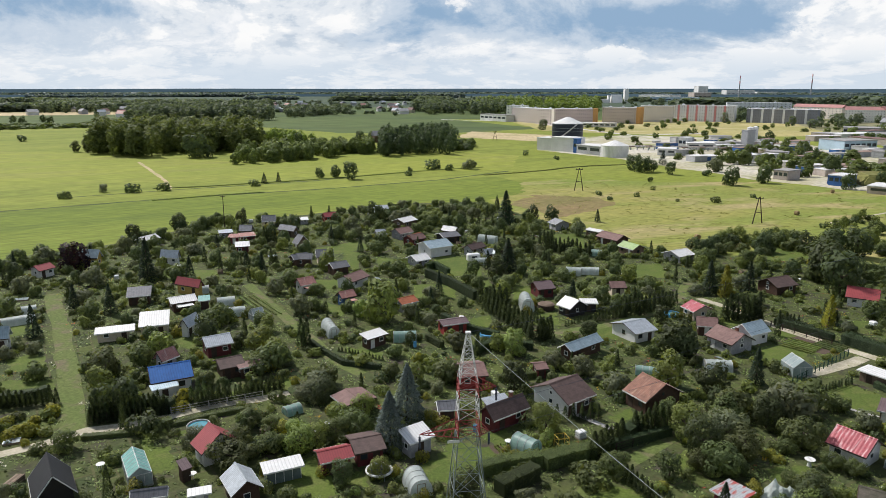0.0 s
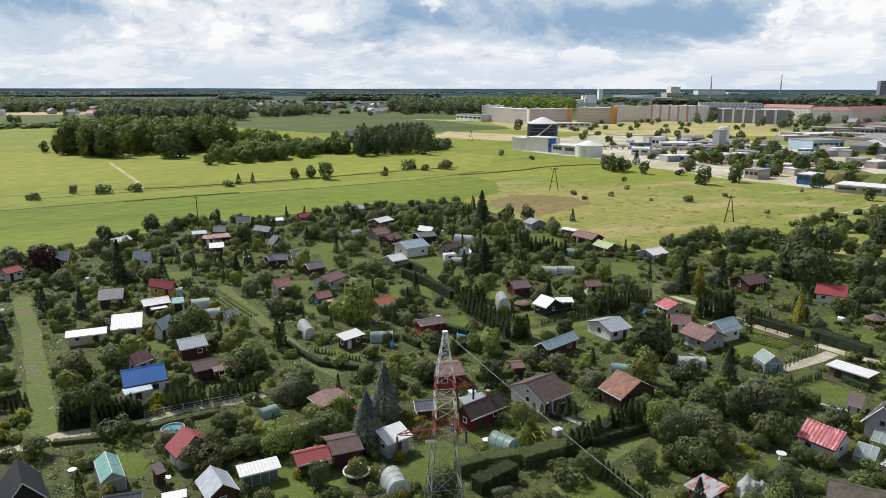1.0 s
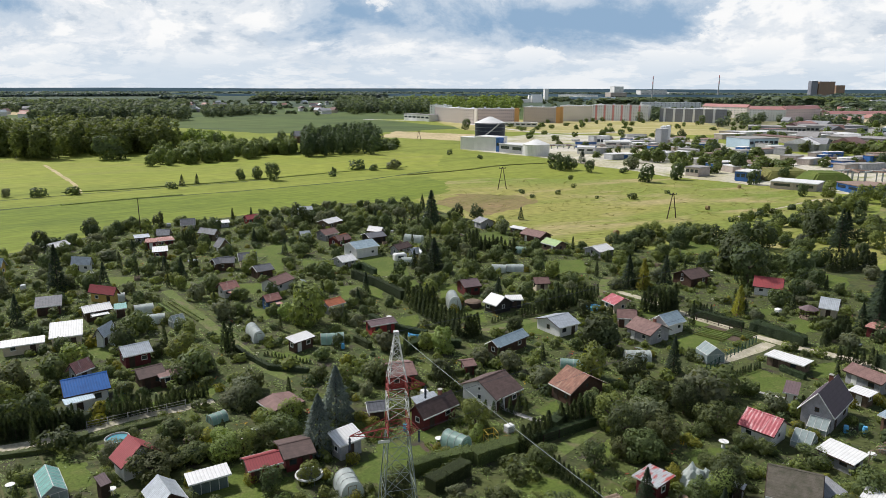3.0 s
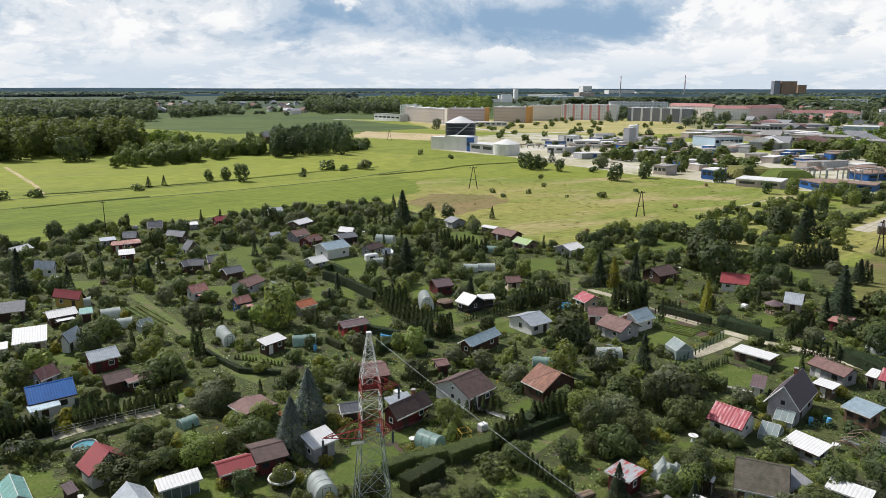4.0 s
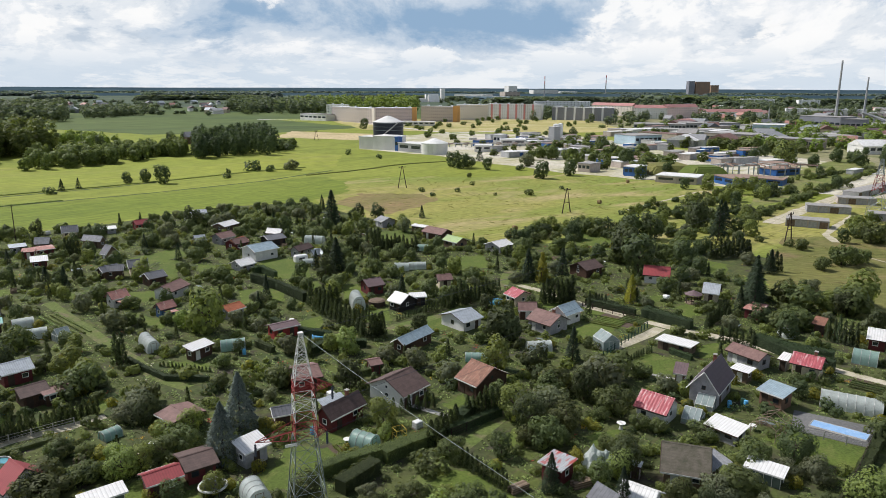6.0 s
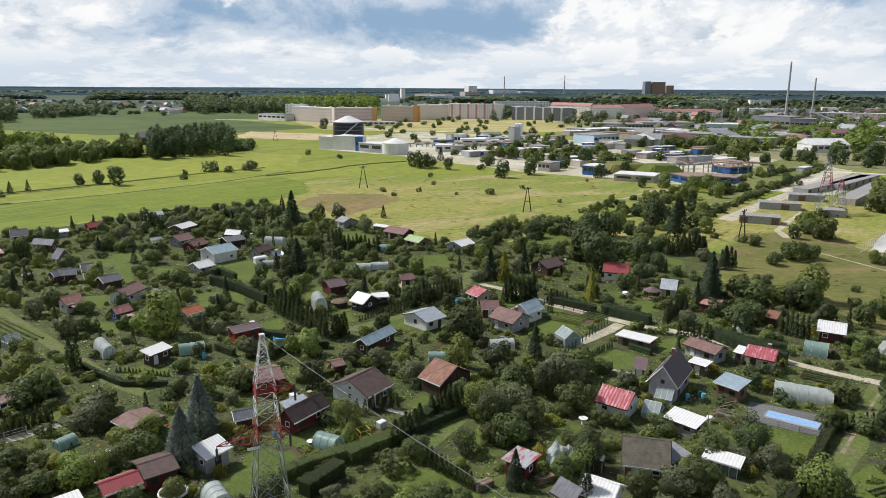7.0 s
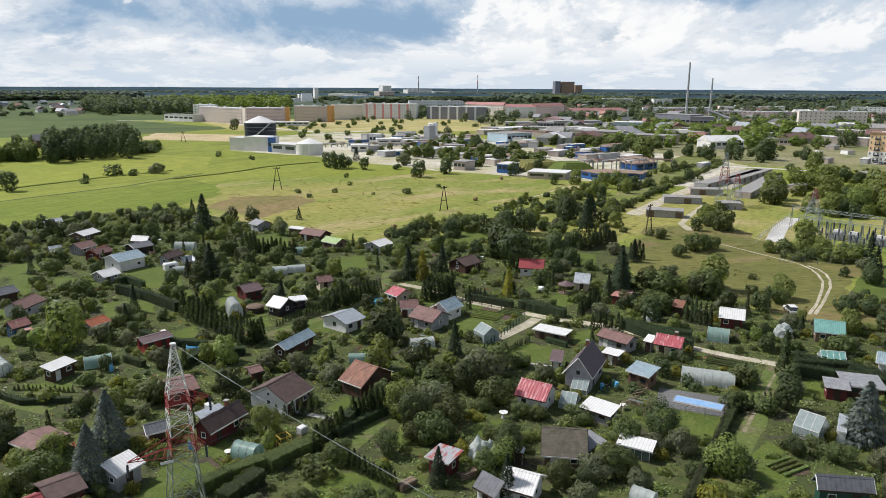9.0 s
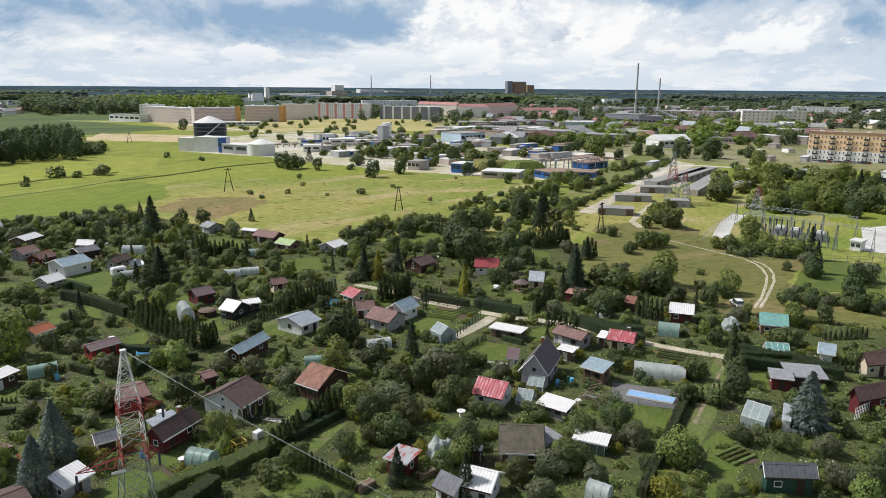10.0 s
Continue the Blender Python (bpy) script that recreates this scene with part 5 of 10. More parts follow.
shed(35.7, 145.4, 4, 3.5, 3.4, 2.2, 1.00, "redbrown", "cream")
shed(19.5, 144.7, 18, 4.2, 5.0, 2.3, 1.10, "maroon", "maroon")
tunnel(15.3, 136.4, -88, 5.1, 2.6, 2.8, "white")
shed(23.8, 131.9, -55, 3.9, 4.9, 2.2, 1.40, "white", "black")
shed(27.5, 134.1, -2, 3.5, 2.8, 2.2, 0.20, "white", "black", "lean")
shed(32.7, 119.3, 29, 5.3, 6.8, 2.2, 1.10, "silver", "white")
shed(21.7, 110.3, 41, 8.4, 3.1, 2.2, 1.00, "blueish", "brown")
tunnel(31.2, 103.0, -16, 4.2, 2.0, 1.3, "green")
shed(28.4, 91.4, -62, 4.7, 7.1, 2.4, 2.00, "rust", "brown")
shed(15.8, 91.4, 38, 5.7, 7.4, 2.4, 1.80, "brown", "white", front="brown")
shed(7.1, 85.7, 39, 6.7, 3.2, 2.2, 1.50, "brown", "maroon", chimney=True)
shed(6.1, 87.7, 28, 3.8, 1.6, 2.6, 0.40, "silver", "wood", "lean")
shed(2.8, 99.2, 12, 4.5, 6.1, 2.3, 0.90, "redbrown", "red")
shed(13.7, 101.6, 13, 2.1, 3.1, 1.9, 0.50, "redbrown", "maroon")
tunnel(9.3, 78.8, -44, 3.1, 2.5, 2.1, "green")
shed(29.7, 66.2, -55, 3.3, 3.5, 2.6, 0.10, "patched", "maroon", "lean")
shed(84.7, 138.7, -33, 6.0, 5.5, 2.2, 1.70, "red", "white")
shed(88.1, 122.7, -42, 3.5, 3.5, 2.2, 1.80, "silver", "cream")
shed(89.8, 111.0, -59, 3.5, 4.3, 2.2, 0.50, "rose", "maroon", "lean")
shed(94.9, 100.1, -60, 2.2, 2.0, 2.3, 1.00, "rust", "brown", "lean")
shed(100.3, 91.8, -47, 4.5, 5.0, 2.2, 1.40, "white", "maroon")
tunnel(92.8, 87.5, -49, 3.6, 2.8, 2.2, "green")
shed(109.8, 79.0, -45, 5.0, 4.3, 2.3, 1.70, "teal", "wood")
greenhouse(101.9, 72.0, -37, 3.7, 2.5, 1.0, 1.10, "teal")
shed(106.0, 65.8, -57, 2.6, 2.9, 1.9, 1.40, "blueish", "white")
shed(106.9, 58.6, -17, 4.4, 2.3, 2.5, 1.80, "redbrown", "cream")
shed(94.5, 51.5, -7, 7.0, 2.2, 2.5, 1.70, "redbrown", "maroon")
shed(89.9, 62.2, -45, 3.4, 3.4, 2.2, 0.40, "grey", "maroon", "lean")
shed(94.6, 61.8, -41, 5.7, 5.3, 2.2, 0.10, "grey", "brown", "lean")
greenhouse(77.1, 55.9, -72, 3.1, 3.5, 1.6, 1.60, "clear")
shed(79.2, 53.2, -55, 1.1, 3.5, 2.2, 0.90, "silver", "white", "lean")
shed(66.1, 43.3, -31, 5.8, 2.0, 2.5, 1.30, "dark", "green")
shed(48.7, 77.2, -54, 4.7, 5.0, 2.2, 1.60, "pink", "white")
shed(59.7, 81.3, 40, 8.4, 4.6, 2.7, 2.90, "purple", "grey", chimney=True)
shed(58.5, 87.1, -38, 2.0, 3.7, 2.2, 0.50, "maroon", "wood", "lean")
shed(73.1, 90.7, -71, 6.2, 4.1, 2.2, 0.90, "redbrown", "grey")
shed(68.1, 85.5, -62, 3.0, 2.6, 2.1, 0.20, "white", "wood", "lean")
shed(79.5, 85.1, -54, 4.6, 4.0, 2.2, 1.30, "pink", "cream", chimney=True)
shed(77.2, 87.4, -62, 1.6, 2.3, 2.2, 0.60, "white", "grey", "lean")
shed(67.0, 76.8, -68, 4.0, 3.5, 2.5, 0.60, "blueish", "brick", "lean")
tunnel(77.3, 74.1, -44, 7.6, 3.2, 2.0, "white")
greenhouse(53.4, 75.8, -48, 2.3, 3.2, 0.8, 1.20, "clear")
greenhouse(57.7, 79.2, -49, 2.4, 2.9, 0.8, 1.10, "clear")
shed(54.4, 70.2, -64, 4.7, 3.2, 1.8, 0.50, "white", "grey", "lean")
shed(44.6, 64.0, -32, 5.4, 6.4, 1.7, 2.20, "moss", "wood")
shed(47.0, 62.8, 19, 4.8, 2.6, 1.9, 0.50, "grey", "wood", "lean")
shed(52.6, 60.4, -52, 4.4, 2.5, 1.9, 0.30, "white", "glass", "lean")
shed(35.4, 58.0, -51, 3.9, 4.6, 2.3, 1.30, "white", "white")
shed(31.3, 58.2, -69, 3.2, 1.6, 2.2, 1.30, "dark", "white", "lean")
shed(38.7, 64.6, -39, 1.3, 1.8, 2.0, -0.20, "silver", "grey", "lean")
tunnel(47.1, 52.3, -61, 2.5, 2.0, 1.8, "white")
shed(65.2, 98.9, -56, 6.4, 3.5, 2.0, -0.00, "white", "wood", "lean")
shed(47.9, 130.1, -72, 4.1, 4.9, 2.2, 1.10, "pink", "cream")
shed(46.4, 121.0, -15, 3.7, 3.7, 2.2, 1.20, "redbrown", "brown")
shed(47.8, 113.8, -62, 5.9, 5.8, 2.2, 1.50, "redbrown", "grey", chimney=True)
shed(52.8, 117.1, 29, 5.2, 4.3, 2.4, 1.50, "blueish", "white")
greenhouse(54.6, 103.9, -84, 3.4, 3.2, 1.6, 1.20, "clear")
tunnel(42.7, 105.1, -6, 4.0, 2.6, 1.6, "white")
shed(71.4, 148.2, 25, 6.4, 5.9, 2.2, 1.40, "brown", "brown")
shed(-58.9, 219.9, 13, 4.4, 4.0, 2.2, 1.70, "dark", "cream")
shed(-49.5, 224.7, 18, 4.5, 3.7, 1.8, 0.30, "white", "grey", "lean")
shed(-41.0, 228.6, 33, 4.5, 3.7, 2.1, 1.20, "red", "red")
shed(-25.2, 242.4, 13, 5.3, 4.6, 2.4, 1.10, "silver", "white")
tunnel(-26.9, 239.4, 40, 4.6, 2.6, 1.8, "white")
shed(-15.2, 220.9, 53, 6.9, 5.5, 2.2, 1.00, "white", "wood")
shed(-21.1, 200.5, 21, 3.1, 4.0, 2.0, 1.30, "silver", "grey")
shed(-14.8, 202.8, 42, 5.3, 5.0, 2.2, 1.20, "redbrown", "grey")
shed(-10.9, 195.2, 56, 6.2, 4.0, 2.2, 0.90, "orange", "maroon")
shed(-61.7, 204.2, 1, 3.9, 3.2, 2.2, 1.60, "grey", "wood")
shed(-67.1, 201.6, 24, 4.2, 3.4, 2.2, 0.40, "silver", "grey", "lean")
shed(-62.3, 194.4, 10, 3.2, 2.6, 2.3, 0.60, "rose", "maroon", "lean")
shed(-59.3, 196.8, 27, 4.6, 3.5, 2.3, 0.40, "rose", "maroon", "lean")
shed(-56.7, 183.3, 18, 3.9, 3.7, 2.3, 0.70, "white", "maroon", "lean")
shed(-49.2, 205.0, -30, 6.6, 2.6, 2.2, 1.40, "grey", "wood")
shed(-41.8, 187.9, -43, 2.7, 4.0, 2.2, 2.10, "dark", "wood")
shed(-37.0, 169.7, 1, 4.2, 3.2, 2.2, 1.20, "dark", "brown")
shed(-86.0, 191.6, 65, 5.8, 4.0, 2.2, 1.00, "white", "grey")
shed(-71.1, 170.2, -11, 5.1, 1.6, 2.2, 1.80, "silver", "white")
shed(33.9, 216.9, -66, 5.1, 5.5, 2.3, 1.10, "grey", "grey")
shed(43.0, 206.9, -49, 5.5, 2.3, 1.9, 0.30, "white", "wood", "lean")
shed(46.0, 195.4, -55, 8.2, 5.5, 2.2, 1.30, "redbrown", "brown")
shed(48.3, 183.3, -62, 6.3, 4.6, 2.2, 1.10, "green", "wood")
shed(58.9, 176.6, 30, 5.9, 6.2, 2.0, 1.10, "white", "grey")
tunnel(10.5, 198.4, -27, 5.4, 2.6, 2.2, "white")
tunnel(39.0, 182.7, -22, 2.8, 2.5, 1.6, "green")
shed(-0.5, 204.5, -33, 5.0, 2.6, 2.2, 1.30, "white", "brown")
shed(10.4, 176.5, -23, 2.6, 2.6, 2.2, 1.00, "silver", "white")
tunnel(7.5, 173.2, 1, 3.0, 2.5, 1.6, "white")

# weeds along the ditches
for line in WEEDY:
    hedge(line, 0.3, 1.1, "fresh", "ragged weeds along a field ditch", 0.24, 7)

# ---- single trees ----
plant("bluespruce", -5.9, 87.6, 5.7)
plant("bluespruce", -7.6, 79.6, 5.5)
plant("thuja", -26.0, 113.9, 1.8)
plant("thuja", -25.0, 113.9, 1.8)
plant("fresh", -13.4, 127.6, 8.7)
plant("spruce", -70.6, 155.4, 5.2)
plant("purple", -93.3, 165.9, 8.0)
plant("dark", -101.7, 155.0, 5.3)
plant("dark", -43.7, 117.0, 5.1)
plant("apple", -26.5, 77.3, 5.1)
plant("apple", -53.5, 100.3, 6.4)
plant("dark", -45.9, 90.1, 4.8)
plant("darkbush", -39.3, 82.5, 5.7)
plant("apple", -28.6, 105.1, 5.8)
plant("apple", -26.8, 84.7, 3.5)
plant("dark", -18.0, 92.2, 4.3)
plant("fresh", -20.3, 82.4, 2.9)
plant("apple", -14.7, 81.4, 4.4)
plant("willow", -19.4, 93.4, 4.4)
plant("goldbush", -38.4, 92.3, 3.3)
plant("goldbush", -14.9, 73.1, 2.0)
plant("goldbush", -54.8, 82.0, 3.0)
plant("goldbush", -56.3, 80.4, 2.2)
plant("goldbush", -54.8, 87.7, 2.6)
plant("fresh", 32.6, 97.9, 6.2)
plant("dark", 38.8, 109.4, 5.6)
plant("dark", 30.6, 77.7, 5.9)
plant("apple", 36.9, 87.0, 5.1)
plant("willow", 44.9, 87.2, 7.1)
plant("dark", 41.8, 85.3, 5.0)
plant("apple", 35.7, 77.3, 5.5)
plant("goldthuja", 58.8, 144.8, 3.1)
plant("goldthuja", 71.0, 125.6, 2.7)
plant("dark", 83.6, 145.4, 10.5)
plant("apple", 43.9, 80.2, 5.7)
plant("bluespruce", 81.6, 51.9, 5.9)
plant("goldthuja", 72.5, 127.9, 2.5)
plant("spruce", 94.6, 117.6, 5.0)
plant("apple", 102.5, 117.7, 6.9)
plant("apple", 110.1, 109.1, 8.4)
plant("dark", 107.6, 99.8, 4.3)
plant("apple", 81.1, 71.2, 4.1)
plant("dark", 80.7, 62.5, 4.6)
plant("apple", 60.7, 53.0, 5.0)
plant("goldbush", 53.6, 49.0, 3.8)
plant("willow", 72.4, 41.7, 3.9)
plant("spruce", 33.7, 58.5, 2.9)
plant("dark", 107.8, 108.8, 5.0)
plant("dark", 38.0, 66.1, 5.0)
plant("apple", 53.7, 63.5, 4.8)
plant("tall", 73.2, 37.6, 4.1)
plant("spruce", 17.5, 222.5, 7.3, 0.80)
plant("dark", 13.3, 176.9, 6.3)
plant("willow", 38.5, 207.8, 4.6, 1.30)
plant("tall", 10.6, 157.9, 5.3, 0.70)
plant("dark", 27.5, 233.4, 5.7)
plant("dark", 33.6, 231.8, 5.7)
plant("spruce", -46.5, 164.7, 2.5)
plant("spruce", -2.7, 145.2, 2.8)
plant("dark", -70.2, 228.1, 5.0)
plant("dark", -25.7, 229.3, 7.5)
plant("dark", 86.1, 156.6, 10.5)
plant("dark", 107.6, 181.4, 8.6)
plant("dark", 132.2, 196.6, 8.3)
plant("dark", 96.5, 185.5, 6.7)
plant("dark", 130.0, 191.6, 9.9)
plant("spruce", 126.5, 175.6, 6.1)
plant("apple", 226.6, 192.9, 11.8)
plant("fresh", 172.0, 134.6, 8.6)
plant("fresh", 240.6, 180.1, 12.9)
plant("dark", 272.6, 235.6, 6.3)
plant("fresh", 258.4, 171.8, 14.2)
plant("fresh", 236.3, 165.5, 11.0)
plant("apple", 167.5, 162.2, 9.5)
plant("apple", 139.6, 143.0, 7.4)
plant("apple", 130.8, 139.7, 4.5)
plant("apple", 141.6, 159.4, 4.0)
plant("dark", -93.6, 199.0, 5.3)
plant("dark", -89.3, 224.0, 4.3)


plant("spruce", 56.4, 147.2, 4.2, 0.9)
plant("spruce", 65.2, 147.7, 3.6, 1.0)
plant("spruce", 13.8, 166.1, 5.5, 0.75)
plant("spruce", 9.0, 168.5, 2.6, 0.9)
plant("goldthuja", 59.5, 145.3, 2.8, 1.0)
plant("spruce", 97.5, 121.3, 6.5, 0.75)
plant("spruce", -51.8, 170.0, 2.4, 0.8)
plant("goldbush", 58.5, 160.9, 2.6, 0.6)
plant("goldbush", 42.1, 161.7, 2.6, 0.5)
plant("goldbush", 99.3, 145.4, 2.2, 0.5)
plant("dark", -85.2, 212.4, 6, 1.0)
plant("willow", -70.4, 183.7, 6, 0.6)
plant("willow", 48.5, 134.0, 3.6, 0.7)
plant("dark", -21.7, 233.0, 6, 0.7)
plant("fresh", -8.8, 231.1, 5, 0.7)
plant("dark", 37.8, 110.7, 7.5, 0.85)
plant("willow", 20.9, 226.5, 4, 0.6)
plant("apple", 20.5, 188.8, 7, 0.8)
plant("dark", 38.8, 96.8, 5.5, 0.9)
plant("apple", 48.6, 90.0, 7.5, 0.8)
plant("willow", 42.4, 88.0, 4, 0.8)
plant("apple", 31.8, 74.2, 6, 0.9)
plant("fresh", 30.3, 82.8, 5.5, 0.9)
plant("willow", -20.8, 93.5, 4.5, 0.7)
plant("freshbush", -14.7, 106.4, 4, 0.9)
plant("apple", -0.6, 99.8, 5, 1.0)
plant("apple", -30.5, 102.5, 5, 0.9)
plant("apple", -25.7, 74.6, 6, 0.8)
plant("fresh", -18.6, 78.3, 5, 0.8)
plant("apple", -26.7, 84.9, 4, 0.9)
plant("dark", 72.9, 191.9, 7, 0.5)
plant("dark", 79.4, 195.0, 7, 0.5)
plant("dark", 67.9, 192.7, 5, 0.6)
plant("tall", 89.3, 161.9, 9, 0.75)
plant("willow", 116.9, 149.0, 5, 0.8)
plant("apple", 94.0, 104.7, 7, 0.8)
plant("apple", 91.0, 105.1, 6, 0.8)
plant("dark", 89.0, 108.4, 5, 0.8)
plant("willow", 87.9, 131.9, 3.5, 0.6)
plant("spruce", 28.3, 64.7, 2.6, 0.9)
plant("goldbush", 39.2, 78.2, 2.4, 0.6)
plant("goldbush", 37.5, 81.7, 2.2, 0.8)
plant("freshbush", 52.9, 65.0, 3.2, 0.8)
plant("fresh", 36.9, 65.2, 4, 1.0)

plant("bush", 16.2, 71.2, 5, 0.9)
plant("apple", 19.1, 74.0, 4.5, 0.8)
plant("goldbush", -56.6, 81.4, 2.6, 0.9)
plant("goldbush", -54.8, 82.3, 3, 0.9)
plant("goldbush", -55.5, 88.7, 2.6, 0.8)
plant("goldbush", -56.1, 85.7, 2, 0.8)
plant("goldbush", -59.6, 85.4, 2.2, 0.8)
plant("bush", -58.8, 86.7, 2.4, 0.8)
plant("freshbush", -52.8, 82.3, 2.4, 0.9)
plant("fresh", -16.9, 79.9, 4.5, 0.8)
plant("fresh", -15.0, 86.0, 4, 0.8)
plant("freshbush", -18.8, 78.5, 3.5, 1.0)
plant("fresh", -12.2, 87.6, 4.5, 0.9)
plant("apple", -22.3, 78.4, 4.5, 0.8)
plant("willow", -20.1, 96.7, 4.5, 0.8)

plant("dark", 86.3, 67.1, 4.6, 0.9)
plant("apple", 83.2, 72.6, 4.2, 0.8)
plant("apple", 74.9, 66.6, 3.4, 1.0)
plant("fresh", 59.8, 53.2, 5.5, 0.9)
plant("darkbush", 56.2, 54.6, 2.6, 1.1)
plant("freshbush", 56.0, 51.0, 3.2, 0.8)
plant("goldbush", 56.5, 51.1, 2.6, 0.8)
plant("apple", 77.2, 62.9, 3.8, 0.9)
plant("willow", 56.2, 61.4, 3.6, 0.7)
plant("apple", 48.1, 59.1, 6, 0.8)
plant("willow", 45.3, 58.9, 4.5, 0.8)
plant("freshbush", 55.2, 67.3, 3.4, 0.7)
plant("apple", 52.5, 71.7, 4.5, 0.6)
plant("bush", 61.3, 69.2, 3, 0.7)
plant("apple", 39.9, 69.3, 4.5, 1.0)
plant("fresh", 56.7, 82.9, 2.6, 1.0)
plant("apple", 45.1, 75.5, 3, 1.0)
plant("apple", 46.8, 74.0, 3, 0.9)
plant("thuja", 89.8, 71.1, 2.4, 1.0)
plant("apple", 74.5, 50.0, 4, 0.8)
plant("bush", 75.6, 53.8, 3, 0.7)
plant("bush", 72.3, 55.1, 3, 0.6)
plant("freshbush", 68.1, 53.9, 2.4, 0.6)
plant("willow", 48.6, 55.1, 3, 0.9)
plant("goldbush", 39.4, 76.9, 2.2, 0.6)

# ---- hedges and rows ----
thuja_row(-48.2, 85.3, -39.1, 88.3, 15, 1.25, 0.72)
thuja_row(-36.9, 91.6, -32.9, 93.7, 6, 1.25, 0.8)
thuja_row(-31.0, 94.2, -25.5, 96.4, 8, 0.75, 0.75)
hedge([(3.3, 73.3), (6.6, 74.8), (10.8, 76.0)], 1.7, 1.8, "apple", "broad clipped green hedge")
hedge([(11.0, 75.1), (14.7, 77.0), (17.5, 78.1)], 1.8, 2.2, "apple", "broad clipped green hedge")
hedge([(-24.8, 115.8), (-21.7, 111.3), (-17.6, 106.3), (-11.2, 104.4)], 0.9, 0.8, "thuja", "low clipped hedge along a lawn")
thuja_row(-19.2, 112.2, -11.3, 108.0, 14, 0.5, 0.6)
thuja_row(13.5, 132.8, 16.9, 126.4, 8, 0.55, 0.75)
thuja_row(21.6, 125.4, 29.1, 131.1, 13, 0.5, 0.7)
thuja_row(37.1, 131.7, 47.0, 140.0, 9, 1.1, 0.85)
thuja_row(58.0, 131.5, 59.0, 128.1, 4, 1.2, 1.2)
hedge([(63.0, 128.1), (66.5, 122.4)], 1.5, 1.0)
thuja_row(14.4, 87.1, 20.1, 87.6, 6, 1.0, 0.8)
thuja_row(23.7, 83.1, 28.6, 84.6, 6, 1.5, 0.75, "thuja")
thuja_row(53.2, 96.0, 60.9, 99.6, 13, 0.5, 0.75)
hedge([(70.7, 119.0), (74.7, 109.5)], 1.6, 1.2)
hedge([(81.2, 99.2), (84.0, 94.2), (88.2, 89.2)], 1.8, 1.6)
thuja_row(78.4, 109.6, 86.5, 114.2, 6, 0.9, 0.8)
hedge([(97.6, 75.7), (100.1, 68.7)], 1.5, 1.4)
hedge([(92.0, 71.0), (96.6, 66.1), (101.9, 60.1)], 1.9, 1.6)
thuja_row(115.9, 72.7, 123.7, 69.9, 9, 0.8, 0.8)
thuja_row(105.0, 62.7, 107.2, 59.1, 7, 0.8, 0.8)
thuja_row(94.6, 97.6, 96.9, 93.8, 6, 1.3, 1.1)
thuja_row(29.2, 184.1, 33.1, 185.9, 7, 1.1, 0.9)
thuja_row(26.1, 187.4, 29.0, 186.3, 6, 1.0, 0.8)
thuja_row(20.1, 189.6, 22.6, 188.5, 4, 1.3, 1.0)
thuja_row(23.2, 170.8, 24.3, 169.9, 3, 1.2, 1.0)
thuja_row(-54.4, 197.1, -51.1, 195.9, 5, 1.4, 1.0)
thuja_row(-45.9, 171.2, -44.5, 170.5, 2, 1.4, 0.9)
hedge([(-66.7, 89.8), (-59.9, 93.0), (-59.0, 94.2)], 1.6, 1.2)
hedge([(-47.4, 81.3), (-42.3, 82.4), (-37.6, 84.5), (-34.4, 86.8), (-29.0, 89.7)], 0.6, 1.0, "apple", "overgrown green hedge beside a track")
hedge([(-27.2, 77.3), (-22.0, 79.0), (-18.4, 79.8)], 1.5, 1.0)
hedge([(18.9, 79.0), (22.3, 80.5), (28.5, 83.4)], 1.3, 1.0)
hedge([(-1.6, 129.5), (2.7, 123.0), (8.5, 119.1)], 1.3, 1.2)
hedge([(-4.4, 117.9), (-1.6, 113.9)], 1.3, 0.9, "dark")
hedge([(3.6, 111.0), (7.3, 115.2), (14.1, 113.5)], 1.4, 1.4)
hedge([(-72.0, 206.0), (-68.8, 206.9), (-69.5, 211.7), (-73.0, 212.5)], 0.9, 0.8, "fresh", "low yellow-green clipped hedge")
hedge([(75.4, 66.5), (65.6, 59.8), (57.6, 54.3), (51.2, 50.1)], 1.3, 1.2, "dark", "broad clipped green hedge")

thuja_row(-48.3, 85.8, -39.6, 88.4, 15, 1.15)
thuja_row(-35.7, 90.4, -25.2, 96.6, 17, 0.9, 0.9)
thuja_row(-63.4, 89.7, -56.5, 91.6, 11, 1.0, 0.8)
for x, y, w in ((-38.8, 89.0, 1.9), (-37.5, 89.7, 2.1), (-56.8, 82.6, 1.7), (-55.9, 85.4, 1.4), (-55.1, 87.4, 1.6), (-53.6, 79.4, 1.5), (-6.4, 73.4, 1.8)):
    plant("goldbush", x, y, w, 1.1)

thuja_row(7.1, 135.5, 14.2, 117.8, 12, 1.9, 0.85)
thuja_row(6.1, 138.7, 11.1, 135.9, 5, 1.8, 0.8)
thuja_row(15.7, 117.6, 17.8, 119.0, 4, 2.0, 0.7)
hedge([(-6.0, 160.3), (-0.2, 152.3), (5.1, 142.0)], 2.2, 1.2, "thuja", "clipped dense dark green hedge along a garden path")
hedge([(-5.8, 167.0), (-4.2, 168.9), (-0.7, 162.0)], 1.8, 1.0, "thuja", "clipped dense dark green hedge along a garden path")
thuja_row(28.4, 186.2, 36.7, 181.5, 9, 1.6, 0.85)
thuja_row(24.4, 188.2, 28.3, 193.4, 4, 1.8, 0.9)
thuja_row(34.1, 131.2, 44.4, 136.7, 12, 1.5, 0.85)
thuja_row(27.7, 127.9, 34.3, 131.2, 10, 0.8, 0.8)
thuja_row(52.9, 129.4, 59.0, 128.5, 7, 2.0, 0.85)
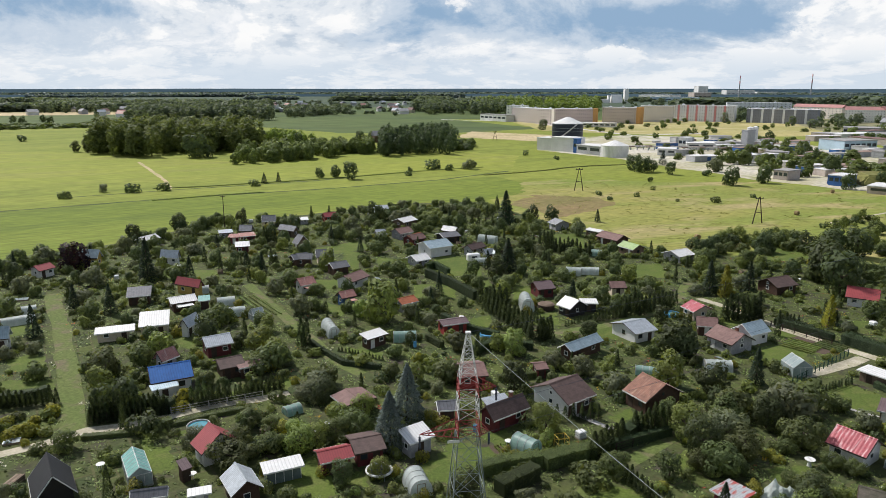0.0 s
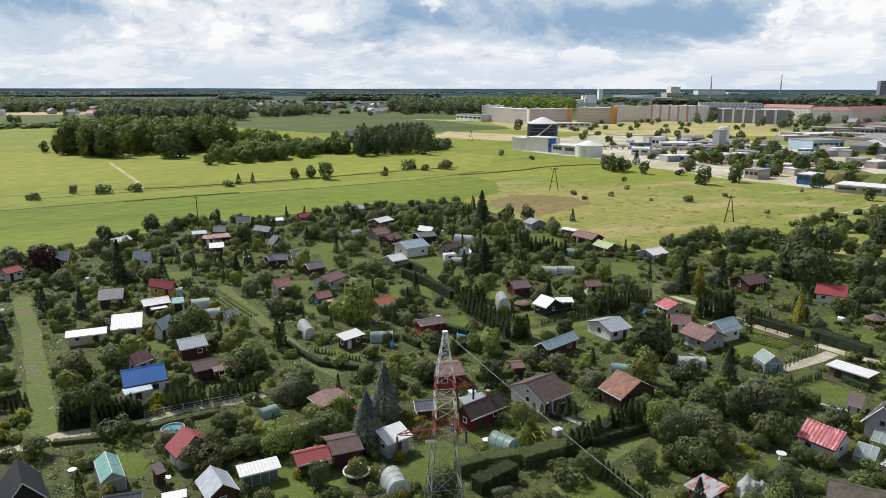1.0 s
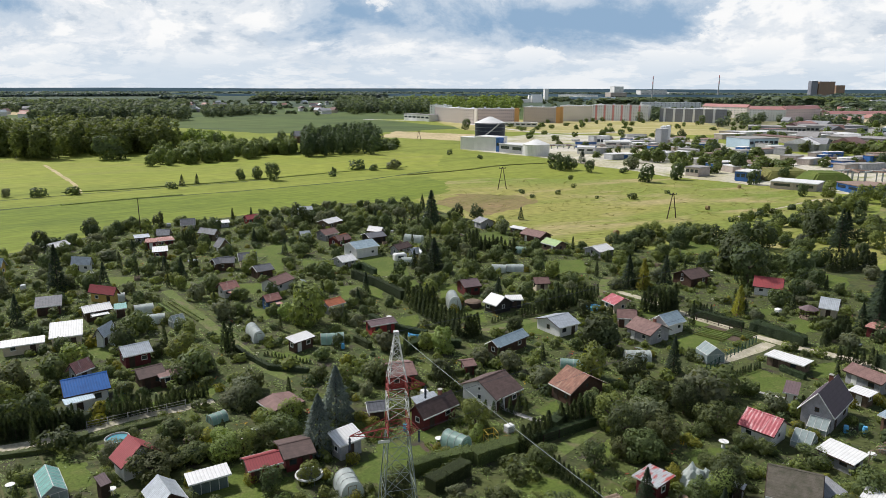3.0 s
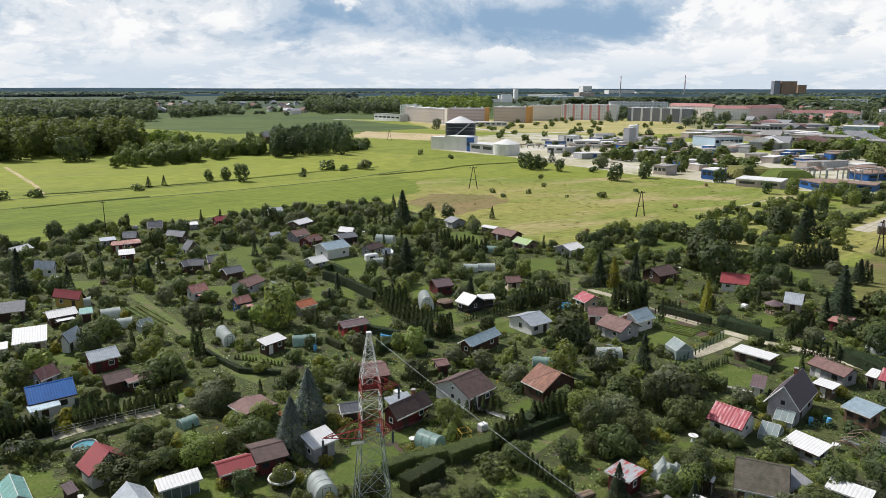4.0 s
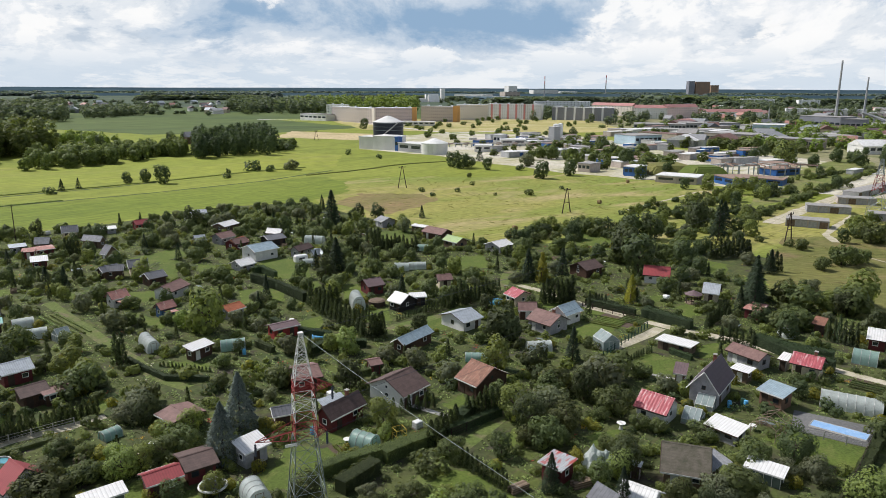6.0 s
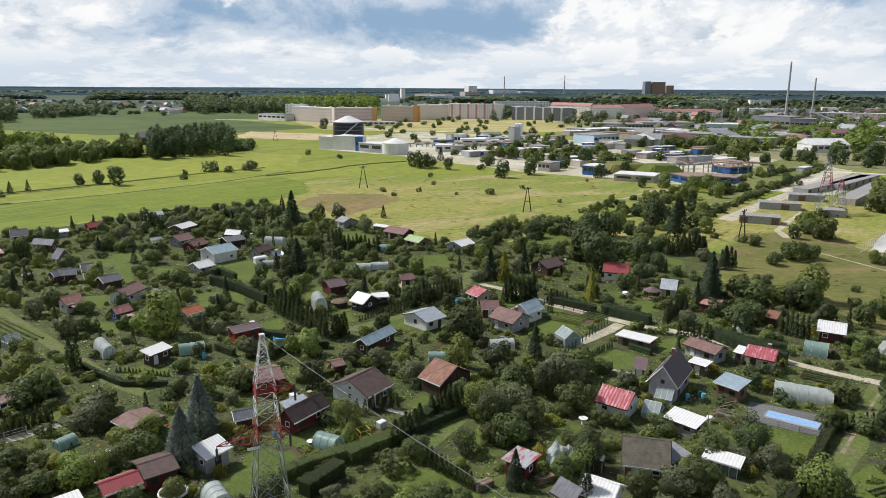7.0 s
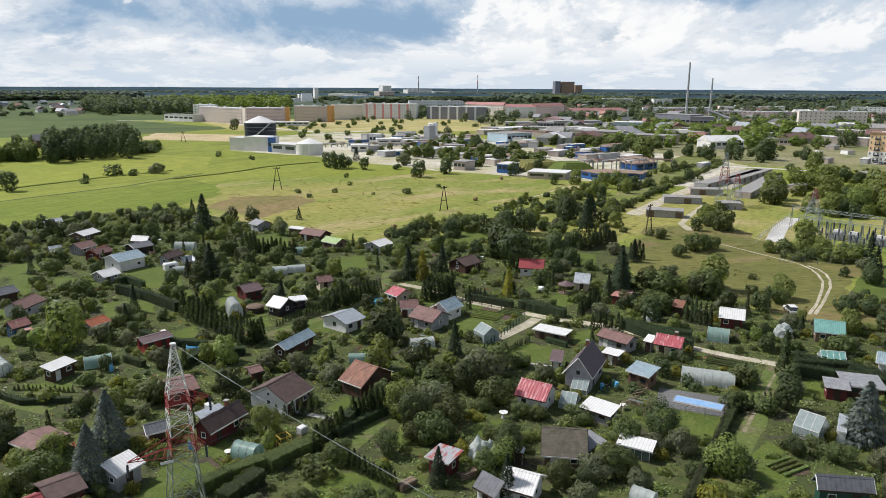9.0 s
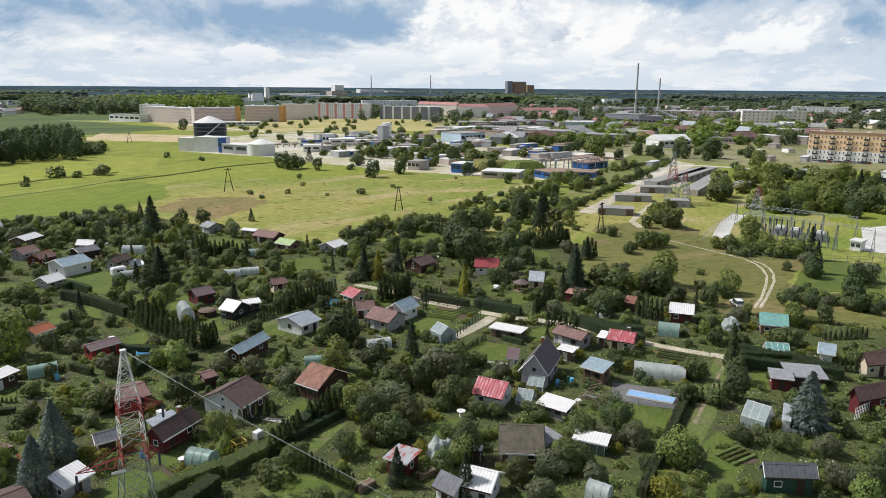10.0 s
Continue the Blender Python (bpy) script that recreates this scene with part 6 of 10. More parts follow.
hedge([(61.6, 126.9), (65.3, 122.0), (68.0, 118.1)], 1.5, 1.0, "thuja", "clipped dense dark green hedge along a garden path")
hedge([(69.2, 117.3), (71.8, 112.7), (74.2, 108.4)], 1.9, 1.6, "thuja", "clipped dense dark green hedge along a garden path")
thuja_row(77.4, 107.9, 87.1, 115.8, 9, 1.3, 0.8)
thuja_row(75.1, 100.7, 79.8, 99.2, 5, 1.2, 0.8)
hedge([(81.5, 98.4), (82.9, 93.8), (84.7, 88.9)], 2.0, 1.8, "thuja", "clipped dense dark green hedge along a garden path")
hedge([(-43.3, 90.2), (-38.7, 88.9)], 2.0, 1.6, "thuja", "clipped dense dark green hedge along a garden path")
thuja_row(62.7, 127.9, 64.9, 124.9, 6, 0.9, 0.8)
thuja_row(15.8, 131.5, 17.3, 125.4, 5, 0.7, 0.7)
hedge([(-37.3, 85.2), (-39.4, 83.9), (-40.6, 83.7)], 1.2, 1.2, "apple", "overgrown green hedge beside a track")
hedge([(5.4, 69.4), (9.8, 73.1)], 1.9, 2.0, "dark", "broad clipped green hedge")
hedge([(7.2, 100.3), (12.6, 101.6), (16.0, 102.7)], 1.0, 1.0, "apple", "low clipped green hedge")
thuja_row(17.4, 77.2, 21.6, 81.0, 6, 1.6, 0.7)
hedge([(22.2, 81.7), (24.3, 83.8)], 2.0, 1.8, "thuja", "clipped dense dark green hedge along a garden path")
thuja_row(27.8, 84.9, 24.0, 82.7, 4, 1.5, 0.7)
thuja_row(20.0, 72.1, 23.4, 65.5, 10, 1.0, 0.75)
hedge([(63.9, 98.7), (65.6, 94.9)], 1.0, 0.8, "thuja", "clipped dense dark green hedge along a garden path")
thuja_row(2.3, 229.4, 13.1, 222.8, 6, 1.4, 0.7)
thuja_row(117.3, 142.6, 119.6, 140.8, 4, 1.8, 0.9)
thuja_row(118.7, 160.4, 122.6, 156.7, 5, 2.0, 0.8)
thuja_row(80.7, 64.5, 71.6, 64.5, 9, 0.9, 0.8)
hedge([(93.8, 72.5), (100.3, 67.9), (102.0, 61.2)], 2.0, 1.6, "thuja", "clipped dense dark green hedge along a garden path")
hedge([(80.9, 99.3), (82.5, 90.0), (85.0, 85.6)], 2.0, 1.6, "thuja", "clipped dense dark green hedge along a garden path")

# ---- things in the gardens ----


def disc(bm, r, z0, z1, seg=28, r2=None):
    bmesh.ops.create_cone(bm, cap_ends=True, segments=seg, radius1=r, radius2=r if r2 is None else r2, depth=z1 - z0, matrix=Matrix.Translation((0, 0, (z0 + z1) / 2)))
    return bm


WATER = material("pool_water", (0.10, 0.30, 0.36), 0.08, bump=0.3, fine=4, spread=0.2, spec=0.6)
SKYBLUE = material("light_blue_plastic", (0.12, 0.42, 0.72), 0.4, spread=0.2)
YELLOW = material("yellow_paint", (0.55, 0.38, 0.04), 0.5, spread=0.2)


def round_pool(x, y, r, wall, water, label, h=0.9):
    ob = thing("round_pool", x, y, 0, label, "pool", "garden pools")
    FOOTPRINTS.append((x, y, 0, r, r))
    b = bmesh.new()
    vs = []
    for rad, z in ((r, 0), (r, h), (r - 0.12, h), (r - 0.12, h - 0.25)):
        vs.append([b.verts.new((rad * math.cos(k * math.tau / 28), rad * math.sin(k * math.tau / 28), z)) for k in range(28)])
    for a, c in zip(vs, vs[1:]):
        for k in range(28):
            b.faces.new((a[k], a[(k + 1) % 28], c[(k + 1) % 28], c[k]))
    part("pool_wall", b, wall, ob)
    part("water", disc(bmesh.new(), r - 0.13, h - 0.26, h - 0.2), water, ob)


round_pool(-33.2, 83.8, 1.5, GREYTANK, WATER, "round grey-walled above-ground pool with still water")
round_pool(43.7, 132.1, 1.5, SKYBLUE, WATER, "round bright blue paddling pool", 0.6)
round_pool(6.5, 120.0, 1.3, SKYBLUE, SKYBLUE, "blue covered round paddling pool", 0.5)

tr = thing("trampoline", -8.3, 73.2, 0, "round garden trampoline with dark mat and pale rim", "trampoline")
part("mat", disc(bmesh.new(), 1.35, 0.72, 0.75), PLUM_STEEL, tr)
part("rim", tube([(1.5 * math.cos(k * math.tau / 24), 1.5 * math.sin(k * math.tau / 24), 0.75) for k in range(25)], 0.14, 6), OFFWHITE, tr)
for k in range(6):
    a = k * math.tau / 6
    part("leg", bar(bmesh.new(), (1.45 * math.cos(a), 1.45 * math.sin(a), 0), (1.45 * math.cos(a), 1.45 * math.sin(a), 0.75), 0.04), STEEL, tr)

patch("pool_deck", [(69.1, 75.4), (76.1, 68.5), (71.0, 63.9), (64.7, 70.8)], 0.06, ASPHALT, "dark paved deck round a covered pool")
LAWNS.append([(69.5, 76.3), (76.9, 69.0), (70.8, 63.4), (64.1, 70.5)])
pl = thing("covered_pool", 70.9, 68.8, 0, "long garden pool under a creased blue tarpaulin", "pool", "garden pools")
pa, pb, pc = Vector((69.4, 72.0, 0)), Vector((73.5, 66.8, 0)), Vector((67.6, 70.8, 0))
pu, pv = pb - pa, pc - pa
po = Vector((*pl.location[:2], 0))
gv, gf = [], []
for i in range(25):
    for j in range(9):
        q = pa + pu * (i / 24) + pv * (j / 8) - po
        gv.append((q.x, q.y, 0.22 + 0.05 * noise.noise(Vector((i * 0.5, j * 0.6, 3)))))
for i in range(24):
    for j in range(8):
        gf.append((i * 9 + j, i * 9 + j + 1, i * 9 + j + 10, i * 9 + j + 9))
raw("tarpaulin", gv, gf, BLUE_PAINT, pl, True)
for (a, c) in (((pa, pb)), ((pa + pv, pb + pv)), ((pa, pa + pv)), ((pb, pb + pv))):
    part("kerb", bar(bmesh.new(), a - po + Vector((0, 0, 0.12)), c - po + Vector((0, 0, 0.12)), 0.16), CONCRETE, pl)

dm = thing("dome_greenhouse", 89.1, 101.3, 0, "small silvery dome greenhouse of clear panels", "greenhouse", "garden greenhouses")
b = bmesh.new()
bmesh.ops.create_icosphere(b, subdivisions=2, radius=1.7)
bmesh.ops.bisect_plane(b, geom=b.verts[:] + b.edges[:] + b.faces[:], plane_co=(0, 0, 0), plane_no=(0, 0, -1), clear_outer=True)
ribs = [(e.verts[0].co.copy(), e.verts[1].co.copy()) for e in b.edges]
part("panel_skin", b, FILM, dm)
for a, c in ribs:
    part("strut", bar(bmesh.new(), a, c, 0.025), WHITE_STEEL, dm)

gz = thing("gazebo", 83.9, 122.8, 0, "small round brown wooden gazebo with pointed roof", "gazebo")
part("roof", disc(bmesh.new(), 1.9, 2.0, 2.8, 8, 0.1), ROOFS["maroon"][1], gz)
for k in range(8):
    a = k * math.tau / 8
    part("post", bar(bmesh.new(), (1.5 * math.cos(a), 1.5 * math.sin(a), 0), (1.5 * math.cos(a), 1.5 * math.sin(a), 2.05), 0.06), DARK_WOOD, gz)
part("parapet", tube([(1.5 * math.cos(k * math.tau / 16), 1.5 * math.sin(k * math.tau / 16), 0.8) for k in range(17)], 0.1), DARK_WOOD, gz)
part("floor", disc(bmesh.new(), 1.6, 0, 0.15, 16), BARE_WOOD, gz)

tb = thing("wooden_tub", 19.3, 136.0, 0, "large round dark wooden tub with lid beside a shed", "tub")
part("staves", disc(bmesh.new(), 1.7, 0, 1.1, 24), DARK_WOOD, tb)
part("lid", disc(bmesh.new(), 1.75, 1.1, 1.35, 24, 1.3), WALLS["wood"][1], tb)

# bare timber frame of a greenhouse
pg = thing("timber_frame", 61.4, 70.5, 28, "bare grey timber frame of an unfinished greenhouse", "frame")
for x_ in (-2.4, -0.8, 0.8, 2.4):
    for s in (-1, 1):
        part("post", bar(bmesh.new(), (x_, s * 1.6, 0), (x_, s * 1.6, 1.7), 0.05), BARE_WOOD, pg)
        part("rafter", bar(bmesh.new(), (x_, s * 1.6, 1.7), (x_, 0, 2.6), 0.05), BARE_WOOD, pg)
for y_, z_ in ((-1.6, 1.7), (1.6, 1.7), (0, 2.6), (-1.6, 0.8), (1.6, 0.8)):
    part("rail", bar(bmesh.new(), (-2.4, y_, z_), (2.4, y_, z_), 0.045), BARE_WOOD, pg)

sw = thing("climbing_frame", 13.9, 79.9, 15, "yellow painted wooden climbing frame on the lawn", "climbing frame")
for x_ in (-0.7, 0.7):
    for y_ in (-0.7, 0.7):
        part("post", bar(bmesh.new(), (x_, y_, 0), (x_, y_, 1.6), 0.05), YELLOW, sw)
for a, c in (((-0.7, -0.7), (0.7, -0.7)), ((-0.7, 0.7), (0.7, 0.7)), ((-0.7, -0.7), (-0.7, 0.7)), ((0.7, -0.7), (0.7, 0.7))):
    for z_ in (0.8, 1.6):
        part("rail", bar(bmesh.new(), (*a, z_), (*c, z_), 0.045), YELLOW, sw)

bb = thing("bird_bath", 42.8, 75.9, 0, "white cast stone bird bath on a pedestal", "bird bath")
part("pedestal", disc(bmesh.new(), 0.28, 0, 0.7, 12, 0.16), OFFWHITE, bb)
part("bowl", disc(bmesh.new(), 0.3, 0.7, 0.95, 16, 0.62), OFFWHITE, bb)


def sheet_heap(x, y, w, h, seed):
    """Crumpled white plastic over a stack."""
    b = bmesh.new()
    bmesh.ops.create_icosphere(b, subdivisions=3, radius=1)
    for v in b.verts:
        k = 1 + 0.35 * noise.noise(v.co * 2.3 + Vector((seed, 0, 0))) + 0.12 * noise.noise(v.co * 6)
        v.co = Vector((v.co.x * w / 2 * k, v.co.y * w * 0.4 * k, max(0, v.co.z * h * k)))
    ob = part("sheeted_heap", b, FILM, None)
    ob.matrix_basis = pose(x, y, 0, 0, 0, seed * 40)
    tagged(ob, "crumpled white plastic sheeting over a garden heap", "heap", "sheeted heaps")
    FOOTPRINTS.append((x, y, 0, w / 2, w / 2))


sheet_heap(35.3, 68.5, 3.2, 2.2, 1)
sheet_heap(37.2, 68.8, 1.8, 1.4, 2)
sheet_heap(105.3, 84.3, 3.2, 2.4, 3)
sheet_heap(53.8, 76.7, 1.4, 1.0, 4)

PAINTS = [material("car_white", (0.7, 0.7, 0.7), 0.25, spread=0.1, bump=0), material("car_silver", (0.4, 0.42, 0.44), 0.25, 0.6, spread=0.1, bump=0), material("car_dark", (0.03, 0.035, 0.05), 0.25, spread=0.1, bump=0), material("car_red", (0.3, 0.03, 0.03), 0.25, spread=0.1, bump=0)]
RUBBER = material("tyre_rubber", (0.02, 0.02, 0.02), 0.8, spread=0.2)


def car(x, y, turn, paint, word):
    ob = thing("car", x, y, turn, f"{word} parked hatchback car with dark windows", "car", "parked cars")
    part("body", prism(bmesh.new(), [(-0.85, 0.3), (0.85, 0.3), (0.85, 0.8), (-0.85, 0.8)], -2.1, 2.1), paint, ob)
    b = bmesh.new()
    lo = [b.verts.new(p) for p in ((-1.9, -0.82, 0.8), (1.0, -0.82, 0.8), (1.0, 0.82, 0.8), (-1.9, 0.82, 0.8))]
    hi = [b.verts.new(p) for p in ((-1.6, -0.68, 1.45), (0.3, -0.68, 1.45), (0.3, 0.68, 1.45), (-1.6, 0.68, 1.45))]
    for k in range(4):
        b.faces.new((lo[k], lo[(k + 1) % 4], hi[(k + 1) % 4], hi[k]))
    b.faces.new(hi)
    part("windows_band", b, PANE, ob)
    part("roof_panel", boxed(-1.62, -0.7, 1.45, 0.32, 0.7, 1.5), paint, ob)
    for sx in (-1.3, 1.3):
        for sy in (-0.8, 0.8):
            b = bmesh.new()
            bmesh.ops.create_cone(b, cap_ends=True, segments=14, radius1=0.31, radius2=0.31, depth=0.2, matrix=pose(sx, sy, 0.31, 90, 0, 0))
            part("wheel", b, RUBBER, ob)
    for sy in (-0.6, 0.6):
        part("headlight", boxed(2.09, sy - 0.18, 0.55, 2.13, sy + 0.18, 0.7), OFFWHITE, ob)


car(118.5, 93.9, 60, PAINTS[0], "white")
car(236.9, 267.2, 30, PAINTS[1], "silver")
for i in range(12):
    x0, y0 = 405.6, 277.8
    x1, y1 = 424.1, 255.4
    car(x0 + (x1 - x0) * i / 11, y0 + (y1 - y0) * i / 11, 120 + 6 * (i % 3), PAINTS[(i * 5) % 4], ("white", "silver", "dark", "red")[(i * 5) % 4])

cv = thing("caravan", 5.6, 174.9, 20, "small white touring caravan in a garden", "caravan")
part("body", boxed(-1.7, -0.95, 0.45, 1.7, 0.95, 2.3, 0.25), PAINTS[0], cv)
part("window", boxed(-0.8, -0.97, 1.3, 0.7, -0.94, 1.8), PANE, cv)
for sx in (-0.3, 0.3):
    for sy in (-0.85, 0.85):
        b = bmesh.new()
        bmesh.ops.create_cone(b, cap_ends=True, segments=14, radius1=0.3, radius2=0.3, depth=0.18, matrix=pose(sx, sy, 0.3, 90, 0, 0))
        part("wheel", b, RUBBER, cv)

ts = thing("trellis", 90.2, 50.8, 5, "white painted lattice trellis beside a house", "trellis")
for i in range(9):
    part("upright", boxed(i * 0.45 - 0.03, -0.03, 0, i * 0.45 + 0.03, 0.03, 1.9), WHITE_PAINT, ts)
for z_ in (0.3, 0.8, 1.3, 1.85):
    part("rail", boxed(0, -0.05, z_ - 0.03, 3.6, -0.03, z_ + 0.03), WHITE_PAINT, ts)


def barrel(x, y, mat, word):
    ob = thing("rain_barrel", x, y, 0, f"{word} plastic rain barrel beside a shed", "barrel", "rain barrels")
    b = bmesh.new()
    for z0, z1, r0, r1 in ((0, 0.3, 0.27, 0.31), (0.3, 0.65, 0.31, 0.31), (0.65, 0.95, 0.31, 0.27)):
        bmesh.ops.create_cone(b, cap_ends=True, segments=16, radius1=r0, radius2=r1, depth=z1 - z0, matrix=Matrix.Translation((0, 0, (z0 + z1) / 2)))
    part("drum", b, mat, ob)
    part("lid", disc(bmesh.new(), 0.28, 0.95, 1.0, 16), mat, ob)


for bx, by in ((-37.6, 99.0), (-37.5, 100.0), (-39.9, 98.5), (60.8, 78.3), (-6.3, 114.4), (3.2, 84.0), (63.1, 77.8), (15.6, 91.5)):
    barrel(bx, by, SKYBLUE, "light blue")
barrel(63.1, 78.5, WALLS["green"][1], "green")


def bench_set(x, y, turn):
    ob = thing("garden_table", x, y, turn, "white plastic garden table on the grass", "table", "garden tables")
    part("tabletop", disc(bmesh.new(), 0.5, 0.7, 0.74, 20), WHITE_PAINT, ob)
    for k in range(4):
        a = k * math.tau / 4 + 0.4
        part("leg", bar(bmesh.new(), (0.42 * math.cos(a), 0.42 * math.sin(a), 0), (0.3 * math.cos(a), 0.3 * math.sin(a), 0.7), 0.03), WHITE_PAINT, ob)


for bx, by in ((-16.3, 84.8), (-41.4, 74.1), (59.6, 71.7), (-29.8, 72.2), (7.3, 80.3), (59.2, 87.4)):
    bench_set(bx, by, 20)


def wood_stack(x, y, turn, l):
    ob = thing("wood_stack", x, y, turn, "stack of weathered boards and firewood", "wood stack", "wood stacks")
    for k in range(5):
        for j in range(4):
            part("board", boxed(-l / 2 + 0.1 * ((k * 3 + j) % 3), -0.5 + 0.26 * j, 0.15 * k, l / 2 - 0.1 * ((k + j) % 2), -0.28 + 0.26 * j, 0.15 * k + 0.13), BARE_WOOD if (k + j) % 2 else WALLS["wood"][1], ob)


for bx, by, tn in ((-24.0, 83.7, 70), (24.8, 65.5, 20), (34.5, 59.8, 40), (-49.6, 70.7, 85), (47.8, 64.4, 30), (32.0, 64.7, 10)):
    wood_stack(bx, by, tn, 2.4)


# beds with raised rows
def crop_rows(x0, y0, x1, y1, rows, step, green):
    d = Vector((x1 - x0, y1 - y0))
    L = d.length
    d.normalize()
    for r_ in range(rows):
        ox, oy = -d.y * step * r_, d.x * step * r_
        hedge([(x0 + ox, y0 + oy), (x1 + ox, y1 + oy)], 0.32, 0.4, green, "low row of vegetable plants", 0.12)


crop_rows(57.4, 116.2, 61.1, 111.9, 6, 0.9, "fresh")
crop_rows(63.3, 116.2, 66.0, 112.5, 5, 0.9, "apple")
crop_rows(65.8, 50.2, 70.1, 50.5, 4, 0.8, "bed")
crop_rows(5.6, 80.2, 7.8, 74.6, 5, 0.9, "fresh")
crop_rows(-45.4, 142.8, -36.4, 130.2, 4, 1.0, "bed")
crop_rows(-15.2, 172.2, -8.7, 172.3, 5, 1.1, "fresh")
crop_rows(82.7, 80.2, 86.0, 75.8, 4, 0.9, "apple")

# ---- scattered garden growth ----


def inside(x, y, pts):
    hit_, j = False, len(pts) - 1
    for i in range(len(pts)):
        (xi, yi), (xj, yj) = pts[i], pts[j]
        if (yi > y) != (yj > y) and x < (xj - xi) * (y - yi) / (yj - yi) + xi:
            hit_ = not hit_
        j = i
    return hit_


def clear_of(x, y, r, lawns=True):
    for fx, fy, turn, hl, hw in FOOTPRINTS:
        dx, dy = x - fx, y - fy
        if dx * dx + dy * dy > (hl + hw + r) ** 2:
            continue
        a = radians(turn)
        u, v = dx * math.cos(a) + dy * math.sin(a), -dx * math.sin(a) + dy * math.cos(a)
        if abs(u) < hl + r and abs(v) < hw + r:
            return False
    for x0, y0, x1, y1, w in PATHS:
        d = max(1e-6, (x1 - x0) ** 2 + (y1 - y0) ** 2)
        u = min(1, max(0, ((x - x0) * (x1 - x0) + (y - y0) * (y1 - y0)) / d))
        if math.hypot(x - x0 - u * (x1 - x0), y - y0 - u * (y1 - y0)) < w + r * 0.8:
            return False
    return not (lawns and any(inside(x, y, q) for q in LAWNS))


def blocks_view(x, y, h):
    """Whether something of that height would hide a house front from the camera's view."""
    d = math.hypot(x, y)
    for k in (2.0, 4.0):
        if h < 0.6 * k + 1.6:
            break
        px, py = x + x / d * k, y + y / d * k
        for fx, fy, turn, hl, hw in FOOTPRINTS:
            if hl < 1.4 or (px - fx) ** 2 + (py - fy) ** 2 > (min(hl, hw) * 0.9) ** 2:
                continue
            return True
    return False


GARDEN_EDGE = [(-115.3, 158.1), (-100.7, 187.8), (-75.3, 227.1), (-47.9, 242.1), (-23.6, 261.7), (11.1, 268.8), (33.9, 221.8), (51.6, 194.1), (65.0, 179.5), (83.7, 183.7), (97.7, 176.9), (107.4, 135.4), (106.7, 115.8), (116.9, 89.0), (133.4, 72.1), (120, 40), (72, 30), (20, 48), (-75, 62)]
xs, ys = [p[0] for p in GARDEN_EDGE], [p[1] for p in GARDEN_EDGE]
KINDS = ["apple"] * 8 + ["dark"] * 4 + ["willow"] * 3 + ["fresh"] * 3 + ["spruce"] * 1 + ["thuja"] * 2


def cold_frame(x, y, turn, l):
    ob = thing("cold_frame", x, y, turn, "low glazed cold frame on a garden bed", "cold frame", "cold frames")
    part("box", prism(bmesh.new(), [(-0.5, 0), (0.5, 0), (0.5, 0.45), (-0.5, 0.25)], -l / 2, l / 2), BARE_WOOD, ob)
    n = max(2, int(l / 0.8))
    for k in range(n):
        raw("sash", [(-l / 2 + l * k / n + 0.03, -0.52, 0.27), (-l / 2 + l * (k + 1) / n - 0.03, -0.52, 0.27), (-l / 2 + l * (k + 1) / n - 0.03, 0.5, 0.48), (-l / 2 + l * k / n + 0.03, 0.5, 0.48)], [(0, 1, 2, 3)], GLAZING, ob)
    FOOTPRINTS.append((x, y, turn, l / 2, 0.5))


def compost_bin(x, y, turn):
    ob = thing("compost_bin", x, y, turn, "square slatted wooden compost bin with dark soil", "compost bin", "compost bins")
    for z_ in (0.1, 0.35, 0.6, 0.85):
        for k in range(4):
            sl = part("slat", boxed(-0.6, -0.62, z_ - 0.08, 0.6, -0.58, z_ + 0.08), BARE_WOOD, ob)
            sl.matrix_local = pose(0, 0, 0, 0, 0, 90 * k)
    part("fill", boxed(-0.56, -0.56, 0, 0.56, 0.56, 0.7), SOIL, ob)
    FOOTPRINTS.append((x, y, turn, 0.6, 0.6))


def water_tank(x, y, turn):
    ob = thing("water_tank", x, y, turn, "white plastic cube water tank in a steel cage", "water tank", "water tanks")
    part("tank", boxed(-0.48, -0.58, 0.12, 0.48, 0.58, 1.1, 0.08), PAINTS[0], ob)
    for z_ in (0.3, 0.6, 0.9):
        part("cage_bar", tube([(-0.52, -0.62, z_), (0.52, -0.62, z_), (0.52, 0.62, z_), (-0.52, 0.62, z_), (-0.52, -0.62, z_)], 0.02, 4), STEEL, ob)
    part("pallet", boxed(-0.52, -0.62, 0, 0.52, 0.62, 0.12), BARE_WOOD, ob)
    FOOTPRINTS.append((x, y, turn, 0.6, 0.6))


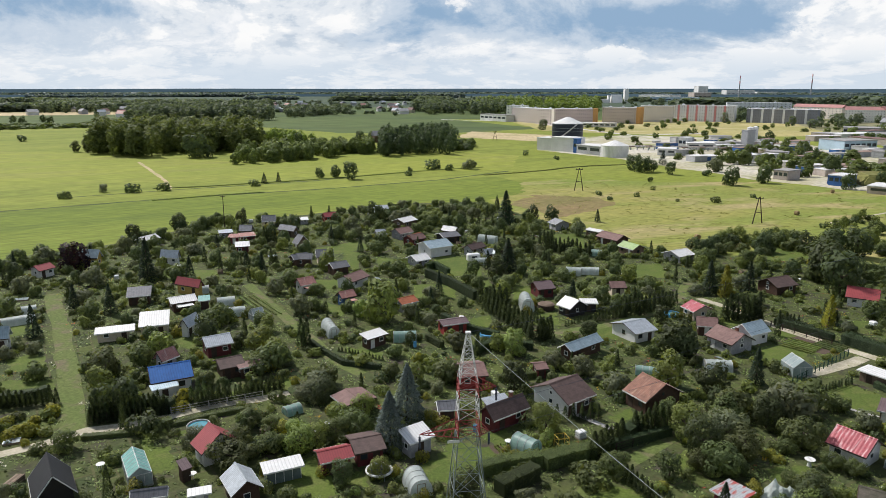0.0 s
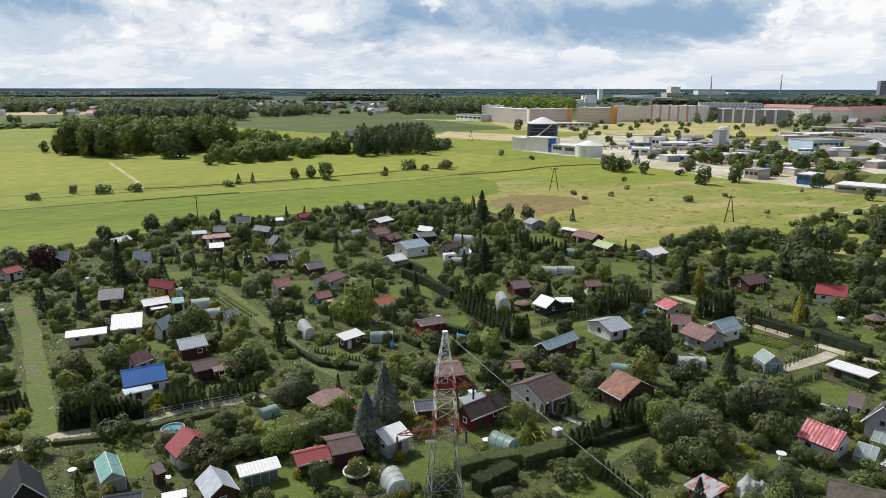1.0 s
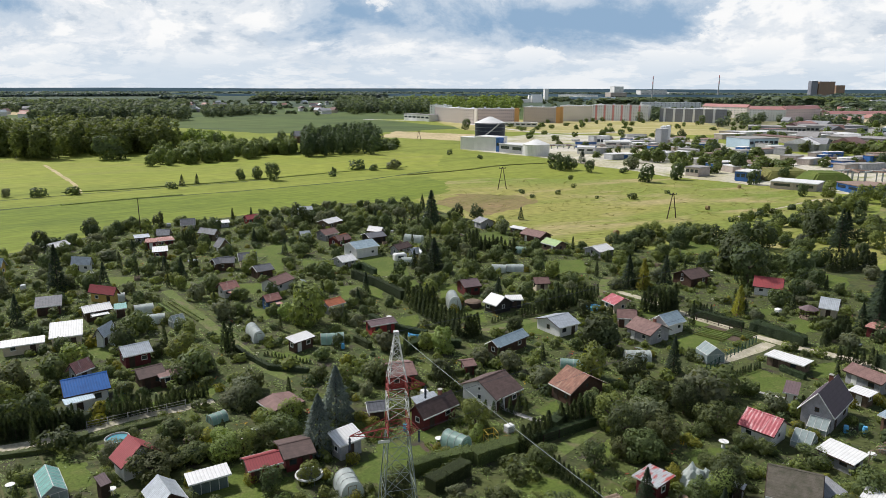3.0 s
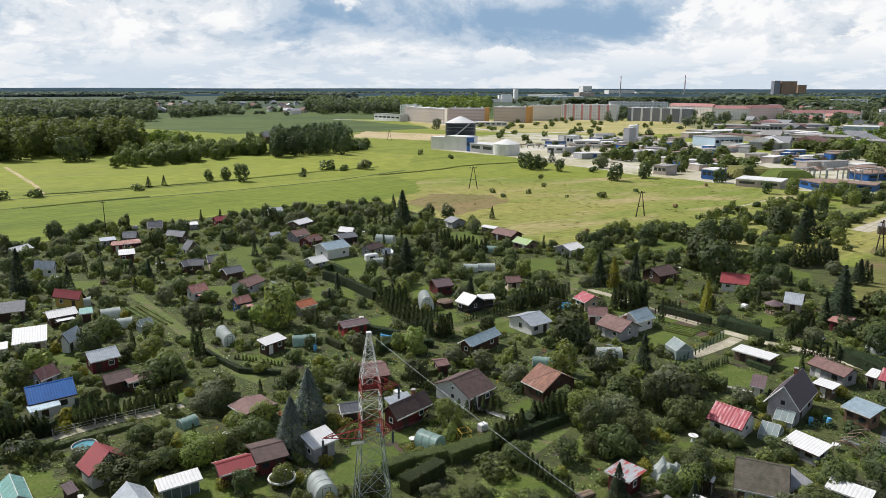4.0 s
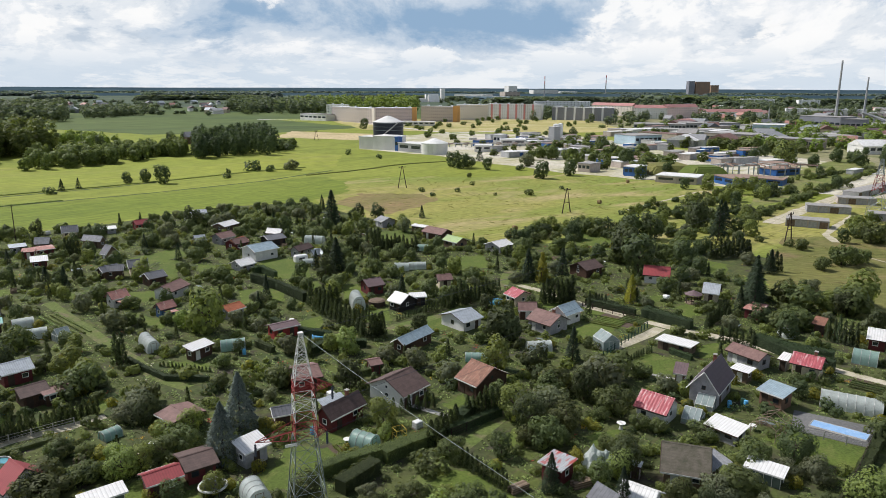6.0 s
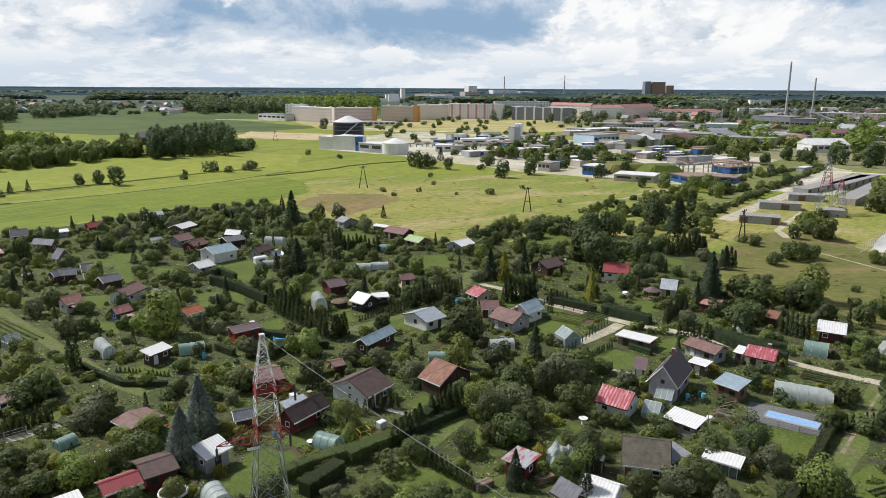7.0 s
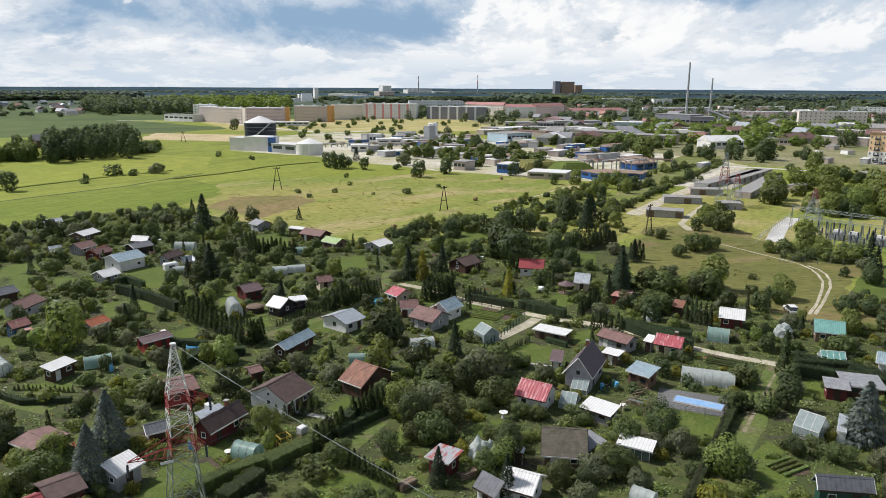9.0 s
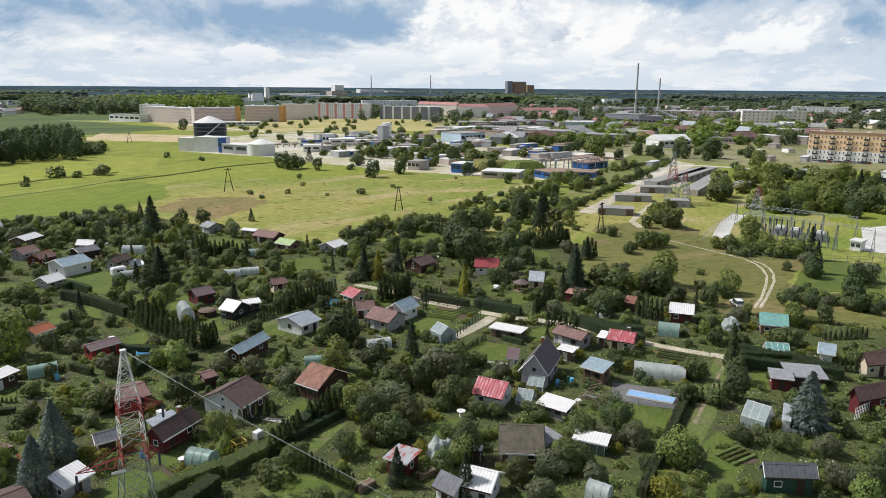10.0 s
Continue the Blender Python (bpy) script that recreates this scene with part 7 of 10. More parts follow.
rt = random.Random(77)
made = tries = 0
while made < 40 and tries < 4000:
    tries += 1
    x, y = rt.uniform(min(xs), max(xs)), rt.uniform(min(ys), max(ys))
    if not inside(x, y, GARDEN_EDGE) or not clear_of(x, y, 1.0):
        continue
    made += 1
    turn = rt.choice((20, 30, 110, 120))
    (cold_frame(x, y, turn, rt.uniform(1.6, 4.0)) if made % 5 < 2 else compost_bin(x, y, turn) if made % 5 == 2 and made < 30 else water_tank(x, y, turn) if made % 5 == 3 else bench_set(x, y, turn))
placed, todo = [], []
tries = 0
rng = random.Random(21)
while len(placed) < 640 and tries < 30000:
    tries += 1
    x, y = rng.uniform(min(xs), max(xs)), rng.uniform(min(ys), max(ys))
    key = rng.choice(KINDS)
    w = {"thuja": rng.uniform(0.9, 1.4), "spruce": rng.uniform(1.8, 3.2)}.get(key, rng.choice((2.4, 2.9, 3.3, 3.8, 4.4, 5.2)) * rng.uniform(0.9, 1.1))
    if not inside(x, y, GARDEN_EDGE) or not clear_of(x, y, w * 0.42) or blocks_view(x, y, w * SPECIES[key][2]):
        continue
    if any((x - a) ** 2 + (y - b) ** 2 < (0.36 * (w + c)) ** 2 for a, b, c in placed):
        continue
    placed.append((x, y, w))
    todo.append((math.hypot(x, y), key, x, y, w))
for _, key, x, y, w in sorted(todo):
    plant(key, x, y, w)
todo = []
tries = shrubs = 0
KINDS = ["bush"] * 9 + ["darkbush"] * 2 + ["freshbush"] * 12 + ["goldbush"]
while shrubs < 2100 and tries < 60000:
    tries += 1
    x, y = rng.uniform(min(xs), max(xs)), rng.uniform(min(ys), max(ys))
    w = rng.choice((1.1, 1.4, 1.7, 2.1, 2.6)) * rng.uniform(0.85, 1.15)
    if not inside(x, y, GARDEN_EDGE) or not clear_of(x, y, w * 0.32):
        continue
    if any((x - a) ** 2 + (y - b) ** 2 < (0.22 * (w + c)) ** 2 for a, b, c in placed):
        continue
    shrubs += 1
    todo.append((math.hypot(x, y), rng.choice(KINDS), x, y, w))
for _, key, x, y, w in sorted(todo):
    plant(key, x, y, w)


# low shrubs and perennials at the feet of the houses
rf = random.Random(44)
for fx, fy, turn, hl_, hw_ in [f for f in FOOTPRINTS if 1.4 < f[3] < 5 and f[4] > 1.3]:
    a = radians(turn)
    for k in range(5):
        e_ = rf.randrange(4)
        u = rf.uniform(-1, 1) * hl_ if e_ < 2 else (hl_ + 0.45) * (1 if e_ == 2 else -1)
        v = (hw_ + 0.45) * (1 if e_ == 0 else -1) if e_ < 2 else rf.uniform(-1, 1) * hw_
        x, y = fx + u * math.cos(a) - v * math.sin(a), fy + u * math.sin(a) + v * math.cos(a)
        if clear_of(x, y, 0.0):
            plant(rf.choice(("bush", "freshbush", "darkbush", "bush", "goldbush") if k else ("bush", "freshbush")), x, y, rf.uniform(1.2, 2.4), rf.uniform(0.9, 1.5))


def low_growth(name, count, size, mat, label, rows=False, edge=GARDEN_EDGE, tall=0.2, seed=3, lawns=True):
    """Countless small plants: tufts of upright leaves in one mesh."""
    r = np.random.default_rng(seed)
    gx, gy = [p[0] for p in edge], [p[1] for p in edge]
    spots = []
    k = 0
    while len(spots) < count and k < count * 6:
        k += 1
        x, y = r.uniform(min(gx), max(gx)), r.uniform(min(gy), max(gy))
        if inside(x, y, edge) and clear_of(x, y, 0.15, lawns):
            for j in range(int(r.integers(2, 7))):
                spots.append((x + r.normal() * 0.5, y + r.normal() * 0.5))
    p = np.array(spots)
    n = len(p)
    vs = []
    for j in range(3):
        a = r.random(n) * 6.283
        s = size * (0.5 + r.random(n))
        d = np.stack([np.cos(a), np.sin(a), np.zeros(n)], 1) * s[:, None]
        q = np.stack([p[:, 0], p[:, 1], np.full(n, 0.02)], 1) + r.normal(size=(n, 3)) * np.array([size * 0.5, size * 0.5, 0])
        top = q + d * 1.0 + np.stack([np.zeros(n), np.zeros(n), s * tall * 2], 1)
        out = np.stack([-np.sin(a), np.cos(a), np.full(n, 0.25)], 1) * (s * 0.7)[:, None]
        vs.append(np.stack([q - out * 0.5, q + d * 0.2 + out * 0.6 + (top - q) * 0.5, top, q + d * 0.2 - out * 0.6 + (top - q) * 0.5], 1).reshape(-1, 3))
    v = np.concatenate(vs)
    lean = unit(np.array([0, 0, 1.0]) + r.normal(size=(3 * n, 3)) * 0.35)
    ob = new(name, mesh_from(name, v, np.arange(len(v)).reshape(-1, 4), mat, np.repeat(lean, 4, 0)))
    return tagged(ob, label, "plants", kind="stuff")


low_growth("bed_plants", 50000, 0.26, GREENS["bed"], "mixed green vegetables and herbs in the garden beds")
low_growth("weeds", 16000, 0.22, GREENS["apple"], "tall green weeds and perennials between the plots", seed=5)
low_growth("yellow_flowers", 900, 0.2, leaves("yellow_petals", (0.55, 0.4, 0.03), (0.3, 0.2, 0.02)), "yellow garden flowers", seed=6)
low_growth("white_flowers", 700, 0.22, leaves("white_petals", (0.6, 0.6, 0.55), (0.35, 0.36, 0.3)), "white garden flowers", seed=7)
low_growth("red_flowers", 500, 0.22, leaves("red_petals", (0.4, 0.06, 0.05), (0.25, 0.05, 0.06)), "red garden flowers", seed=8)

# ---- woods ----


def wood(name, edge, count, tall, wide, green, label, seed, sprays=60, leaf=0.16, kind="tall", even=False):
    """Far trees that nobody could count, joined: leafy crowns of their own size over short trunks."""
    r = np.random.default_rng(seed)
    forms = []
    for i in range(4):
        if kind == "cone":
            v, f, lean = conifer_leaves(r, 2 * sprays, leaf, 2.0, 5)
        else:
            v, f, lean = leaf_cloud(r, crown_blobs(r, kind), 2 * sprays, leaf, 1.0, 0.9)
        v = v.copy()
        v[:, 2] /= v[:, 2].max()
        forms.append((v, lean))
    gx, gy = [p[0] for p in edge], [p[1] for p in edge]
    vs, ns = [], []
    k = 0
    while len(vs) < count and k < count * 20:
        k += 1
        x, y = r.uniform(min(gx), max(gx)), r.uniform(min(gy), max(gy))
        if not inside(x, y, edge):
            continue
        v, lean = forms[int(r.integers(4))]
        a = r.random() * 6.283
        h, w = tall * (r.uniform(0.93, 1.0) if even else r.uniform(0.7, 1.08)), wide * r.uniform(0.75, 1.3)
        c, s = math.cos(a), math.sin(a)
        vs.append(np.stack([x + (v[:, 0] * c - v[:, 1] * s) * w, y + (v[:, 0] * s + v[:, 1] * c) * w, v[:, 2] * h], 1))
        ns.append(np.stack([lean[:, 0] * c - lean[:, 1] * s, lean[:, 0] * s + lean[:, 1] * c, lean[:, 2]], 1))
    v = np.concatenate(vs)
    ob = new(name, mesh_from(name, v, np.arange(len(v)).reshape(-1, 3), GREENS[green], np.concatenate(ns)))
    return tagged(ob, label, "trees", kind="stuff")


# haze is painted into these two leaf colours: paled, the second also blue
GREENS["far"] = leaves("haze_paled_woodland", (0.140, 0.178, 0.112), (0.105, 0.138, 0.090), 0.1)
GREENS["hazed"] = leaves("hazed_woodland", (0.140, 0.185, 0.185), (0.120, 0.160, 0.165), 0.1)
GREENS["pine"] = leaves("pine_needles", (0.075, 0.108, 0.052), (0.046, 0.070, 0.036), 0.1)
GREENS["birch"] = leaves("birch_leaves", (0.220, 0.286, 0.075), (0.128, 0.177, 0.050), 0.2)
GREENS["alder"] = leaves("alder_leaves", (0.163, 0.204, 0.062), (0.092, 0.122, 0.041), 0.2)
wood("birch_wood", [(-231.3, 447.1), (-200.3, 447.5), (-176.9, 463.1), (-135.1, 493.0), (-174.8, 600.7), (-299.3, 586.2)], 230, 22, 12, "alder", "tall deciduous wood at the edge of the meadow", 1, 330, 0.075)
wood("willow_thicket", [(-127.9, 404.9), (-107.9, 414.5), (-84.7, 434.7), (-53.7, 472.8), (-63.4, 522.2), (-145.3, 484.1)], 120, 10, 8, "alder", "dense willow thicket beside the meadow", 2, 330, 0.075, "round")
wood("pine_wood", [(-47.1, 453.3), (-0.1, 469.4), (4.9, 523.1), (-5.0, 602.9), (-56.0, 577.1)], 170, 16, 7.5, "pine", "dense dark young pine wood", 3, 280, 0.075, "tall")
wood("bushes", [(-4.0, 486.0), (15.9, 523.3), (17.0, 560.5), (-2.3, 543.6)], 30, 6, 7, "alder", "dark bushes at the end of a wood", 4, 90, 0.13, "bush")
wood("birch_wood", [(-164.0, 588.0), (-122.8, 542.0), (-119.1, 614.8), (-175.3, 658.2)], 30, 9, 8, "birch", "light birch trees on the meadow", 5, 90, 0.13, "round")
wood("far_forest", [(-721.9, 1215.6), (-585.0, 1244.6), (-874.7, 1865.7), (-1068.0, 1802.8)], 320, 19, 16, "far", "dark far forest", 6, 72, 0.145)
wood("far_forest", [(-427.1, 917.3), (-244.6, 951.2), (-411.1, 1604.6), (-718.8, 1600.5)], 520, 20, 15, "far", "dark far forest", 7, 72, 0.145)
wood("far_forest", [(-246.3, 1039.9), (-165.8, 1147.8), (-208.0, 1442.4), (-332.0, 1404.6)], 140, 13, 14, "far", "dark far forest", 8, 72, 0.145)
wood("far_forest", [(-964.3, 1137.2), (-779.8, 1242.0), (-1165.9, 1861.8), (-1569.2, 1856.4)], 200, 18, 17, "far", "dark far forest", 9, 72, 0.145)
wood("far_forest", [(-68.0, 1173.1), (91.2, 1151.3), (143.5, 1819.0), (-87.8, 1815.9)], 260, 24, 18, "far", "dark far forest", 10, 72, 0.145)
wood("far_forest", [(36.2, 1150.5), (238.1, 1153.2), (374.9, 1822.1), (56.8, 1817.8)], 120, 27, 20, "birch", "light green far trees behind the houses", 11, 72, 0.145)
wood("reed_bed", [(-617.7, 762.0), (-481.1, 743.1), (-375.8, 776.0), (-399.6, 847.3), (-538.3, 832.6), (-682.9, 843.5)], 260, 4, 14, "alder", "dark reed bed across the pasture", 12, 40, 0.2, "bush")
# far belts: the country behind, one belt after the other to the skyline
rb = random.Random(5)
for i in range(46):
    az0 = rb.uniform(-48, 66)
    far = rb.uniform(0, 1)
    d0 = 1500 + 2700 * far
    span = rb.uniform(3, 10)
    thick = rb.uniform(60, 200)
    ring = []
    for d in (d0, d0 + thick):
        pts = [(d * math.sin(radians(az0 + span * j / 5)), d * math.cos(radians(az0 + span * j / 5))) for j in range(6)]
        ring += pts if d == d0 else pts[::-1]
    wood("far_forest", ring, int(40 + span * 22), rb.uniform(14, 22), 27, "hazed" if far > 0.35 else "far", "dark forest belt far off", 100 + i, 18, 0.34, "round")
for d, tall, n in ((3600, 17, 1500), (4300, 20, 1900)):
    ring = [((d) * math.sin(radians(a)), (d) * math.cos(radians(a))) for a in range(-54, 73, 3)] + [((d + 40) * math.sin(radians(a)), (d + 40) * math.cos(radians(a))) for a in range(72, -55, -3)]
    wood("far_forest", ring, n, tall, 34, "hazed", "bluish dark forest along the skyline", 300 + d, 16, 0.4, "bush", True)

# wooded hills along the skyline: glowing sheets, haze painted into their blue
HILL_GLOW = bpy.data.materials.new("haze_blue_glow")
HILL_GLOW.use_nodes = True
hn, hl_ = nodes_of(HILL_GLOW.node_tree)
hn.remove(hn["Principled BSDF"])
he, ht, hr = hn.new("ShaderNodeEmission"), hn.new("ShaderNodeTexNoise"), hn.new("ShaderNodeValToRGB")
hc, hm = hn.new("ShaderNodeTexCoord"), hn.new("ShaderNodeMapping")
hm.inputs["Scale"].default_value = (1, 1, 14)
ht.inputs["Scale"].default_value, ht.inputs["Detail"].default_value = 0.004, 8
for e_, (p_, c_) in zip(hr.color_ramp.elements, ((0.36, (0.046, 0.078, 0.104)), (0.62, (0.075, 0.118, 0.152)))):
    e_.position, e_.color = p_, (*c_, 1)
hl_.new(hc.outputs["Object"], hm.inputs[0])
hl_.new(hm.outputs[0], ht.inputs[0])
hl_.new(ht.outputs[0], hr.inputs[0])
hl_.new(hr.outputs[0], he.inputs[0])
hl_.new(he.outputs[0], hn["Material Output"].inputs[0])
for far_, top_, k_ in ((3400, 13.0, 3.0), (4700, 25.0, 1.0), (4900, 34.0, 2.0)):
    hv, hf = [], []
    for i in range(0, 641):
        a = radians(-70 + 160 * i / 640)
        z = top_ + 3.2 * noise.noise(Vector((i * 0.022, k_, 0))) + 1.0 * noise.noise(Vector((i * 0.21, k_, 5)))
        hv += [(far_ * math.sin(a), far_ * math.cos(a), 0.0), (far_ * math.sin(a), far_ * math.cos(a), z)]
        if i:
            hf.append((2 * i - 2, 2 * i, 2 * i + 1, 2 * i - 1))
    tagged(raw("backdrop", hv, hf, HILL_GLOW), "wooded skyline hills as a glowing sheet, haze painted blue", "hills", kind="structure")

# ---- meadow trees and scrub ----
plant("darkbush", -157.1, 277.9, 5.9)
plant("willow", -149.9, 295.5, 3.9, 1.20)
plant("darkbush", -137.1, 295.4, 7.5)
plant("darkbush", -126.5, 301.1, 6.7)
plant("dark", -164.7, 448.7, 23.1, 0.68)
plant("darkbush", -90.3, 315.6, 5.7)
plant("spruce", -88.3, 325.0, 3.4, 0.75)
plant("spruce", -83.1, 330.8, 3.0, 0.80)
plant("dark", -66.0, 345.3, 5.6)
plant("dark", -58.4, 347.4, 6.8)
plant("dark", -49.8, 340.7, 8.8)
plant("darkbush", -22.5, 355.0, 4.6)
plant("dark", -22.5, 369.8, 3.3)
plant("darkbush", -10.9, 384.5, 10.0)
plant("darkbush", -1.6, 379.3, 6.1)
plant("willow", 9.9, 385.2, 8.7, 0.80)
plant("tall", -262.4, 484.7, 7.1, 0.70)
plant("tall", -252.9, 482.4, 8.6, 0.80)
plant("darkbush", -358.1, 581.1, 8.5, 1.20)
plant("dark", -559.8, 893.5, 10.1)
plant("dark", -531.0, 865.4, 10.4)
plant("dark", -530.1, 908.6, 10.2)
plant("dark", -504.3, 880.0, 9.9)
plant("dark", -530.4, 1048.1, 9.3)
plant("dark", -123.0, 561.2, 9.0)
plant("dark", -75.2, 573.2, 10.1)
plant("dark", -66.9, 580.7, 7.5, 1.30)
plant("darkbush", 48.9, 464.0, 4.5, 1.50)
plant("darkbush", 65.3, 436.1, 4.9)
plant("darkbush", 12.0, 504.6, 8.9)
plant("dark", 95.8, 744.3, 11.9)
plant("dark", 98.1, 380.9, 8.6)
plant("dark", 100.1, 370.4, 10.1)
plant("dark", 105.7, 373.3, 8.4)
plant("spruce", 122.2, 406.8, 5.9, 0.70)
plant("dark", 112.9, 361.3, 7.0)
plant("willow", 140.5, 373.2, 9.0)
plant("dark", 128.5, 320.9, 9.3)
plant("darkbush", 129.5, 356.3, 5.8)
plant("dark", 147.1, 328.9, 8.5)
plant("dark", 193.2, 357.1, 10.9)
plant("dark", 175.5, 308.9, 7.5, 1.10)
plant("dark", 236.8, 470.5, 8.3)
plant("dark", 218.5, 420.1, 9.4)
plant("apple", 218.8, 560.2, 7.2)
plant("dark", 265.1, 590.2, 9.4)
plant("darkbush", 223.5, 517.0, 4.1)
plant("darkbush", 61.5, 290.4, 3.5)
plant("darkbush", 63.4, 277.2, 2.9)
plant("bush", 76.4, 285.7, 3.3)
plant("bush", 88.1, 305.3, 3.5)
plant("bush", 103.1, 271.0, 4.9)
plant("spruce", 48.8, 230.4, 2.5, 0.90)
plant("darkbush", 123.4, 284.7, 2.8)
plant("bush", 94.3, 332.3, 3.2, 1.40)
plant("bush", 89.2, 273.2, 2.2)
plant("dark", 102.2, 183.6, 7.8)
plant("fresh", 117.3, 192.8, 5.6)
plant("dark", 132.7, 195.0, 6.9)
plant("spruce", 134.3, 184.4, 6.3, 0.80)
plant("dark", 130.2, 183.0, 5.1)
plant("bush", 151.6, 193.6, 6.4)
plant("dark", 99.5, 151.0, 7.5)
plant("apple", 115.5, 183.6, 5.0)
plant("spruce", 91.7, 113.8, 4.8)
plant("spruce", 115.9, 139.7, 3.8, 0.80)
plant("bush", 137.4, 171.5, 3.2)
plant("bush", 141.7, 164.5, 3.5)
plant("bush", 144.5, 163.0, 4.2)
plant("bush", 135.2, 143.5, 3.8)
plant("dark", 160.1, 164.6, 4.7)
plant("apple", 169.9, 169.6, 5.7)
plant("apple", 145.1, 143.0, 5.5)
plant("apple", 102.8, 113.8, 7.5)
plant("apple", 116.1, 113.6, 6.5)
plant("fresh", 186.3, 269.7, 7.4)
plant("fresh", 191.3, 255.0, 7.7)
plant("fresh", 203.0, 261.9, 6.9)
plant("fresh", 190.6, 237.8, 6.3)
plant("fresh", 278.1, 220.9, 6.9)
plant("fresh", 288.4, 218.2, 6.4)
plant("fresh", 236.6, 201.3, 8.5)
plant("fresh", 294.7, 201.0, 6.7)
plant("fresh", 308.4, 200.7, 6.8)
plant("apple", 304.4, 188.6, 7.5)
plant("fresh", 259.2, 183.5, 6.0)
plant("dark", 240.6, 147.2, 7.9)
plant("dark", 272.7, 158.4, 6.5)
plant("dark", 363.7, 323.7, 12.5)
plant("dark", 374.0, 359.9, 7.9)
plant("dark", 298.1, 358.2, 14.6)
plant("dark", 296.6, 384.2, 7.7)
plant("dark", 302.7, 340.1, 7.1)
plant("dark", 354.4, 378.1, 7.2)
plant("dark", 338.8, 348.1, 9.0)
plant("dark", 528.5, 393.9, 11.4)
plant("dark", 526.6, 381.9, 11.2)
plant("fresh", 157.2, 134.0, 4.1)
plant("fresh", 162.5, 128.5, 4.7)
plant("fresh", 162.7, 123.1, 4.3)
plant("fresh", 164.2, 118.2, 4.5)
plant("apple", 170.7, 118.0, 5.5)
plant("spruce", 157.4, 103.5, 4.1)
plant("dark", 153.0, 101.5, 5.4)
plant("bush", 131.1, 115.4, 2.7)
plant("apple", 120.9, 99.2, 4.4)
plant("dark", 153.3, 108.2, 2.8)
plant("dark", 143.2, 85.0, 6.0)
plant("dark", 126.9, 88.2, 4.2)
plant("dark", 131.2, 86.1, 4.2)
plant("dark", 202.6, 376.1, 9.0)
plant("dark", 197.2, 320.9, 6.7)
plant("dark", 177.4, 273.2, 5.3)
thuja_row(110.7, 156.2, 122.1, 157.1, 9, 2.2, 0.7)

# scrub belts: trees and bushes one by one along lines


def belt(x0, y0, x1, y1, n, broad, kinds, low, high, seed):
    r = random.Random(seed)
    for i in range(n):
        u, v = r.random(), r.uniform(-broad, broad)
        d = math.hypot(x1 - x0, y1 - y0)
        plant(r.choice(kinds), x0 + (x1 - x0) * u - (y1 - y0) / d * v, y0 + (y1 - y0) * u + (x1 - x0) / d * v, r.uniform(low, high))


MIXED = ["apple", "dark", "bush", "fresh", "willow", "freshbush", "apple"]
belt(72.6, 191.0, 114.4, 201.0, 22, 5, MIXED, 3, 6, 1)
belt(105.8, 185.4, 136.6, 176.2, 15, 7, MIXED, 2.5, 5.5, 2)
belt(89.1, 166.8, 114.5, 162.4, 13, 5, ["dark", "fresh", "apple"], 3, 6, 3)
belt(151.2, 232.0, 255.7, 264.9, 46, 4, ["darkbush", "fresh", "bush", "dark"], 3, 6, 4)
belt(128.8, 206.0, 170.0, 209.9, 22, 6, MIXED, 3, 6, 5)
belt(161.4, 132.7, 171.8, 114.6, 26, 5, ["fresh", "bush", "freshbush", "apple"], 3, 6, 6)
belt(220.5, 170.0, 262.1, 150.3, 18, 8, ["fresh", "apple", "freshbush", "dark"], 5, 9, 7)
belt(252.6, 189.3, 300.4, 171.8, 12, 9, ["fresh", "apple", "dark"], 5, 9, 8)
belt(115.1, 126.4, 109.3, 107.6, 12, 4, MIXED, 2, 4, 9)
belt(137.1, 94.0, 141.6, 76.9, 22, 4, MIXED, 2, 4, 10)
belt(-90.3, 196.6, -76.9, 232.1, 18, 4, ["dark", "darkbush", "apple"], 2.5, 5, 11)
belt(-111.2, 164.4, -99.4, 179.2, 14, 4, ["dark", "darkbush", "apple"], 2.5, 5, 12)
belt(-31.4, 238.0, 12.7, 255.9, 22, 4, ["dark", "darkbush", "apple"], 2.5, 5, 13)
belt(66.4, 181.4, 95.3, 191.8, 15, 4, ["dark", "bush", "apple"], 3, 6, 14)

belt(119.0, 220.1, 175.0, 250.8, 34, 3, ["bush", "freshbush", "darkbush", "fresh", "bush"], 2, 4.5, 20)
belt(175.0, 250.8, 234.6, 282.1, 30, 3, ["bush", "freshbush", "darkbush", "fresh", "bush"], 2.5, 5, 21)
belt(229.1, 279.3, 323.8, 320.2, 34, 3, ["bush", "freshbush", "darkbush", "fresh", "bush"], 3, 5, 22)
belt(108.5, 204.3, 143.3, 211.1, 24, 6, ["bush", "freshbush", "darkbush", "fresh", "bush"], 2, 5, 23)
belt(174.6, 181.0, 210.4, 192.8, 16, 5, ["bush", "freshbush", "darkbush", "fresh", "bush"], 2.5, 5, 24)
belt(78.1, 198.3, 106.7, 204.8, 26, 3, ["bush", "freshbush", "darkbush", "fresh", "bush"], 2.5, 5, 25)

plant("dark", 314.6, 397.3, 9)
plant("fresh", 294.6, 353.2, 15)
plant("dark", 299.4, 335.6, 8)
plant("dark", 334.2, 356.7, 9)
plant("dark", 356.3, 369.8, 5.5)
plant("dark", 332.5, 336.6, 11)
plant("dark", 344.2, 331.5, 7)
plant("dark", 346.9, 326.4, 9)
plant("dark", 363.1, 319.3, 14)
plant("apple", 400.5, 360.5, 7)
plant("dark", 388.7, 312.1, 9)
plant("fresh", 347.8, 272.7, 11)
plant("darkbush", 292.8, 249.2, 6)
plant("dark", 502.6, 371.3, 11)
plant("dark", 519.3, 376.5, 10)
plant("dark", 552.5, 388.5, 8)
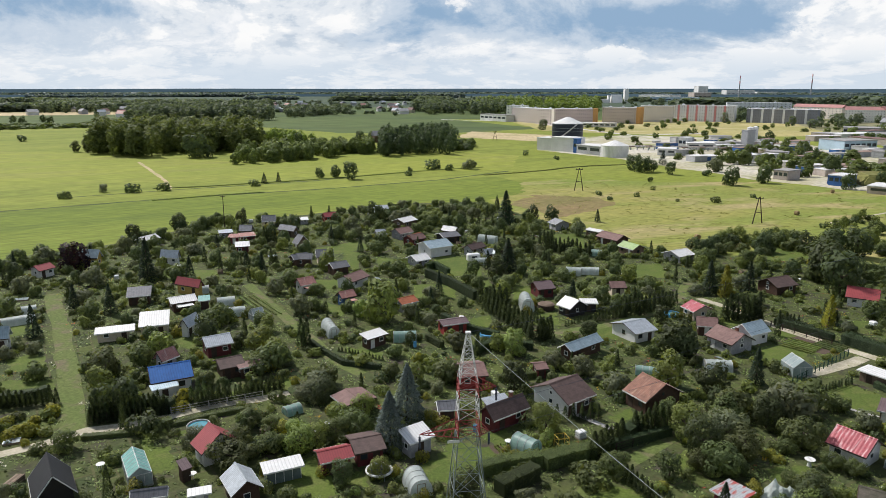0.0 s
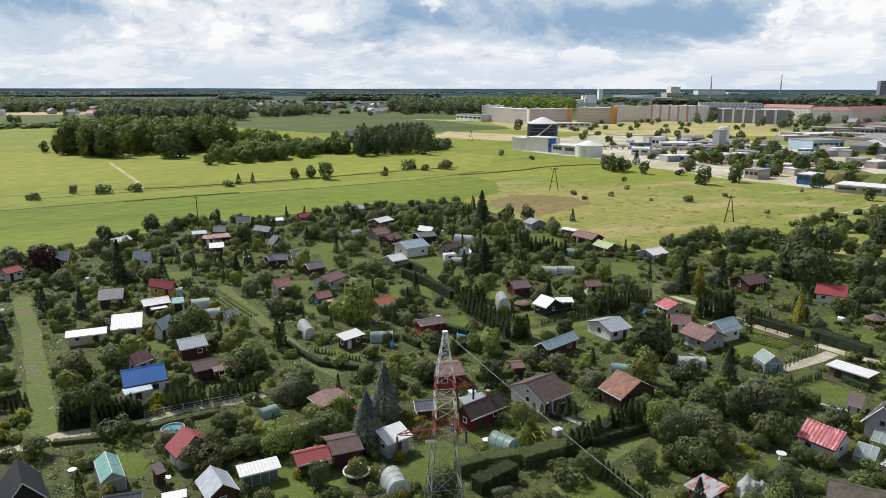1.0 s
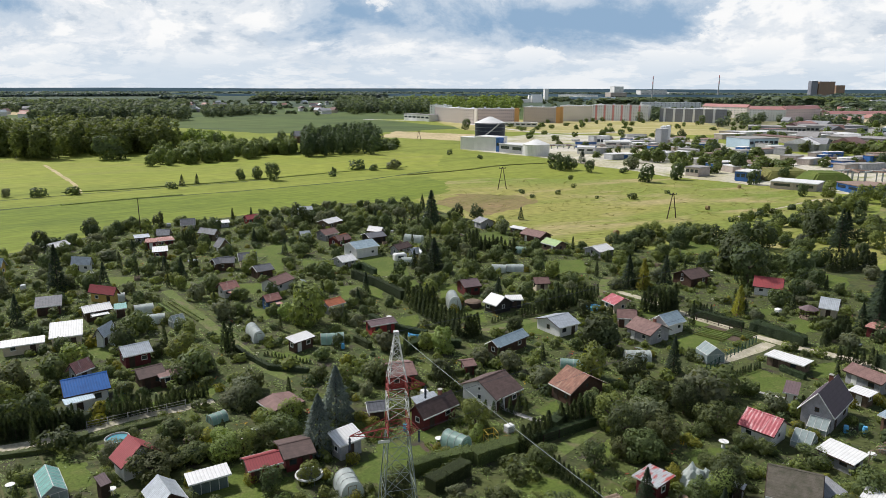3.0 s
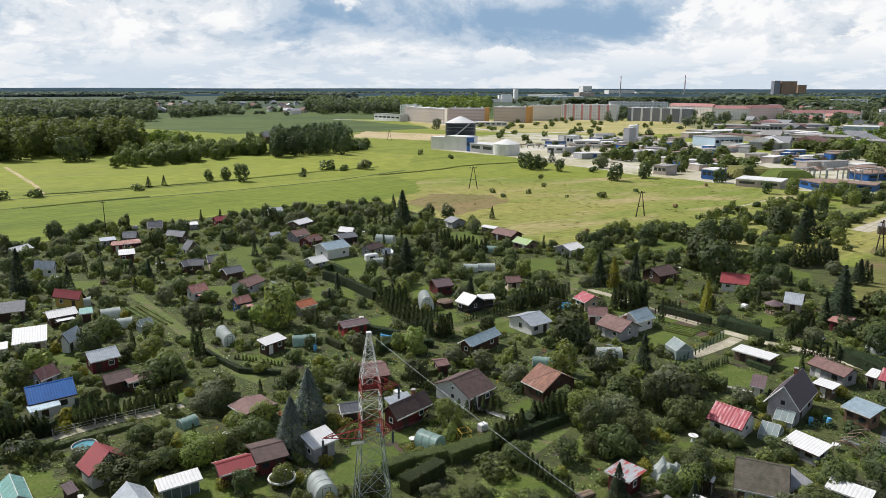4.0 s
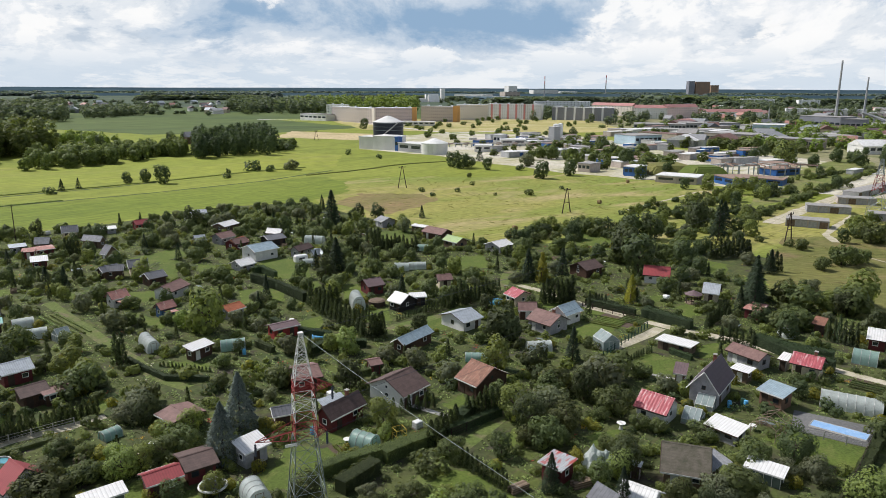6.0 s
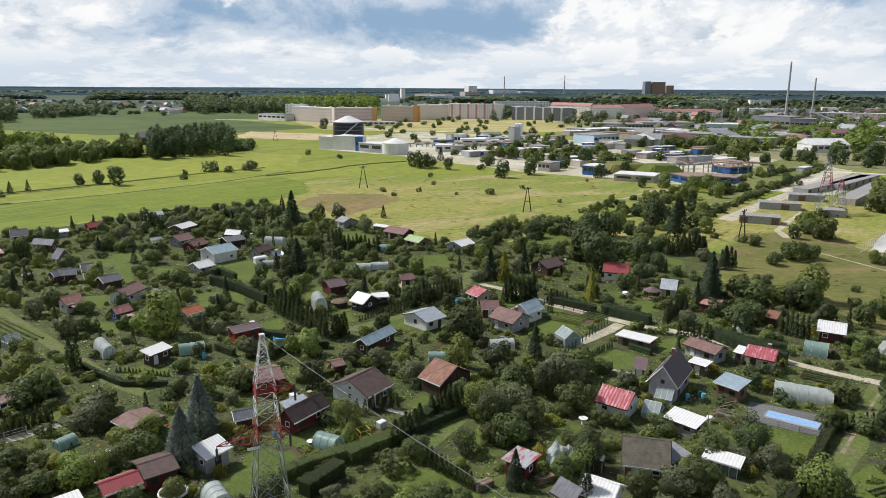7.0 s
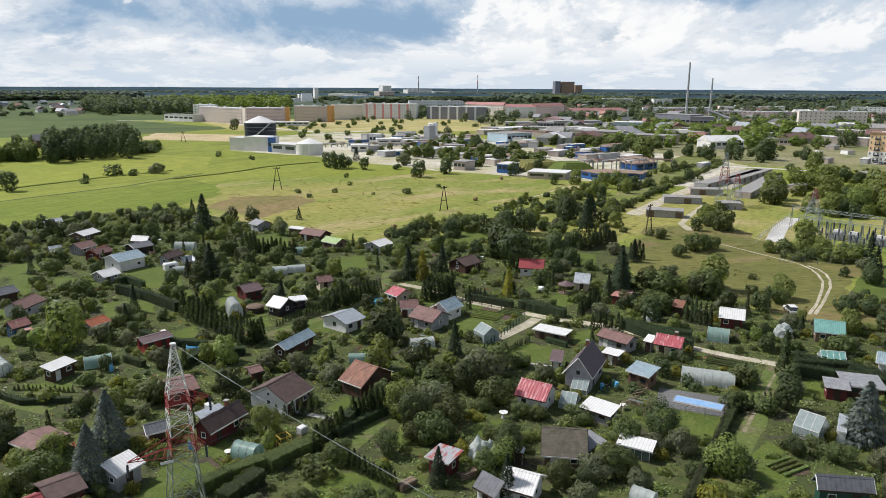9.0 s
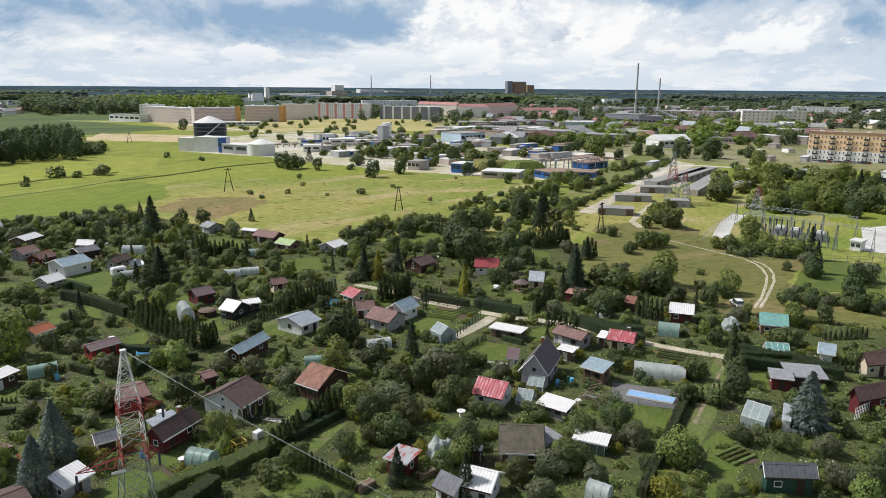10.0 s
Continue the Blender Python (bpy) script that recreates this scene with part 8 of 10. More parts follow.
plant("fresh", 274.9, 208.3, 13)
plant("fresh", 274.0, 223.0, 10)
plant("fresh", 236.4, 202.4, 12)
plant("fresh", 277.6, 217.1, 11)
plant("dark", 312.8, 227.8, 8)
plant("dark", 305.5, 215.0, 7)
plant("fresh", 288.9, 196.0, 12)
plant("fresh", 305.2, 196.3, 13)
plant("fresh", 247.7, 171.9, 10)
plant("fresh", 254.9, 165.6, 12)
plant("apple", 256.3, 159.3, 11)
plant("apple", 257.3, 153.4, 12)
plant("apple", 263.2, 150.6, 12)
plant("fresh", 230.7, 171.4, 8)
plant("fresh", 222.8, 175.1, 7)
plant("spruce", 304.3, 185.1, 5)
plant("dark", 310.1, 182.4, 8)
plant("bush", 323.7, 200.1, 5)
plant("apple", 325.9, 270.1, 6)
plant("apple", 400.0, 328.2, 6)
plant("fresh", 465.1, 364.2, 5)
plant("darkbush", 300.1, 307.0, 5)
plant("darkbush", 280.8, 302.6, 5)
plant("dark", 268.5, 295.9, 6)
plant("bush", 172.7, 168.1, 6)
plant("fresh", 177.8, 177.1, 6)
plant("bush", 170.2, 161.8, 5)
plant("fresh", 139.6, 178.5, 6)
plant("dark", 348.2, 310.4, 7)
plant("apple", 372.7, 340.0, 7)
plant("apple", 427.8, 364.0, 6)
plant("bush", 121.9, 106.8, 3.5)
plant("fresh", 114.5, 111.5, 9)
plant("fresh", 124.1, 100.8, 6)
plant("willow", 162.5, 109.8, 4.5)
plant("spruce", 169.0, 113.3, 4.5)
plant("darkbush", 130.4, 90.8, 5)
plant("dark", 156.3, 92.5, 6)
plant("willow", 160.5, 93.1, 6)
plant("bush", 147.3, 82.4, 4)
plant("bush", 133.1, 89.4, 4)
plant("freshbush", 136.9, 87.6, 4)
plant("bush", 138.8, 84.4, 4)
belt(152.5, 197.8, 200.0, 231.7, 30, 1.4, ["bush", "freshbush", "bush", "apple"], 2.8, 4.6, 40)
belt(200.0, 231.7, 250.8, 265.7, 30, 1.4, ["bush", "freshbush", "bush", "apple"], 2.8, 4.6, 41)
belt(250.8, 265.7, 318.7, 312.5, 30, 1.4, ["bush", "freshbush", "bush", "apple"], 2.8, 4.6, 42)
belt(166.8, 117.9, 165.0, 133.9, 14, 2.2, ["bush", "freshbush", "bush", "apple"], 2.8, 4.6, 43)
belt(155.2, 125.6, 165.6, 125.8, 8, 2.2, ["bush", "freshbush", "bush", "apple"], 2.8, 4.6, 44)

# rough tufts over the dry meadow
low_growth("rough_grass", 3500, 0.4, leaves("rough_grass", (0.25, 0.235, 0.075), (0.16, 0.17, 0.05), 0.0), "rough tufts of dry meadow grass", edge=[(13.8, 280.1), (54.1, 332.6), (146.1, 325.6), (185.9, 280.9), (162.1, 148.2), (166.9, 101.4), (116.6, 88.8), (107.4, 135.4), (98.0, 177.6), (64.8, 178.9), (33.9, 221.8)], tall=0.12, seed=11, lawns=False)

# hay bales


def hay_bale(x, y, turn):
    b = bmesh.new()
    bmesh.ops.create_cone(b, cap_ends=True, segments=20, radius1=0.8, radius2=0.8, depth=1.3, matrix=pose(0, 0, 0.8, 90, 0, 0))
    bmesh.ops.bevel(b, geom=list(b.edges), offset=0.06, segments=1, affect="EDGES")
    ob = part("hay_bale", b, HAY, None)
    ob.matrix_basis = pose(x, y, 0, 0, 0, turn)
    tagged(ob, "round tan hay bale on the meadow", "hay bale", "hay bales")


hay_bale(122.0, 244.4, 30)
hay_bale(162.6, 297.6, 80)
hay_bale(73.0, 203.4, 10)

join_rest()

# ---- the lattice mast and lines ----


def lattice(parent, levels, mat_of, name="tower_section", r=0.055, brace=0.035, single=False):
    """Tower body between levels (z, half width): four legs and crossed braces on each side; one part for each stage, or for each member."""
    for (z0, w0), (z1, w1) in zip(levels, levels[1:]):
        b = bmesh.new()
        for sx, sy in ((-1, -1), (1, -1), (1, 1), (-1, 1)):
            tx, ty = (-sy, sx)
            if single:
                part("leg", bar(bmesh.new(), (sx * w0, sy * w0, z0), (sx * w1, sy * w1, z1), r), mat_of(z0), parent)
                part("brace", bar(bmesh.new(), (sx * w0, sy * w0, z0), (tx * w1, ty * w1, z1), brace), mat_of(z0), parent)
                part("brace", bar(bmesh.new(), (tx * w0, ty * w0, z0), (sx * w1, sy * w1, z1), brace), mat_of(z0), parent)
                part("tie", bar(bmesh.new(), (sx * w1, sy * w1, z1), (tx * w1, ty * w1, z1), brace), mat_of(z0), parent)
                continue
            bar(b, (sx * w0, sy * w0, z0), (sx * w1, sy * w1, z1), r)
            bar(b, (sx * w0, sy * w0, z0), (tx * w1, ty * w1, z1), brace)
            bar(b, (tx * w0, ty * w0, z0), (sx * w1, sy * w1, z1), brace)
            bar(b, (sx * w1, sy * w1, z1), (tx * w1, ty * w1, z1), brace)
        if not single:
            part(name, b, mat_of(z0), parent)


def lattice_arm(parent, z, half, reach, side, mat, deep=1.0):
    """A cross-arm that tapers to its tip."""
    b = bmesh.new()
    tip = Vector((side * (half + reach), 0, z))
    for y in (-half, half):
        for zz in (z, z + deep):
            bar(b, (side * half, y, zz), tip, 0.045)
    for i in range(1, 5):
        u, v = i / 5, (i - 0.6) / 5
        for y in (-1, 1):
            x = side * (half + reach * u)
            bar(b, (x, y * half * (1 - u), z), (side * (half + reach * v), y * half * (1 - v), z + deep * (1 - v)), 0.025)
        bar(b, (side * (half + reach * u), -half * (1 - u), z), (side * (half + reach * v), half * (1 - v), z), 0.025)
    ob = part("cross_arm", b, mat, parent)
    ins = bmesh.new()
    for i in range(8):
        bmesh.ops.create_cone(ins, cap_ends=True, segments=10, radius1=0.12, radius2=0.07, depth=0.09, matrix=Matrix.Translation(tip + Vector((0, 0, -0.25 - 0.14 * i))))
    bar(ins, tip, tip + Vector((0, 0, -1.4)), 0.02)
    part("insulator_string", ins, PLUM_STEEL, ob)


mast = thing("power_pylon", 1.5, 56.6, 8, "red and white painted steel lattice power pylon in the gardens", "pylon", "power pylons")
FOOTPRINTS.append((*mast.location[:2], 0, 3, 3))
lattice(mast, [(0, 2.3), (3.2, 2.0), (6.4, 1.68), (9.4, 1.38), (12.2, 1.12), (14.3, 0.95)], lambda z: STEEL, r=0.05, brace=0.026, single=True)
lattice(mast, [(14.3, 0.95), (15.0, 0.93), (16.0, 0.91)], lambda z: RED_STEEL, r=0.042, brace=0.023, single=True)
lattice(mast, [(16.0, 0.91), (17.0, 0.88), (18.0, 0.86)], lambda z: WHITE_STEEL, r=0.042, brace=0.023, single=True)
lattice(mast, [(18.0, 0.86), (18.7, 0.83), (19.3, 0.8)], lambda z: RED_STEEL, r=0.042, brace=0.023, single=True)
lattice(mast, [(19.3, 0.8), (20.2, 0.66), (21.1, 0.52), (21.9, 0.4), (22.6, 0.29), (23.2, 0.2), (23.6, 0.13)], lambda z: WHITE_STEEL, r=0.036, brace=0.02, single=True)
lattice_arm(mast, 14.4, 0.94, 3.3, -1, RED_STEEL, 0.9)
lattice_arm(mast, 14.4, 0.94, 1.0, 1, RED_STEEL, 0.9)
lattice_arm(mast, 18.6, 0.84, 1.7, 1, RED_STEEL, 0.7)
part("cap", boxed(-0.22, -0.22, 23.6, 0.22, 0.22, 23.75), WHITE_STEEL, mast)
part("notice_plate", boxed(-1.9, -1.02, 13.95, -0.85, -0.98, 14.2), WHITE_PAINT, mast, "small pale notice plate")
for sx in (-1, 1):
    for sy in (-1, 1):
        part("footing", boxed(sx * 2.3 - 0.4, sy * 2.3 - 0.4, -0.2, sx * 2.3 + 0.4, sy * 2.3 + 0.4, 0.35, 0.03), CONCRETE, mast)


def cable(p, q, sag, r, label, mat=STEEL):
    n = 16
    pts = [Vector(p).lerp(Vector(q), i / n) - Vector((0, 0, sag * 4 * (i / n) * (1 - i / n))) for i in range(n + 1)]
    ob = part("power_line", tube(pts, r), mat, None)
    tagged(ob, label, "cable", "power lines")


MX, MY = mast.location[:2]
NX, NY = 11.9, 36.3
cable((MX, MY, 23.7), (MX + (NX - MX) * 2.6, MY + (NY - MY) * 2.6, 20.0), 1.0, 0.018, "taut steel earth wire from the pylon top", STEEL)
FX, FY = 206.8, 200.1
cable((MX, MY, 23.7), (FX, FY, 26.0), 4.0, 0.018, "thin sagging steel earth wire to a far pylon", PLUM_STEEL)
cable((MX - 2.5, MY, 13.0), (FX, FY, 17.0), 4.0, 0.016, "thin sagging power line to a far pylon", PLUM_STEEL)
cable((MX + 2.0, MY, 17.0), (FX, FY, 21.0), 4.0, 0.016, "thin sagging power line to a far pylon", PLUM_STEEL)


def far_pylon(x, y, tall, turn):
    ob = thing("power_pylon", x, y, turn, "slim steel lattice power pylon with cross-arms beside the garages", "pylon", "power pylons")
    n = 7
    lv = [(tall * i / n, 2.2 * (1 - i / n) ** 0.9 + 0.35) for i in range(n + 1)]
    lattice(ob, lv, lambda z: RED_STEEL if int(z / 4) % 3 == 2 else STEEL, r=0.075, brace=0.05)
    for i, z in enumerate((0.62, 0.76, 0.9)):
        for s in (-1, 1):
            lattice_arm(ob, tall * z, 0.6, 3.2 - 0.5 * i, s, STEEL, 0.8)


far_pylon(206.8, 200.1, 20.0, 30)
far_pylon(207.1, 193.9, 12.5, 30)
far_pylon(206.3, 160.0, 11.4, 30)


def frame_pole(x, y, tall, turn, label="tall wooden A-frame power pole on the meadow"):
    ob = thing("power_pole", x, y, turn, label, "power pole", "power poles")
    for s in (-1, 1):
        b = bmesh.new()
        p, q = Vector((s * 2.0, 0, 0)), Vector((s * 0.15, 0, tall))
        m = Matrix.Translation((p + q) / 2) @ (q - p).to_track_quat("Z", "Y").to_matrix().to_4x4()
        bmesh.ops.create_cone(b, cap_ends=True, segments=8, radius1=0.19, radius2=0.13, depth=(q - p).length, matrix=m)
        part("leg", b, DARK_WOOD, ob)
    part("tie_beam", boxed(-1.25, -0.08, tall * 0.4, 1.25, 0.08, tall * 0.4 + 0.18), DARK_WOOD, ob)
    part("cross_beam", boxed(-1.6, -0.1, tall - 0.7, 1.6, 0.1, tall - 0.5), DARK_WOOD, ob)
    for x_ in (-1.4, 0, 1.4):
        b = bmesh.new()
        bmesh.ops.create_cone(b, cap_ends=True, segments=8, radius1=0.12, radius2=0.06, depth=0.4, matrix=Matrix.Translation((x_, 0, tall - 0.3)))
        part("insulator", b, PLUM_STEEL, ob)


frame_pole(55.3, 302.8, 9.9, 10)
frame_pole(101.3, 228.4, 9.0, 20)
frame_pole(146.2, 170.2, 8.6, 25)
frame_pole(36.3, 597.0, 8.1, 25)
frame_pole(370.3, 734.8, 6.9, 25)
pole = thing("power_pole", -73.5, 220.3, 0, "single wooden power pole beside the gardens", "power pole", "power poles")
b = bmesh.new()
PT = 10.3
bmesh.ops.create_cone(b, cap_ends=True, segments=8, radius1=0.16, radius2=0.1, depth=PT, matrix=Matrix.Translation((0, 0, PT / 2)))
part("pole", b, DARK_WOOD, pole)
part("cross_beam", boxed(-0.7, -0.06, PT - 0.4, 0.7, 0.06, PT - 0.28), DARK_WOOD, pole)

# ---- works and town ----
FLATS = {
    "cream": material("cream_panel", (0.80, 0.73, 0.66), 0.85, scale=0.05, fine=1, spread=0.3),
    "pink": material("pink_panel", (0.80, 0.63, 0.62), 0.85, scale=0.05, fine=1, spread=0.3),
    "grey": material("grey_panel", (0.74, 0.75, 0.79), 0.85, scale=0.05, fine=1, spread=0.3),
    "dark": material("dark_panel", (0.24, 0.25, 0.29), 0.85, scale=0.05, fine=1, spread=0.3),
    "orange": material("orange_panel", (0.60, 0.33, 0.12), 0.85, scale=0.05, fine=1, spread=0.25),
    "white": material("white_panel", (0.84, 0.83, 0.81), 0.85, scale=0.05, fine=1, spread=0.25),
    "red": material("red_panel", (0.68, 0.29, 0.29), 0.8, scale=0.05, fine=1, spread=0.3),
    "apricot": material("apricot_panel", (0.84, 0.60, 0.36), 0.85, scale=0.05, fine=1, spread=0.25),
    "tan": material("tan_panel", (0.56, 0.49, 0.45), 0.85, scale=0.05, fine=1, spread=0.3),
    "rosy": material("rosy_panel", (0.62, 0.51, 0.51), 0.85, scale=0.05, fine=1, spread=0.3),
    "brown": material("brown_panel", (0.32, 0.21, 0.14), 0.8, scale=0.05, fine=1, spread=0.3),
}


def tank(x, y, r, h, mat, label, cone=1.2, roof=None, name="storage_tank"):
    ob = thing(name, x, y, 0, label, "tank", "tanks")
    b = bmesh.new()
    bmesh.ops.create_cone(b, cap_ends=True, segments=40, radius1=r, radius2=r, depth=h, matrix=Matrix.Translation((0, 0, h / 2)))
    part("shell", b, mat, ob)
    b = bmesh.new()
    bmesh.ops.create_cone(b, cap_ends=True, segments=40, radius1=r * 1.02, radius2=r * 0.12, depth=cone, matrix=Matrix.Translation((0, 0, h + cone / 2)))
    part("roof", b, roof or mat, ob)
    for i in range(4):
        b = bmesh.new()
        z = h * (0.2 + 0.25 * i)
        bmesh.ops.create_cone(b, cap_ends=False, segments=40, radius1=r * 1.012, radius2=r * 1.012, depth=0.18, matrix=Matrix.Translation((0, 0, z)))
        part("hoop", b, mat, ob)
    return ob


R, H = 11.4, 17.9
big = tank(86.3, 529.2, R, H, SLATE, "dark clad round digester tank with pale domed roof", 22.4 - H, OFFWHITE, "digester_tank")
b = bmesh.new()
for i in range(40):
    a = math.pi * (1.15 + 0.5 * i / 39)
    z = 3 + (H - 3) * i / 39
    box(b, R * 1.06 * math.cos(a) - 0.5, R * 1.06 * math.sin(a) - 0.5, z - 0.15, R * 1.06 * math.cos(a) + 0.5, R * 1.06 * math.sin(a) + 0.5, z + 0.35)
part("spiral_stair", b, PALE_CONCRETE, big, "pale spiral stair round the shell")
for z in (0.68, 0.82, 0.97):
    b = bmesh.new()
    bmesh.ops.create_cone(b, cap_ends=False, segments=40, radius1=R * 1.05, radius2=R * 1.05, depth=0.25, matrix=Matrix.Translation((0, 0, H * z)))
    part("gallery_rail", b, STEEL, big)
tank(106.1, 459.1, 8.9, 7.3, OFFWHITE, "broad pale round tank with shallow cone roof", 10.3 - 7.3)
tank(196.1, 375.7, 3.9, 3.9, OFFWHITE, "low pale round tank", 0.5)
tank(192.7, 397.4, 7.0, 3.2, GREYTANK, "broad low concrete basin", 0.3)
tank(232.1, 552.2, 2.2, 13.5, OFFWHITE, "slim tall white steel silo", 0.8)
tank(236.1, 552.2, 2.2, 13.9, OFFWHITE, "slim tall white steel silo", 0.8)


def hall(x0, y0, x1, y1, depth, tall, wall, roof, label, bays=0, name="factory_hall", pitch=0.0, band=False):
    """A hall whose front runs from the first point to the second; depth away from the viewer."""
    d = Vector((x1 - x0, y1 - y0, 0))
    L = d.length
    turn = math.degrees(math.atan2(d.y, d.x))
    nx, ny = -d.y / L, d.x / L
    if nx * (x0 + x1) + ny * (y0 + y1) < 0:
        nx, ny, turn = -nx, -ny, turn + 180
    ob = thing(name, (x0 + x1) / 2 + nx * depth / 2, (y0 + y1) / 2 + ny * depth / 2, turn, label, "building", "works buildings")
    hl, hd = L / 2, depth / 2
    part("wall", boxed(-hl, -hd, 0, hl, hd, tall), wall, ob)
    if pitch:
        part("roof", prism(bmesh.new(), [(-hd - 0.4, tall), (hd + 0.4, tall), (0, tall + pitch)], -hl - 0.4, hl + 0.4), roof, ob)
    else:
        part("roof", boxed(-hl - 0.3, -hd - 0.3, tall, hl + 0.3, hd + 0.3, tall + 0.4), roof, ob)
    n = max(0, bays or max(2, int(L / 7)))
    w = L / max(1, n)
    me = None
    for i in range(n):
        x = -hl + w * (i + 0.5)
        if me is None:
            g = part("window", boxed(-w * 0.36, -0.06, 0, w * 0.36, 0.04, min(2.2, tall * 0.35)), PANE, ob)
            me = g.data
        else:
            g = part_of("window", me, ob)
        g.matrix_local = pose(x, -hd - 0.02, tall * 0.45)
    return ob


GREYC = material("grey_cladding", (0.42, 0.43, 0.45), 0.7, ribs=1.0, scale=0.08, fine=1, spread=0.4)
TANC = material("tan_plaster", (0.46, 0.40, 0.36), 0.85, scale=0.1, fine=1, spread=0.4)
LIGHTBLUE = material("pale_blue_cladding", (0.42, 0.55, 0.64), 0.6, ribs=1.0, scale=0.08, fine=1, spread=0.3)
FLAT = material("grey_flat_roof", (0.31, 0.30, 0.295), 0.85, scale=0.06, fine=1, spread=0.5)
PALEROOF = material("pale_flat_roof", (0.66, 0.66, 0.66), 0.8, scale=0.06, fine=1, spread=0.4)
RUSTY = material("rusty_steel", (0.30, 0.21, 0.17), 0.85, fine=2)
hall(61.4, 509.4, 70.4, 500.3, 12, 8.5, OFFWHITE, PALEROOF, "pale clad process building beside the digester", -1)
hall(70.4, 500.3, 83.9, 487.2, 14, 9.5, OFFWHITE, PALEROOF, "pale clad process building beside the digester", -1)
hall(83.5, 485.0, 85.5, 482.9, 5, 9.3, BLUE_CLAD, BLUE_CLAD, "blue clad stair tower of the works", 1)
hall(85.5, 482.9, 98.0, 462.8, 12, 5.7, GREYC, PALEROOF, "low grey works building beside the tank", 2)
hall(136.5, 467.3, 147.3, 463.5, 14, 4.1, OFFWHITE, PALEROOF, "low white flat-roofed works building")
hall(168.6, 525.3, 172.9, 520.4, 8, 7.5, OFFWHITE, PALEROOF, "white flat-roofed works cabin", 2)
hall(170.1, 510.8, 188.9, 506.4, 14, 4.5, OFFWHITE, PALEROOF, "low white flat-roofed works building")
hall(175.3, 431.3, 182.2, 424.8, 14, 3.8, OFFWHITE, PALEROOF, "low white flat-roofed works building", 3)
hall(187.5, 434.9, 191.6, 428.2, 12, 3.8, OFFWHITE, PALEROOF, "low white flat-roofed works building", 2)
hall(200.9, 452.8, 212.0, 445.7, 14, 3.6, OFFWHITE, FLAT, "low white flat-roofed works building", 4)
hall(215.0, 525.9, 217.6, 521.0, 8, 12.9, GREYC, GREYC, "grey clad tower beside white silos", -1)
hall(158.4, 344.6, 162.3, 338.2, 10, 4.4, TANC, FLAT, "grey concrete works building", 3)
hall(173.7, 322.4, 178.1, 316.8, 12, 4.6, BLUE_CLAD, PALEROOF, "blue clad round-cornered works building", 3)
hall(147.7, 805.5, 183.7, 794.6, 12, 4.4, OFFWHITE, PALEROOF, "low white shop by the road", 6)
hall(38.4, 971.5, 69.7, 923.9, 16, 8.2, OFFWHITE, FLAT, "low pale garages by the road", 6)
hall(176.8, 297.0, 190.2, 283.7, 14, 3.1, TANC, PALEROOF, "low pinkish works building")
for (x0, y0), (x1, y1), h0 in (((203.5, 289.8), (203.4, 275.3), 3.4), ((213.0, 288.0), (226.8, 271.8), 2.6), ((196.3, 331.2), (206.4, 320.8), 2.2), ((175.3, 326.3), (181.5, 320.7), 4.2), ((260.2, 368.3), (276.5, 369.2), 1.8), ((249.6, 304.4), (267.3, 308.7), 3.2)):
    hall(x0, y0, x1, y1, 11, h0, BLUE_CLAD, RUSTY, "blue clad basin with rusty walkways on top")
for i in range(9):
    x0, y0 = 223.6, 316.0
    x1, y1 = 265.4, 306.4
    u = i / 8
    g = thing("pipe_gantry", x0 + (x1 - x0) * u, y0 + (y1 - y0) * u, 20 + 50 * (i % 3), "rusty steel pipe gantry over the basins", "gantry", "pipe gantries")
    part("beam", boxed(-9, -0.25, 5.2, 9, 0.25, 5.8), RUSTY if i % 3 else OFFWHITE, g)
    for s in (-1, 0, 1):
        part("post", boxed(s * 8 - 0.2, -0.2, 0, s * 8 + 0.2, 0.2, 5.2), STEEL, g)
for i in range(12):
    x0, y0 = 130.3, 510.3
    x1, y1 = 195.6, 497.4
    u = i / 11
    g = thing("pipe_gantry", x0 + (x1 - x0) * u, y0 + (y1 - y0) * u, 8 + 20 * (i % 2), "rusty steel frame on the works yard", "gantry", "pipe gantries")
    part("beam", boxed(-11, -0.3, 2.2, 11, 0.3, 2.9), RUSTY if i % 2 else PALE_CONCRETE, g)
    for s in (-1, 1):
        part("post", boxed(s * 9 - 0.25, -0.25, 0, s * 9 + 0.25, 0.25, 2.2), STEEL, g)

# grassed mounds of the reservoir
for mx, my, r0_, r1_, tall_, mat_, word in ((203.4, 331.2, 20, 14, 4.5, BROWN_DRY, "broad reservoir mound with dry brown grass on top"), (209.3, 306.9, 16, 9, 6, LAWN, "steep grassed reservoir mound beside the basins")):
    b = bmesh.new()
    bmesh.ops.create_cone(b, cap_ends=True, segments=4, radius1=r0_, radius2=r1_, depth=tall_, matrix=Matrix.Translation((0, 0, tall_ / 2)))
    bmesh.ops.bevel(b, geom=b.edges[:], offset=0.8, segments=2, affect="EDGES")
    md = part("grass_mound", b, mat_, None)
    md.matrix_basis = pose(mx, my, 0, 0, 0, 35)
    tagged(md, word, "mound")

# halls of the factories
hall(343.9, 509.0, 362.6, 473.6, 20, 8.1, TANC, FLAT, "long low brick factory hall", 14)
hall(362.6, 473.6, 386.1, 432.1, 20, 6.9, TANC, FLAT, "long low brick factory hall", 16)
hall(437.1, 526.1, 458.2, 493.0, 20, 5.7, TANC, FLAT, "long low brick factory hall", 12)
hall(454.1, 593.9, 475.0, 575.7, 24, 9.3, LIGHTBLUE, PALEROOF, "pale blue factory hall with white roof", 8)
hall(274.3, 494.3, 301.0, 501.1, 24, 7.3, LIGHTBLUE, FLAT, "pale blue clad factory hall", 6)
